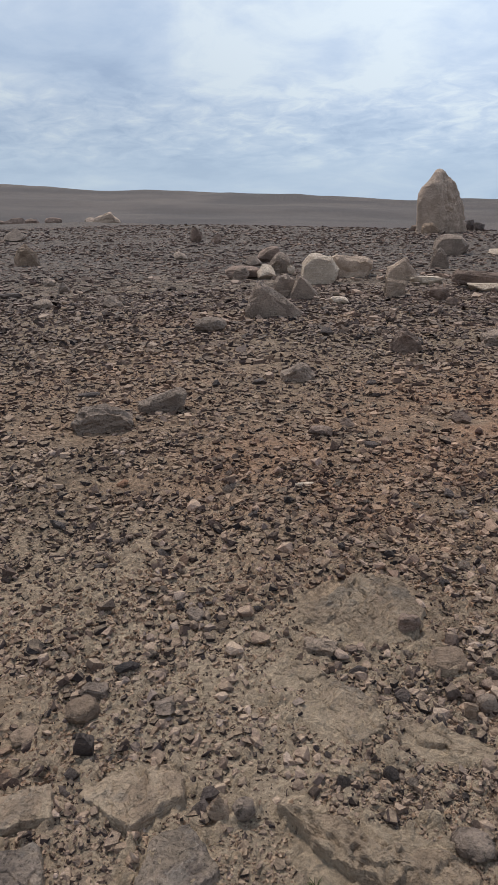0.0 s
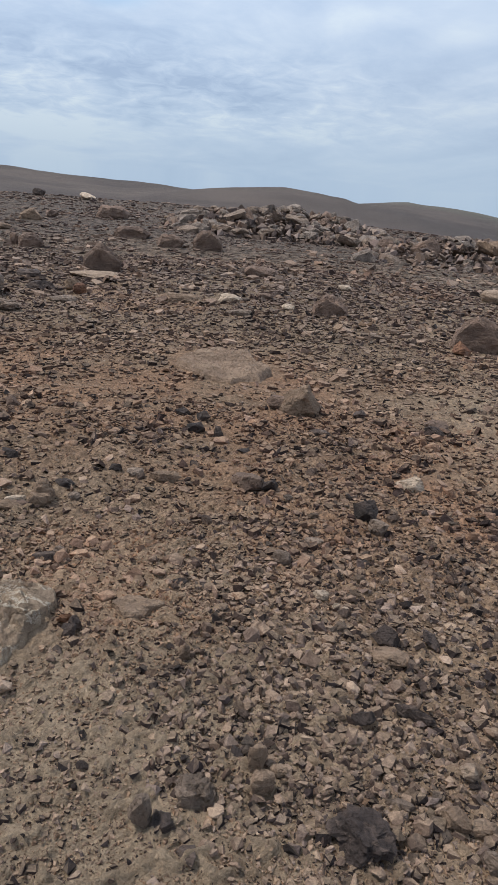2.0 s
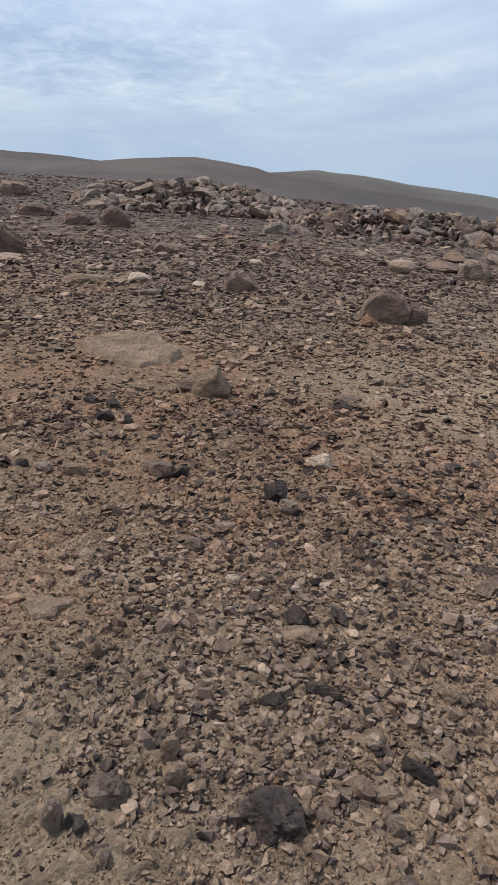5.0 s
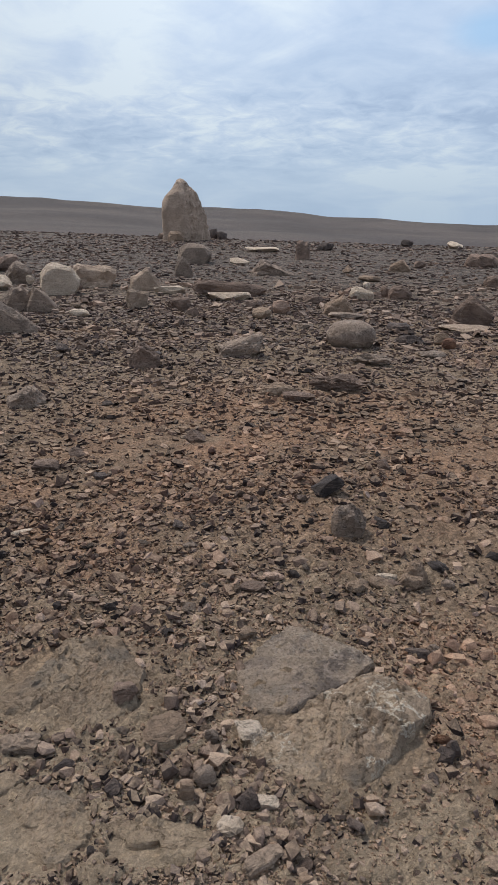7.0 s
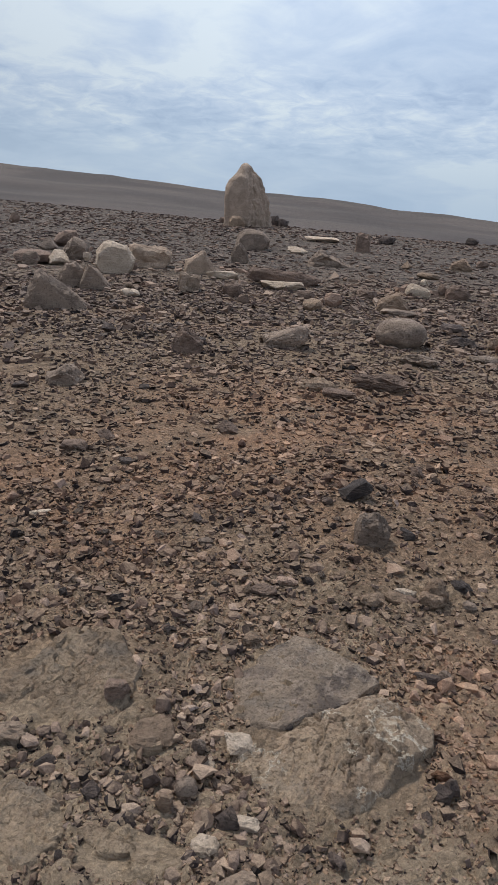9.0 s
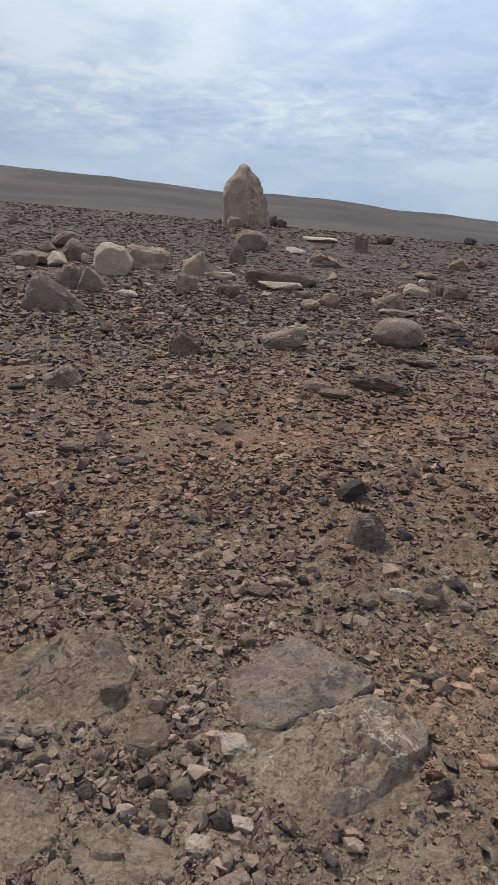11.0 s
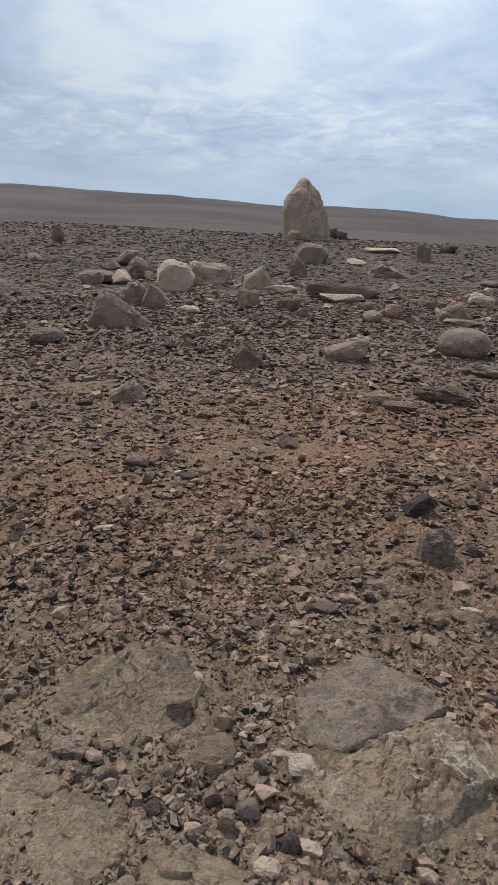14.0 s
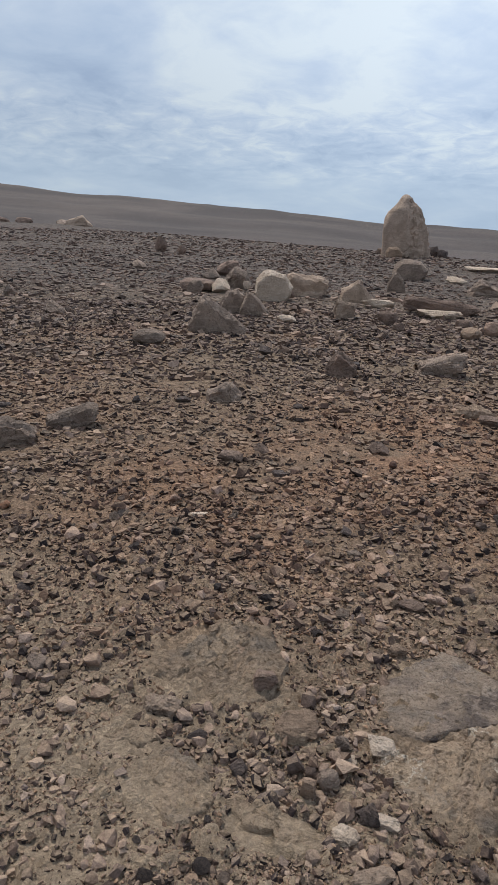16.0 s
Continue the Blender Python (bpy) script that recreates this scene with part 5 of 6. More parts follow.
rock("rock", 2.73, 2.16, 0.174, 0.077, 0.081, -48, "shard", "pale", 182, "sharp splintered pale cream limestone rock on gravelly desert ground")
rock("stone", 1.67, 1.55, 0.072, 0.058, 0.033, -41, "block", "pale", 183, "angular blocky pale cream limestone stone lying on sandy gravel")
rock("stone", 1.68, 1.47, 0.033, 0.028, 0.027, -43, "round", "pale", 184, "rounded pale cream limestone stone lying on sandy gravel")
rock("stone", 1.70, 1.44, 0.031, 0.027, 0.022, -44, "round", "pale", 185, "rounded pale cream limestone stone lying on sandy gravel")
rock("rock", 1.71, 1.23, 0.110, 0.088, 0.074, -48, "shard", "dark", 186, "sharp splintered dark grey-brown rock lying on sandy gravel")
rock("rock", 1.67, 1.16, 0.140, 0.112, 0.040, -49, "block", "tan", 187, "angular blocky tan sandstone rock lying on sandy gravel")
rock("stone", 1.86, 1.15, 0.074, 0.059, 0.051, -52, "shard", "dark", 188, "sharp splintered dark grey-brown stone lying on sandy gravel")
rock("rock", 0.98, 1.77, 0.111, 0.083, 0.033, -23, "slab", "tan", 189, "flat slabby tan sandstone rock lying on sandy gravel")
rock("stone", 1.03, 1.46, 0.039, 0.032, 0.067, -28, "block", "tan", 190, "angular blocky tan sandstone stone lying on sandy gravel")
rock("rock", 0.82, 0.97, 0.109, 0.092, 0.055, -30, "hump", "grey", 191, "low angular grey mottled rock lying on sandy gravel")
rock("stone", 1.01, 0.97, 0.055, 0.044, 0.084, -37, "block", "tan", 192, "angular blocky tan sandstone stone lying on sandy gravel")
rock("stone", 0.98, 0.90, 0.067, 0.054, 0.067, -38, "block", "tan", 193, "angular blocky tan sandstone stone lying on sandy gravel")
rock("rock", 0.66, 0.96, 0.061, 0.049, 0.094, -24, "block", "grey", 194, "angular blocky grey mottled rock lying on sandy gravel")
rock("stone", 0.71, 0.93, 0.067, 0.066, 0.034, -27, "shard", "dark", 195, "sharp splintered dark grey-brown stone lying on sandy gravel")
rock("stone", 0.72, 0.82, 0.053, 0.057, 0.027, -30, "shard", "dark", 196, "sharp splintered dark grey-brown stone lying on sandy gravel")
rock("rock", 1.12, 0.66, 0.180, 0.160, 0.070, -49, "outcrop", "dark", 197, "rugged low dark grey-brown rock lying on sandy gravel")
rock("rock", 3.62, 2.84, 0.166, 0.147, 0.050, -49, "slab", "brown", 198, "flat slabby brown weathered rock on gravelly desert ground")
rock("rock", 3.26, 3.23, 0.104, 0.083, 0.060, -42, "shard", "dark", 199, "sharp splintered dark grey-brown rock on gravelly desert ground")
rock("stone", 2.12, 3.20, 0.062, 0.050, 0.085, -30, "shard", "dark", 200, "sharp splintered dark grey-brown stone on gravelly desert ground")
rock("rock", 2.77, 3.04, 0.131, 0.060, 0.039, -39, "slab", "dark", 201, "flat slabby dark grey-brown rock on gravelly desert ground")
rock("rock", 1.54, 0.89, 0.114, 0.040, 0.053, -53, "shard", "dark", 202, "sharp splintered dark grey-brown rock lying on sandy gravel")
rock("stone", 1.38, 0.96, 0.074, 0.059, 0.060, -47, "shard", "dark", 203, "sharp splintered dark grey-brown stone lying on sandy gravel")
rock("stone", 1.54, 0.68, 0.062, 0.053, 0.037, -58, "round", "tan", 204, "rounded tan sandstone stone lying on sandy gravel")
rock("stone", 1.42, 0.53, 0.076, 0.061, 0.034, -61, "block", "tan", 205, "angular blocky tan sandstone stone lying on sandy gravel")
rock("stone", 1.37, 0.58, 0.085, 0.068, 0.049, -58, "block", "tan", 206, "angular blocky tan sandstone stone lying on sandy gravel")
rock("stone", 0.98, 1.03, 0.045, 0.044, 0.023, -34, "shard", "black", 207, "sharp splintered near-black flinty stone lying on sandy gravel")
rock("stone", 1.26, 1.15, 0.068, 0.024, 0.020, -40, "slab", "tan", 208, "flat slabby tan sandstone stone lying on sandy gravel")
rock("stone", 0.73, 1.76, 0.062, 0.050, 0.041, -17, "shard", "dark", 209, "sharp splintered dark grey-brown stone lying on sandy gravel")
rock("boulder", 6.07, 4.62, 0.600, 0.431, 0.360, -51, "crag", "brown", 210, "pointed faceted brown weathered boulder on gravelly desert ground")
rock("rock", 6.27, 4.34, 0.229, 0.183, 0.212, -54, "post", "brown", 211, "angular blocky brown weathered rock on gravelly desert ground")
rock("rock", 5.67, 4.48, 0.194, 0.155, 0.130, -50, "wedge", "rust", 212, "wedge-shaped rust-brown rock on gravelly desert ground")
rock("boulder", 8.99, 6.83, 0.482, 0.410, 0.193, -52, "round", "cream", 213, "rounded light sandy cream boulder on gravelly desert ground")
rock("boulder", 9.75, 6.02, 0.507, 0.405, 0.310, -57, "hump", "grey", 214, "angular blocky grey mottled boulder on gravelly desert ground")
rock("boulder", 9.88, 6.69, 0.586, 0.468, 0.182, -55, "wedge", "brown", 215, "wedge-shaped brown weathered boulder on gravelly desert ground")
rock("boulder", 11.33, 7.54, 0.447, 0.358, 0.202, -55, "pyr", "tan", 216, "pointed faceted tan sandstone boulder on gravelly desert ground")
rock("boulder", 9.64, 4.71, 0.422, 0.338, 0.310, -63, "post", "brown", 217, "angular blocky brown weathered boulder on gravelly desert ground")
rock("rock", 9.14, 4.18, 0.183, 0.146, 0.172, -64, "block", "brown", 218, "angular blocky brown weathered rock on gravelly desert ground")
rock("boulder", 14.56, 6.52, 0.652, 0.456, 0.407, -65, "loaf", "cream", 219, "smooth loaf-shaped light sandy cream boulder on gravelly desert ground")
rock("boulder", 15.58, 6.33, 0.577, 0.462, 0.390, -67, "box", "cream", 220, "wedge-shaped light sandy cream boulder on gravelly desert ground")
rock("boulder", 8.28, 3.01, 0.903, 0.762, 0.100, -69, "slab", "grey", 221, "flat slabby grey mottled boulder on gravelly desert ground")
rock("rock", 6.46, 2.64, 0.266, 0.213, 0.210, -66, "peak", "dark", 222, "pointed faceted dark grey-brown rock on gravelly desert ground")
rock("rock", 2.91, 0.62, 0.164, 0.131, 0.055, -74, "roof", "pale", 223, "angular blocky pale cream rock on gravelly desert ground")
rock("rock", 3.09, 0.73, 0.147, 0.051, 0.044, -73, "slab", "black", 224, "flat slabby near-black flinty rock on gravelly desert ground")
rock("stone", 2.74, 0.65, 0.056, 0.045, 0.039, -72, "block", "tan", 225, "angular blocky tan sandstone stone on gravelly desert ground")
rock("rock", 2.39, 0.54, 0.141, 0.113, 0.075, -73, "box", "ash", 226, "squarish pale grey rock lying on sandy gravel")
rock("stone", 2.51, 0.95, 0.079, 0.124, 0.039, -65, "shard", "brown", 227, "sharp splintered brown weathered stone on gravelly desert ground")
rock("rock", 3.51, 2.75, 0.155, 0.077, 0.063, -49, "shard", "dark", 228, "sharp splintered dark grey-brown rock on gravelly desert ground")
rock("rock", 1.93, 2.57, 0.153, 0.122, 0.065, -33, "block", "brown", 229, "angular blocky brown weathered rock on gravelly desert ground")
rock("rock", 1.53, 0.25, 0.089, 0.071, 0.107, -73, "pyr", "tan", 230, "pointed faceted tan sandstone rock lying on sandy gravel")
rock("rock", 3.40, 1.77, 0.100, 0.080, 0.039, -59, "shard", "dark", 231, "sharp splintered dark grey-brown rock on gravelly desert ground")
rock("rock", 3.75, 1.72, 0.093, 0.074, 0.053, -62, "shard", "dark", 232, "sharp splintered dark grey-brown rock on gravelly desert ground")
rock("rock", 3.02, 0.88, 0.112, 0.044, 0.053, -70, "shard", "dark", 233, "sharp splintered dark grey-brown rock on gravelly desert ground")
rock("stone", 1.05, 0.92, 0.051, 0.041, 0.035, -40, "block", "tan", 234, "angular blocky tan sandstone stone lying on sandy gravel")
rock("stone", 1.86, 0.65, 0.060, 0.048, 0.040, -64, "block", "tan", 235, "angular blocky tan sandstone stone lying on sandy gravel")
rock("stone", 1.52, 0.93, 0.076, 0.042, 0.038, -52, "shard", "black", 236, "sharp splintered near-black flinty stone lying on sandy gravel")
rock("stone", 1.28, 0.69, 0.085, 0.036, 0.026, -53, "slab", "grey", 237, "flat slabby grey mottled stone lying on sandy gravel")
rock("stone", 1.53, 0.68, 0.051, 0.043, 0.027, -59, "round", "cream", 238, "rounded light sandy cream stone lying on sandy gravel")
rock("stone", 1.26, 0.33, 0.064, 0.054, 0.033, -66, "round", "brown", 239, "rounded brown weathered stone lying on sandy gravel")
rock("stone", 1.58, 0.09, 0.062, 0.045, 0.031, -80, "shard", "brown", 240, "sharp splintered brown weathered stone lying on sandy gravel")
rock("boulder", 8.65, 2.43, 0.814, 0.407, 0.240, -72, "beam", "cream", 241, "flat slabby light sandy cream boulder on gravelly desert ground")
rock("boulder", 8.39, 2.16, 0.366, 0.293, 0.171, -73, "anvil", "cream", 242, "angular blocky light sandy cream boulder on gravelly desert ground")
rock("rock", 8.75, 2.09, 0.221, 0.177, 0.132, -75, "block", "cream", 243, "angular blocky light sandy cream rock on gravelly desert ground")
rock("boulder", 9.22, 1.75, 0.440, 0.360, 0.440, -77, "roof", "cream", 244, "sharp splintered light sandy cream boulder on gravelly desert ground")
rock("boulder", 10.15, 1.48, 0.594, 0.476, 0.310, -80, "roof", "cream", 245, "tilted flat light sandy cream boulder on gravelly desert ground")
rock("boulder", 9.01, 1.10, 0.339, 0.271, 0.220, -81, "anvil", "cream", 246, "wedge-shaped light sandy cream boulder on gravelly desert ground")
rock("boulder", 8.62, 1.22, 0.367, 0.293, 0.190, -80, "peak", "cream", 247, "angular blocky light sandy cream boulder on gravelly desert ground")
rock("rock", 8.55, 1.34, 0.282, 0.225, 0.163, -79, "block", "dark", 248, "angular blocky dark grey-brown rock on gravelly desert ground")
rock("boulder", 8.15, 1.55, 0.351, 0.258, 0.060, -77, "slab", "cream", 249, "flat slabby light sandy cream boulder on gravelly desert ground")
rock("rock", 8.42, 1.77, 0.225, 0.180, 0.182, -76, "peak", "tan", 250, "angular blocky tan sandstone rock on gravelly desert ground")
rock("boulder", 12.60, 2.33, 0.416, 0.333, 0.220, -78, "roof", "tan", 251, "angular blocky tan sandstone boulder on gravelly desert ground")
rock("rock", 8.70, 0.84, 0.256, 0.205, 0.138, -83, "block", "tan", 252, "angular blocky tan sandstone rock on gravelly desert ground")
rock("boulder", 9.20, 0.66, 0.311, 0.429, 0.060, -84, "slab", "tan", 253, "flat slabby tan sandstone boulder on gravelly desert ground")
rock("rock", 7.94, 1.92, 0.173, 0.220, 0.052, -74, "slab", "cream", 254, "flat slabby light sandy cream rock on gravelly desert ground")
rock("boulder", 8.47, 3.12, 0.702, 0.869, 0.120, -68, "slab", "grey", 255, "flat slabby grey mottled boulder on gravelly desert ground")
rock("boulder", 7.71, 2.84, 0.419, 0.187, 0.060, -67, "slab", "grey", 256, "flat slabby grey mottled boulder on gravelly desert ground")
rock("rock", 6.20, 2.53, 0.180, 0.140, 0.160, -65, "shard", "dark", 257, "sharp splintered dark grey-brown rock on gravelly desert ground")
rock("rock", 6.53, 0.93, 0.206, 0.089, 0.051, -79, "slab", "cream", 258, "flat slabby light sandy cream rock on gravelly desert ground")
rock("rock", 4.85, 0.70, 0.146, 0.117, 0.107, -78, "block", "tan", 259, "angular blocky tan sandstone rock on gravelly desert ground")
rock("rock", 4.20, 0.62, 0.184, 0.147, 0.143, -77, "block", "cream", 260, "angular blocky light sandy cream rock on gravelly desert ground")
rock("rock", 4.09, 0.80, 0.218, 0.078, 0.060, -74, "slab", "pale", 261, "flat slabby pale cream rock on gravelly desert ground")
rock("rock", 4.04, 0.92, 0.112, 0.068, 0.034, -73, "slab", "pale", 262, "flat slabby pale cream rock on gravelly desert ground")
rock("rock", 2.96, 0.60, 0.241, 0.193, 0.055, -72, "slab", "cream", 263, "wedge-shaped pale cream rock on gravelly desert ground")
rock("stone", 2.75, 0.66, 0.056, 0.045, 0.044, -70, "block", "tan", 264, "angular blocky tan sandstone stone on gravelly desert ground")
rock("rock", 4.98, -0.45, 0.204, 0.163, 0.184, -92, "block", "cream", 265, "angular blocky light sandy cream rock on gravelly desert ground")
rock("rock", 10.78, 0.11, 0.210, 0.168, 0.181, -88, "block", "cream", 266, "angular blocky light sandy cream rock on gravelly desert ground")
rock("rock", 7.48, 0.88, 0.185, 0.148, 0.121, -81, "block", "brown", 267, "angular blocky brown weathered rock on gravelly desert ground")
rock("stone", 1.94, 0.05, 0.042, 0.033, 0.054, -79, "block", "cream", 268, "angular blocky light sandy cream stone lying on sandy gravel")
rock("stone", 2.12, -0.14, 0.068, 0.054, 0.047, -86, "shard", "dark", 269, "sharp splintered dark grey-brown stone lying on sandy gravel")
rock("stone", 2.12, -0.10, 0.056, 0.045, 0.036, -85, "block", "cream", 270, "angular blocky light sandy cream stone lying on sandy gravel")
rock("rock", 2.21, -0.35, 0.095, 0.033, 0.028, -92, "slab", "cream", 271, "flat slabby light sandy cream rock lying on sandy gravel")
rock("stone", 1.58, 0.10, 0.054, 0.065, 0.027, -75, "shard", "dark", 272, "sharp splintered dark grey-brown stone lying on sandy gravel")
rock("rock", 1.57, -0.50, 0.139, 0.111, 0.171, -100, "shard", "dark", 273, "sharp splintered dark grey-brown rock lying on sandy gravel")
rock("stone", 1.33, -0.06, 0.065, 0.078, 0.032, -79, "shard", "tan", 274, "sharp splintered tan sandstone stone lying on sandy gravel")
rock("stone", 1.36, -0.10, 0.075, 0.060, 0.049, -81, "block", "grey", 275, "angular blocky grey mottled stone lying on sandy gravel")
rock("stone", 1.46, -0.29, 0.064, 0.079, 0.032, -91, "shard", "brown", 276, "sharp splintered brown weathered stone lying on sandy gravel")
rock("stone", 1.24, 0.32, 0.066, 0.056, 0.057, -60, "round", "brown", 277, "rounded brown weathered stone lying on sandy gravel")
rock("stone", 1.78, -0.58, 0.072, 0.061, 0.032, -101, "round", "brown", 278, "rounded brown weathered stone lying on sandy gravel")
rock("rock", 1.54, 0.52, 0.106, 0.046, 0.053, -59, "shard", "black", 279, "sharp splintered near-black flinty rock lying on sandy gravel")
rock("stone", 1.52, 0.67, 0.058, 0.049, 0.049, -54, "round", "cream", 280, "rounded light sandy cream stone lying on sandy gravel")
rock("rock", 1.94, 0.34, 0.128, 0.078, 0.064, -70, "shard", "dark", 281, "sharp splintered dark grey-brown rock lying on sandy gravel")
rock("stone", 1.36, 0.45, 0.053, 0.043, 0.059, -58, "block", "grey", 282, "angular blocky grey mottled stone lying on sandy gravel")
rock("rock", 3.35, -0.32, 0.097, 0.077, 0.093, -91, "block", "cream", 283, "angular blocky light sandy cream rock on gravelly desert ground")
rock("stone", 1.70, -0.47, 0.052, 0.028, 0.026, -98, "shard", "black", 284, "sharp splintered near-black flinty stone lying on sandy gravel")
rock("stone", 1.62, -0.30, 0.051, 0.043, 0.039, -91, "shard", "dark", 285, "sharp splintered dark grey-brown stone lying on sandy gravel")
rock("rock", 3.13, 0.72, 0.101, 0.076, 0.030, -71, "slab", "black", 286, "flat slabby near-black flinty rock on gravelly desert ground")
rock("rock", 3.13, 0.34, 0.110, 0.038, 0.026, -78, "slab", "dark", 287, "flat slabby dark grey-brown rock on gravelly desert ground")
rock("rock", 3.04, 0.90, 0.095, 0.076, 0.054, -67, "shard", "dark", 288, "sharp splintered dark grey-brown rock on gravelly desert ground")
rock("stone", 2.56, 0.95, 0.079, 0.097, 0.040, -62, "shard", "brown", 289, "sharp splintered brown weathered stone on gravelly desert ground")
rock("rock", 2.75, 0.22, 0.098, 0.045, 0.029, -79, "slab", "brown", 290, "flat slabby brown weathered rock on gravelly desert ground")
rock("rock", 5.59, 0.31, 0.110, 0.088, 0.053, -84, "shard", "black", 291, "sharp splintered near-black flinty rock on gravelly desert ground")
rock("rock", 3.61, 0.16, 0.110, 0.089, 0.033, -83, "slab", "grey", 292, "flat slabby grey mottled rock on gravelly desert ground")
rock("stone", 2.98, -0.54, 0.067, 0.054, 0.054, -96, "block", "tan", 293, "angular blocky tan sandstone stone on gravelly desert ground")
rock("stone", 2.00, -0.51, 0.070, 0.024, 0.035, -98, "shard", "dark", 294, "sharp splintered dark grey-brown stone lying on sandy gravel")
rock("stone", 2.04, -0.40, 0.054, 0.040, 0.016, -94, "slab", "tan", 295, "flat slabby tan sandstone stone lying on sandy gravel")
rock("stone", 1.79, -0.38, 0.057, 0.037, 0.029, -94, "shard", "dark", 296, "sharp splintered dark grey-brown stone lying on sandy gravel")
rock("rock", 4.86, 2.06, 0.106, 0.139, 0.032, -63, "slab", "dark", 297, "flat slabby dark grey-brown rock on gravelly desert ground")
rock("rock", 2.75, 1.42, 0.112, 0.039, 0.026, -56, "slab", "dark", 298, "flat slabby dark grey-brown rock on gravelly desert ground")
rock("stone", 3.81, 1.66, 0.086, 0.068, 0.054, -62, "shard", "dark", 299, "sharp splintered dark grey-brown stone on gravelly desert ground")
# the stone on the far slope
rock("boulder", -67.0, 127.0, 5.2, 3.5, 2.3, 28, "roof", "cream", 501, "pale cream outcrop boulder on the far plain", lift=0.0)
rock("boulder", -69.5, 126.0, 3.4, 2.5, 1.3, 28, "wedge", "grey", 502, "grey outcrop boulder beside a pale one")
rng = np.random.default_rng(12)
for i in range(14):
    far_r, far_az = 125 + 25 * rng.random(), radians(-37.5 + 6.0 * rng.random())
    size = 0.9 + 1.6 * rng.random()
    rock("boulder", EYE_X + far_r * math.sin(far_az), far_r * math.cos(far_az), size * 1.4, size, size * 0.55, 30, "block", "brown", 520 + i, "brown outcrop boulder on the far plain")

# ---- small plants ----
m, k = new_mat("dry_stem")
G_STEM = m
spot = k.noise(k.add("TexCoord").outputs["Object"], 180, 3, 0.6)
finish(k, k.ramp(spot, [(0.3, (0.022, 0.017, 0.014)), (0.7, (0.075, 0.055, 0.038))]), 0.9, spot, 0.002)
m, k = new_mat("green_sprig")
G_SPRIG = m
spot = k.noise(k.add("TexCoord").outputs["Object"], 140, 3, 0.6)
finish(k, k.ramp(spot, [(0.3, (0.035, 0.045, 0.016)), (0.7, (0.095, 0.105, 0.04))]), 0.8, spot, 0.002)


def plant_tuft(x, y, high, spread, stems, thick, mat, seed, label):
    """A small tuft: bent, tapering stems that fork from one root, each a part."""
    rr = np.random.default_rng(seed)
    root = new("plant_tuft")
    root.location = (x, y, float(land(x, y)))
    tagged(root, label, "plant")
    for _ in range(stems):
        way, lean_, size = rr.uniform(0, 6.283), rr.uniform(0.3, 1.0), high * rr.uniform(0.6, 1.0)
        u = np.linspace(0, 1, 6)
        out = spread * lean_ * u**1.4
        line = np.stack([out * math.cos(way), out * math.sin(way), size * (u - 0.45 * lean_ * u**2) - 0.004], -1)
        line[1:] += rr.normal(0, high * 0.05, (5, 3))
        rad = thick * (1 - 0.75 * u)
        ang = np.linspace(0, 6.283, 5, endpoint=False)
        ring_ = np.stack([np.cos(ang), np.sin(ang), 0 * ang], -1)
        verts = (line[:, None] + ring_[None] * rad[:, None, None]).reshape(-1, 3)
        a, b = np.meshgrid(np.arange(5), np.arange(5), indexing="ij")
        b2 = (b + 1) % 5
        quads = np.stack([a * 5 + b, a * 5 + b2, (a + 1) * 5 + b2, (a + 1) * 5 + b], -1).reshape(-1, 4)
        stem = new("stem", set_mesh("stem", verts, quads, mat))
        stem.parent = root


plant_tuft(-0.09, 1.64, 0.035, 0.035, 16, 0.0016, G_STEM, 61, "withered dark tuft of stems among gravel")
plant_tuft(-0.41, 0.97, 0.022, 0.03, 14, 0.0015, G_SPRIG, 62, "tiny green sprig growing beside a slab")
plant_tuft(-0.26, 0.97, 0.018, 0.025, 10, 0.0014, G_SPRIG, 63, "tiny green sprig growing beside a slab")
plant_tuft(1.60, -0.55, 0.04, 0.07, 9, 0.0035, G_STEM, 64, "dead dark root lying on pale sand")

# ---- heaps and scattered blocks along the edge of the plain ----
STOCK = []
for i in range(20):
    style = ("box", "slab", "hump", "wedge", "slab", "roof", "slab")[i % 7]
    p, faces = shape(style, 700 + i, 2)
    flatness = {"slab": 0.32, "box": 0.6, "wedge": 0.55, "hump": 0.6, "roof": 0.6}[style]
    p = p * (0.5, 0.36 + 0.1 * (i % 3), 0.5 * flatness)
    mat = ("ash", "grey", "brown", "ash", "tan", "ash", "grey", "ash", "grey", "ash")[i % 10]
    STOCK.append(stone_mesh("heap_stone", p, faces, MAT[mat], 24))


def heap_stone(az, r, size, lift, rng, group, label):
    ob = new("heap_stone", STOCK[int(rng.integers(len(STOCK)))])
    x, y = EYE_X + r * math.sin(radians(az)), EYE_Y + r * math.cos(radians(az))
    ob.location = (x, y, float(land(x, y)) + lift)
    ob.rotation_euler = (rng.uniform(-0.4, 0.4), rng.uniform(-0.4, 0.4), rng.uniform(0, 6.28))
    ob.scale = (size, size, size)
    return tagged(ob, label, "stone", group)


rng = np.random.default_rng(77)
RUBBLE = []


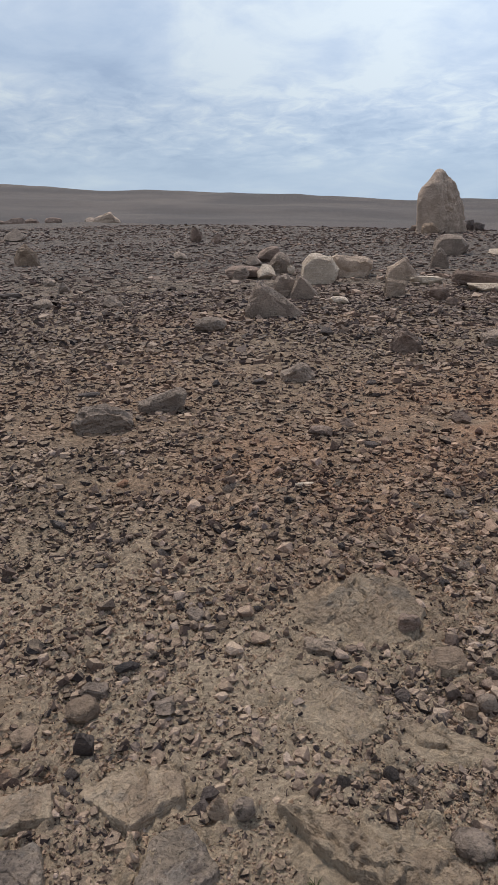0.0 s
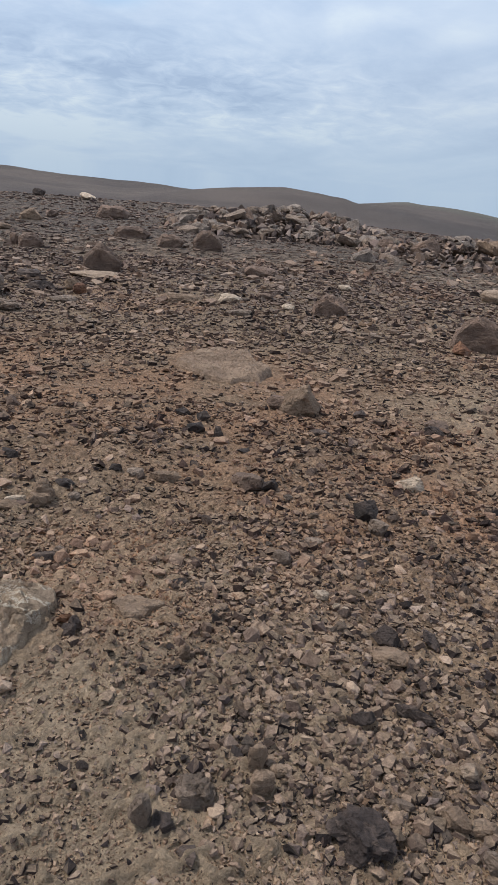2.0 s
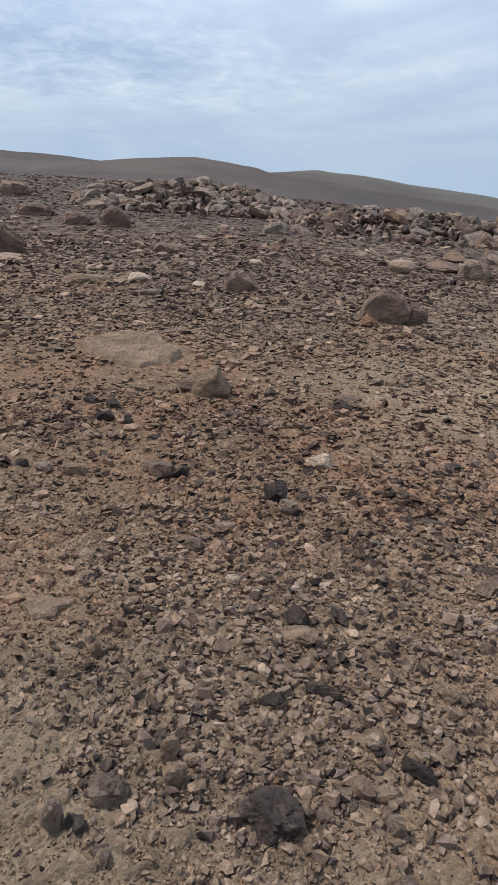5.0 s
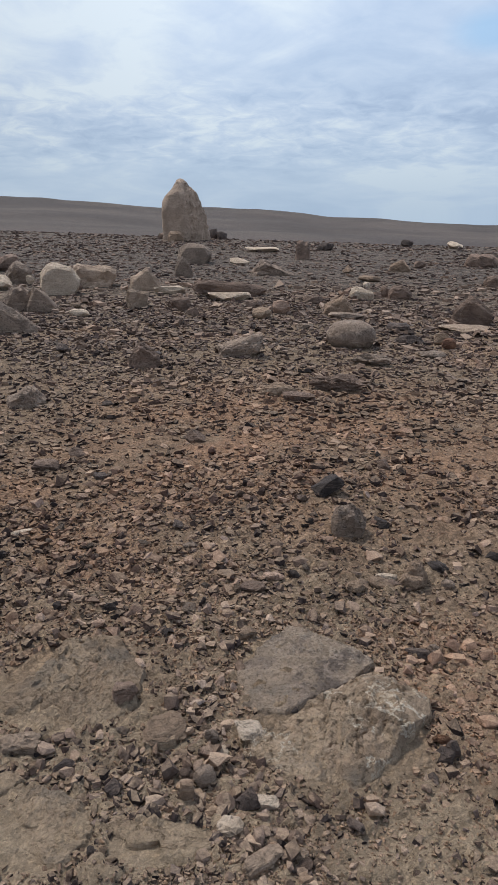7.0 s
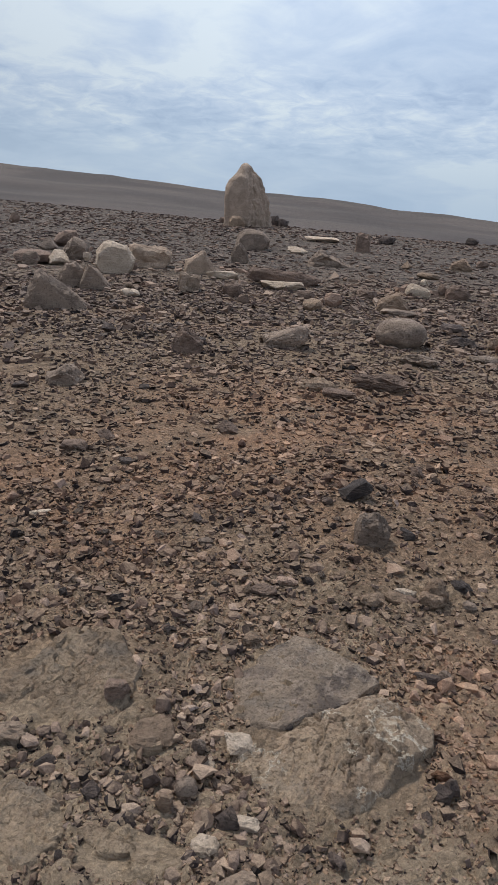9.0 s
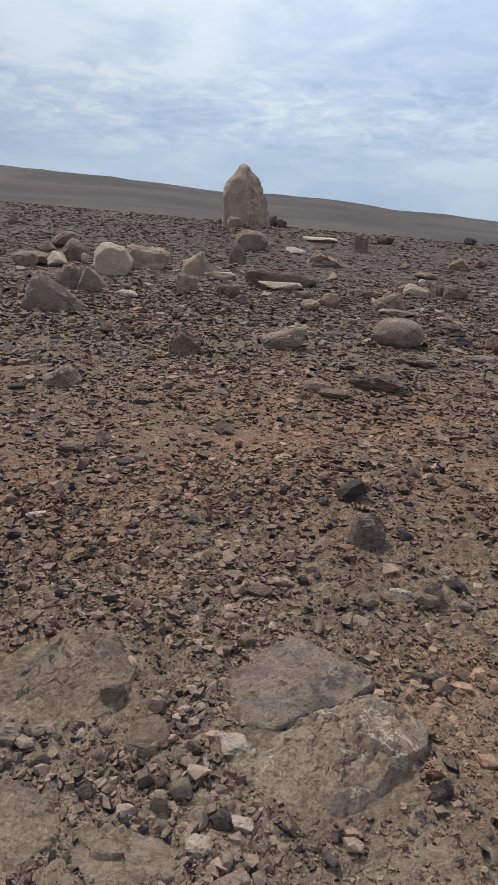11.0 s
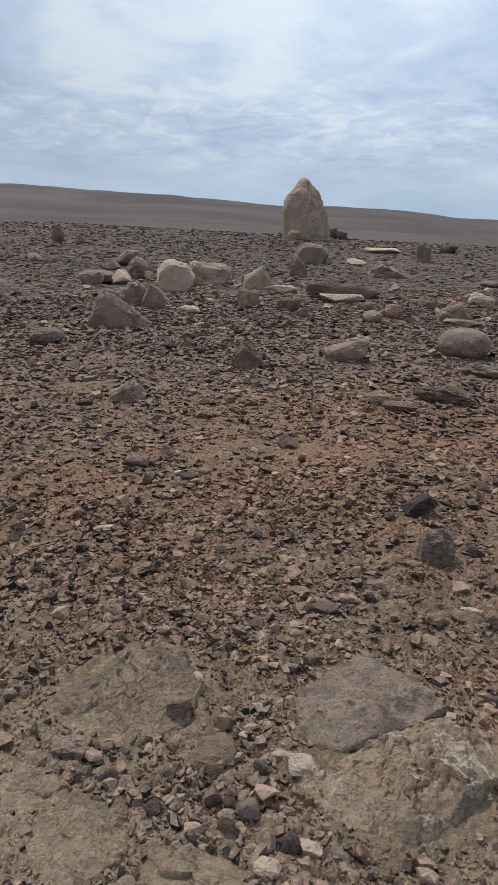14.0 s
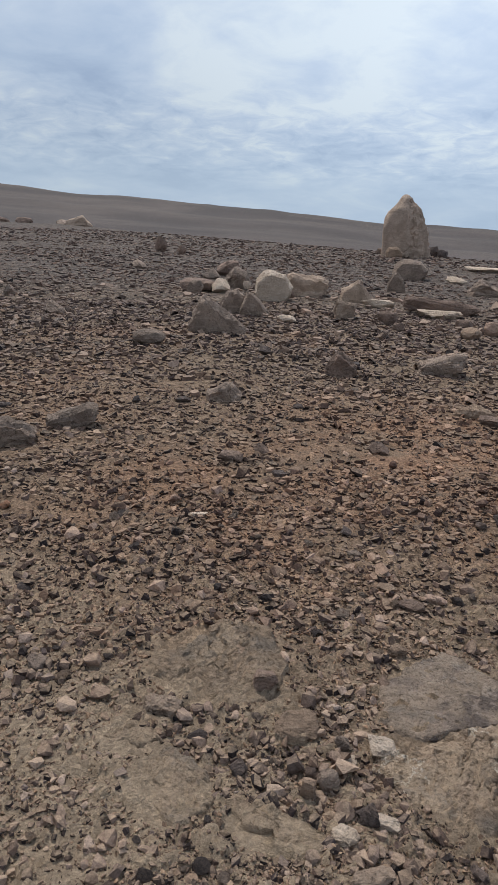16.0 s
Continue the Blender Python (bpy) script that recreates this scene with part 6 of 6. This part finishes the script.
def heap(az0, az1, r0, r1, top, count, s0, s1, group, label):
    """A long low heap: stones piled highest along its middle, small rubble between."""
    for i in range(count * 9):
        u, v = rng.random(), rng.random()
        crown = math.sin(math.pi * min(max(u, 0.05), 0.95)) ** 0.6 * (1 - (2 * v - 1) ** 2)
        az, r = az0 + (az1 - az0) * u, r0 + (r1 - r0) * v
        if i < count:
            size = s0 * (s1 / s0) ** (rng.random() ** 1.6)
            heap_stone(az, r, size, max(crown * top * (0.55 + 0.45 * rng.random()) - 0.05, 0.1 * size), rng, group, label)
        else:
            size = s0 * rng.uniform(0.35, 1.1)
            RUBBLE.append((EYE_X + r * math.sin(radians(az)), EYE_Y + r * math.cos(radians(az)), size, max(crown * top * rng.uniform(0.3, 0.85) - 0.04, 0.0)))


heap(25.5, 42.5, 18.8, 24.5, 0.85, 190, 0.30, 0.85, "stones of the long heap", "rough tan-brown stone in a long low heap")
heap(41, 60, 15.5, 22.5, 0.5, 80, 0.28, 0.85, "stones of the edge scatter", "rough brown stone strewn along the plain's edge")
heap(58, 79, 13.5, 19.5, 0.34, 45, 0.26, 0.75, "stones of the edge scatter", "rough brown stone strewn along the plain's edge")
heap(76, 94, 15.0, 20.0, 0.15, 14, 0.20, 0.5, "stones of the edge scatter", "rough brown stone strewn along the plain's edge")

# ---- loose gravel ----


def hull(points):
    bm = bmesh.new()
    for q in points:
        bm.verts.new(q)
    res = bmesh.ops.convex_hull(bm, input=bm.verts)
    bmesh.ops.delete(bm, geom=[g for g in res["geom_interior"] if isinstance(g, bmesh.types.BMVert)], context="VERTS")
    bmesh.ops.triangulate(bm, faces=bm.faces)
    bmesh.ops.recalc_face_normals(bm, faces=bm.faces)
    bm.verts.index_update()
    found = (np.array([v.co[:] for v in bm.verts]), np.array([[v.index for v in f.verts] for f in bm.faces]))
    bm.free()
    return found


def flake(rr):
    """A thin broken plate: uneven flat top, rough slanting sides."""
    n = (4, 5, 4, 4, 6, 4)[int(rr.integers(6))]
    ang = (np.arange(n) + rr.uniform(-0.34, 0.34, n)) * 2 * np.pi / n
    rad = rr.uniform(0.62, 1.0, n)
    x, y = np.cos(ang) * rad, np.sin(ang) * rad
    tip, tilt_ = rr.uniform(0, 6.283), rr.uniform(0.0, 0.45)
    z = 0.6 + tilt_ * (x * math.cos(tip) + y * math.sin(tip)) + rr.uniform(-0.16, 0.16, n)
    grow = rr.uniform(0.82, 1.2, n)
    top = np.stack([x, y, z], -1)
    foot = np.stack([x * grow + rr.uniform(-0.1, 0.1), y * grow + rr.uniform(-0.1, 0.1), np.full(n, -1.0)], -1)
    f = [(0, i, i + 1) for i in range(1, n - 1)]
    for i in range(n):
        j = (i + 1) % n
        f += [(i, n + i, n + j), (i, n + j, j)]
    return np.concatenate([top, foot]), np.array(f)


FLAKES = [flake(np.random.default_rng(1200 + i)) for i in range(48)]
CHIPS, CRUMBS, SHARDS = [], [], []
for i in range(30):
    rr = np.random.default_rng(900 + i)
    box = np.array([(x, y, z) for x in (-1, 1) for y in (-1, 1) for z in (-1, 1)], float)
    box[box[:, 2] > 0, :2] *= rr.uniform(0.35, 0.95)
    box += rr.uniform(-0.55, 0.55, box.shape)
    box /= np.abs(box).max(0)
    CRUMBS.append(hull(box[rr.permutation(8)[:5]]))
    CHIPS.append(hull(box[rr.permutation(8)[:7]]))
    SHARDS.append(shape(("shard", "shard", "wedge", "shard", "slab", "shard")[i % 6], 950 + i, 1))

CLEAR = np.array(KEEP_CLEAR)


def stoniness(x, y):
    """0 on bare sand, 1 where gravel lies thick."""
    r = np.hypot(x, y)
    d = 0.42 + 0.7 * fbm(x / 0.55, y / 0.55, 0, 3, 61) + 0.65 * fbm(x / 0.19, y / 0.19, 0, 2, 71)
    for bx, by, size, much in ((0.9, 1.85, 0.45, -0.8), (0.55, 1.0, 0.30, -0.5), (1.5, -0.3, 0.7, -0.6), (2.3, -0.3, 0.7, -0.35), (1.12, 1.06, 0.28, 0.8), (1.5, 1.5, 0.4, 0.4), (1.32, 0.83, 0.25, 0.7), (1.33, 0.2, 0.4, -0.8), (0.8, 0.8, 0.2, -0.6), (1.6, 1.8, 0.5, 0.35), (-1.1, 1.65, 0.25, 0.5), (1.7, 0.65, 0.35, 0.4), (-1.5, 2.1, 0.5, -0.4), (-0.05, 1.72, 0.25, 1.0), (-0.45, 1.85, 0.22, 0.9), (0.05, 1.55, 0.2, 0.7), (-0.4, 1.3, 0.25, 0.4), (4.0, -0.4, 0.8, -0.4)):
        d = d + much * np.exp(-((x - bx) ** 2 + (y - by) ** 2) / size**2)
    return np.clip(d + 0.35 * smooth(r, 2.8, 6), 0.08, 1)


def strew(name, label, x, y, z, s, flatness, mat, rr, bits, tilt=0.28, lift=0.22):
    """Loose stones of size s at the given places, joined into one mesh."""
    n = len(x)
    kind = rr.integers(len(bits), size=n)
    steep = np.where(rr.random(n) < 0.18, 2.3, 0.75) * tilt
    yaw, tx, ty = rr.uniform(0, 6.283, n), rr.normal(0, 1, n) * steep, rr.normal(0, 1, n) * steep
    fl = rr.uniform(*flatness, n)
    lengthen = rr.uniform(0.5, 1.0, n)
    V, Fc, off = [], [], 0
    for j, (p, f) in enumerate(bits):
        w_ = np.nonzero(kind == j)[0]
        if not len(w_):
            continue
        q = p[None] * np.stack([s[w_] * 0.5, s[w_] * 0.5 * lengthen[w_], s[w_] * 0.5 * fl[w_]], -1)[:, None]
        cx, sx = np.cos(tx[w_])[:, None], np.sin(tx[w_])[:, None]
        q = np.stack([q[..., 0], q[..., 1] * cx - q[..., 2] * sx, q[..., 1] * sx + q[..., 2] * cx], -1)
        cy, sy = np.cos(ty[w_])[:, None], np.sin(ty[w_])[:, None]
        q = np.stack([q[..., 0] * cy + q[..., 2] * sy, q[..., 1], -q[..., 0] * sy + q[..., 2] * cy], -1)
        cz, sz = np.cos(yaw[w_])[:, None], np.sin(yaw[w_])[:, None]
        q = np.stack([q[..., 0] * cz - q[..., 1] * sz, q[..., 0] * sz + q[..., 1] * cz, q[..., 2]], -1)
        q = q + np.stack([x[w_], y[w_], z[w_] + s[w_] * fl[w_] * lift], -1)[:, None]
        V.append(q.reshape(-1, 3))
        Fc.append((f[None] + (off + np.arange(len(w_)) * len(p))[:, None, None]).reshape(-1, 3))
        off += len(w_) * len(p)
    ob = new(name, set_mesh(name, np.concatenate(V), np.concatenate(Fc), mat, True))
    return tagged(ob, label, "gravel", kind="stuff")


def scatter(name, label, count, r0, r1, least, most, flatness, mat, seed, bits, mask, fall=2.0, az0=-42, az1=98, tilt=0.28, lift=0.36, tries=4):
    """Many loose stones in one mesh, from r0 to r1 metres away. least: size of the smallest for each metre of distance;
    most: size of the largest, by distance; fall: how fast the larger ones become rarer."""
    rr = np.random.default_rng(seed)
    n = int(count * tries)
    r = r0 * (r1 / r0) ** rr.random(n)
    az = np.radians(rr.uniform(az0, az1, n))
    x, y = EYE_X + r * np.sin(az), EYE_Y + r * np.cos(az)
    small = least * r
    large = np.maximum(np.interp(r, *zip(*most)), small * 1.5)
    s = small * (1 - rr.random(n) * (1 - (small / large) ** fall)) ** (-1 / fall)
    keep = rr.random(n) < mask(x, y)
    inside = np.zeros(n, bool)
    for cx, cy, a, b, t in CLEAR:
        near = np.abs(x - cx) + np.abs(y - cy) < 2.2 * max(a, b)
        u, v = (x - cx) * math.cos(t) + (y - cy) * math.sin(t), -(x - cx) * math.sin(t) + (y - cy) * math.cos(t)
        inside |= near & ((u / a) ** 2 + (v / b) ** 2 < 1)
    keep &= ~inside
    x, y, s = x[keep][:count], y[keep][:count], s[keep][:count]
    return strew(name, label, x, y, land(x, y) + 0.6 * crust(x, y), s, flatness, mat, rr, bits, tilt, lift)


def dark_drift(x, y):
    d = 0.25 * fbm(x / 0.6, y / 0.6, 0, 2, 81) + 0.3 * fbm(x / 0.2, y / 0.2, 0, 2, 83)
    for bx, by, size, much in ((1.25, 0.90, 0.35, 1.0), (1.55, 1.2, 0.45, 0.9), (1.05, 1.3, 0.2, 0.5), (1.75, 2.1, 0.4, 0.45), (1.65, 1.75, 0.45, 0.7), (-1.05, 1.85, 0.25, 0.7), (-1.05, 1.4, 0.2, 0.6), (1.7, 0.6, 0.4, 0.6), (1.95, 0.95, 0.4, 0.6), (2.3, 0.4, 0.5, 0.35), (2.1, 2.6, 0.5, 0.4), (1.1, 0.65, 0.2, 0.9), (2.6, 1.1, 0.6, 0.35), (-0.1, 1.68, 0.2, 0.4), (-0.35, 1.45, 0.2, 0.4), (0.2, 3.0, 0.4, 0.3), (3.2, 0.9, 0.6, 0.3)):
        d = d + much * np.exp(-((x - bx) ** 2 + (y - by) ** 2) / size**2)
    return np.clip(d, 0.008, 1)


def plates_lie(x, y):
    """Share of the ground under platy chips: patchy near by, closing up further off."""
    r = np.hypot(x, y)
    d = 0.58 + 0.5 * fbm(x / 1.1, y / 0.8, 0, 3, 131) + 0.5 * fbm(x / 0.3, y / 0.22, 0, 2, 141)
    d = d + 0.6 * smooth(r, 3.8, 7.0)
    for bx, by, size in ((10.8, 3.6, 1.3), (9.9, 1.6, 1.2), (2.9, -0.1, 1.0), (4.0, -0.3, 0.9)):
        d = d - 1.3 * np.exp(-((x - bx) ** 2 + (y - by) ** 2) / size**2)
    return np.clip(d, 0.05, 1)


def clumps(x, y):
    """Larger flakes lie in clumps with bare soil between."""
    d = 0.5 + 1.3 * fbm(x / 0.42, y / 0.32, 0, 3, 151) + 0.5 * fbm(x / 1.9, y / 1.5, 0, 2, 161)
    return np.clip(d, 0.03, 1) * (0.3 + 0.7 * stoniness(x, y))


def beside_ledges(x, y):
    """Broken stones gather in the gaps between the ledges and in the drift beside them."""
    d = 0.12 * np.clip(fbm(x / 0.3, y / 0.3, 0, 2, 191), 0, 1)
    for bx, by, size, much in ((-0.05, 1.72, 0.16, 1.0), (-0.42, 1.86, 0.14, 0.8), (0.08, 1.48, 0.16, 0.8), (0.22, 1.30, 0.2, 0.5), (1.3, 0.9, 0.35, 0.9), (1.5, 1.4, 0.4, 0.5), (-0.95, 1.6, 0.3, 0.6), (-0.6, 1.4, 0.25, 0.4), (0.85, 2.2, 0.3, 0.6), (-0.2, 2.5, 0.4, 0.5), (1.6, 0.5, 0.3, 0.5)):
        d = d + much * np.exp(-((x - bx) ** 2 + (y - by) ** 2) / size**2)
    return np.clip(d, 0.01, 1)


def within_rim(x, y):
    az = np.degrees(np.arctan2(x - EYE_X, y))
    return np.hypot(x - EYE_X, y) < EYE_Z / np.tan(np.radians(rim_dip(az))) * 1.08


scatter("grit", "fine sandy grit and chips on bare soil", 38000, 0.85, 4.2, 0.0042, [(0.85, 0.014), (4.2, 0.035)], (0.35, 0.8), G_GRIT, 1, CRUMBS, lambda x, y: np.clip(0.5 + 0.5 * stoniness(x, y), 0, 1), 2.4, -64, 122, 0.4)
scatter("sandy_crumbs", "loose clods and crumbs of the sandy crust", 30000, 0.85, 2.7, 0.0055, [(0.85, 0.020), (2.7, 0.040)], (0.4, 0.8), G_CLOD, 11, CRUMBS, lambda x, y: np.clip(0.55 + 0.6 * fbm(x / 0.3, y / 0.3, 0, 3, 181), 0.1, 1), 2.6, -64, 122, 0.4, 0.25)
scatter("gravel", "mixed tan, brown and grey gravel on sand", 24000, 0.85, 4.5, 0.0055, [(0.85, 0.035), (2.0, 0.055), (4.5, 0.10)], (0.22, 0.6), G_NEAR, 2, FLAKES[:30] + CHIPS, stoniness, 2.1, -64, 122, 0.3)
scatter("cobbles", "rough tan and brown stones among gravel", 2600, 0.85, 4.5, 0.011, [(0.85, 0.045), (2.0, 0.065), (4.5, 0.11)], (0.25, 0.6), G_NEAR, 7, SHARDS, stoniness, 2.2, -64, 122, 0.3)
scatter("dark_gravel", "dark flinty stones in loose drifts", 7000, 0.85, 4.0, 0.0085, [(0.85, 0.045), (2.0, 0.06), (4.0, 0.085)], (0.22, 0.65), G_DARK, 3, FLAKES[:30] + CHIPS, dark_drift, 1.7, -50, 104, 0.4, tries=14)
scatter("platy_gravel", "platy purple-brown stone chips covering the plain", 77000, 1.9, 13, 0.0044, [(2.0, 0.045), (4, 0.078), (6, 0.10), (13, 0.18)], (0.12, 0.36), G_PLATY, 4, FLAKES, lambda x, y: plates_lie(x, y) ** 1.2, 1.8, -50, 104, 0.28)
scatter("stone_flakes", "larger dark brown stone flakes in loose clumps", 9000, 1.6, 12, 0.011, [(1.6, 0.055), (4, 0.10), (12, 0.22)], (0.14, 0.36), G_FLAKE, 8, FLAKES, clumps, 2.4, tilt=0.28)
scatter("broken_stones", "broken tan and pale grey stones beside the ledges", 1100, 1.0, 4.0, 0.014, [(1.0, 0.055), (2.0, 0.075), (4.0, 0.11)], (0.3, 0.75), G_PALE, 12, SHARDS + CHIPS, beside_ledges, 1.9, -50, 104, 0.35, tries=16)
scatter("pale_flakes", "pale dusty stone plates strewn over the plain", 2100, 3.4, 16, 0.011, [(3.4, 0.09), (8, 0.2), (16, 0.34)], (0.14, 0.4), G_PALE, 13, FLAKES, lambda x, y: np.clip(0.35 + 0.9 * fbm(x / 0.9, y / 0.7, 0, 3, 193), 0.03, 1), 2.2, tilt=0.25)
scatter("outlying_gravel", "brown stone chips over the rest of the plain", 5000, 1.0, 18, 0.012, [(1.0, 0.06), (18, 0.3)], (0.2, 0.55), G_FAR, 9, CRUMBS, lambda x, y: np.clip(0.45 + 0.5 * fbm(x / 1.1, y / 0.9, 0, 3, 171), 0.1, 1), 2.4, 98, 318, 0.3)
scatter("stony_pavement", "weathered stone pavement of the far plain", 27000, 10.5, 60, 0.0042, [(10.5, 0.22), (30, 0.30), (60, 0.42)], (0.10, 0.30), G_FAR, 5, FLAKES, lambda x, y: np.clip(0.7 + 0.45 * fbm(x / 2.5, y / 2.5, 0, 3, 91), 0.08, 1) * within_rim(x, y) * (1 - 0.9 * np.exp(-((x - 10.9) ** 2 + (y - 3.5) ** 2) / 2.2)), 2.2, tilt=0.15)
# the nearest larger stones, each a piece of its own on the ground
PIECES = []
for i, (p, f) in enumerate(SHARDS):
    PIECES.append(stone_mesh("stone_piece", p * 0.5, f, MAT[("brown", "grey", "dark", "tan", "brown", "grey")[i % 6]], 20))
rng = np.random.default_rng(88)
laid = 0
while laid < 290:
    r, az = 1.15 * 3.3 ** rng.random(), radians(rng.uniform(-38, 96))
    x, y = EYE_X + r * math.sin(az), EYE_Y + r * math.cos(az)
    if rng.random() > float(stoniness(x, y)) or any(((x - c[0]) ** 2 + (y - c[1]) ** 2) < (0.9 * max(c[2], c[3])) ** 2 for c in KEEP_CLEAR):
        continue
    size = (0.016 + 0.011 * r) * (0.7 + 0.9 * rng.random() ** 2)
    ob = new("stone_piece", PIECES[int(rng.integers(len(PIECES)))])
    low = rng.uniform(0.3, 0.6)
    ob.location = (x, y, float(land(x, y)) + 0.004 + size * low * 0.36)
    ob.rotation_euler = (rng.normal(0, 0.25), rng.normal(0, 0.25), rng.uniform(0, 6.283))
    ob.scale = (size, size * rng.uniform(0.6, 1.0), size * low)
    ob.parent = ground
    laid += 1
heaped = np.array(RUBBLE)
strew("rubble", "broken tan and brown rubble of the heaps", heaped[:, 0], heaped[:, 1], land(heaped[:, 0], heaped[:, 1]) + heaped[:, 3], heaped[:, 2], (0.35, 0.8), G_RUBBLE, np.random.default_rng(6), CHIPS, 0.5)
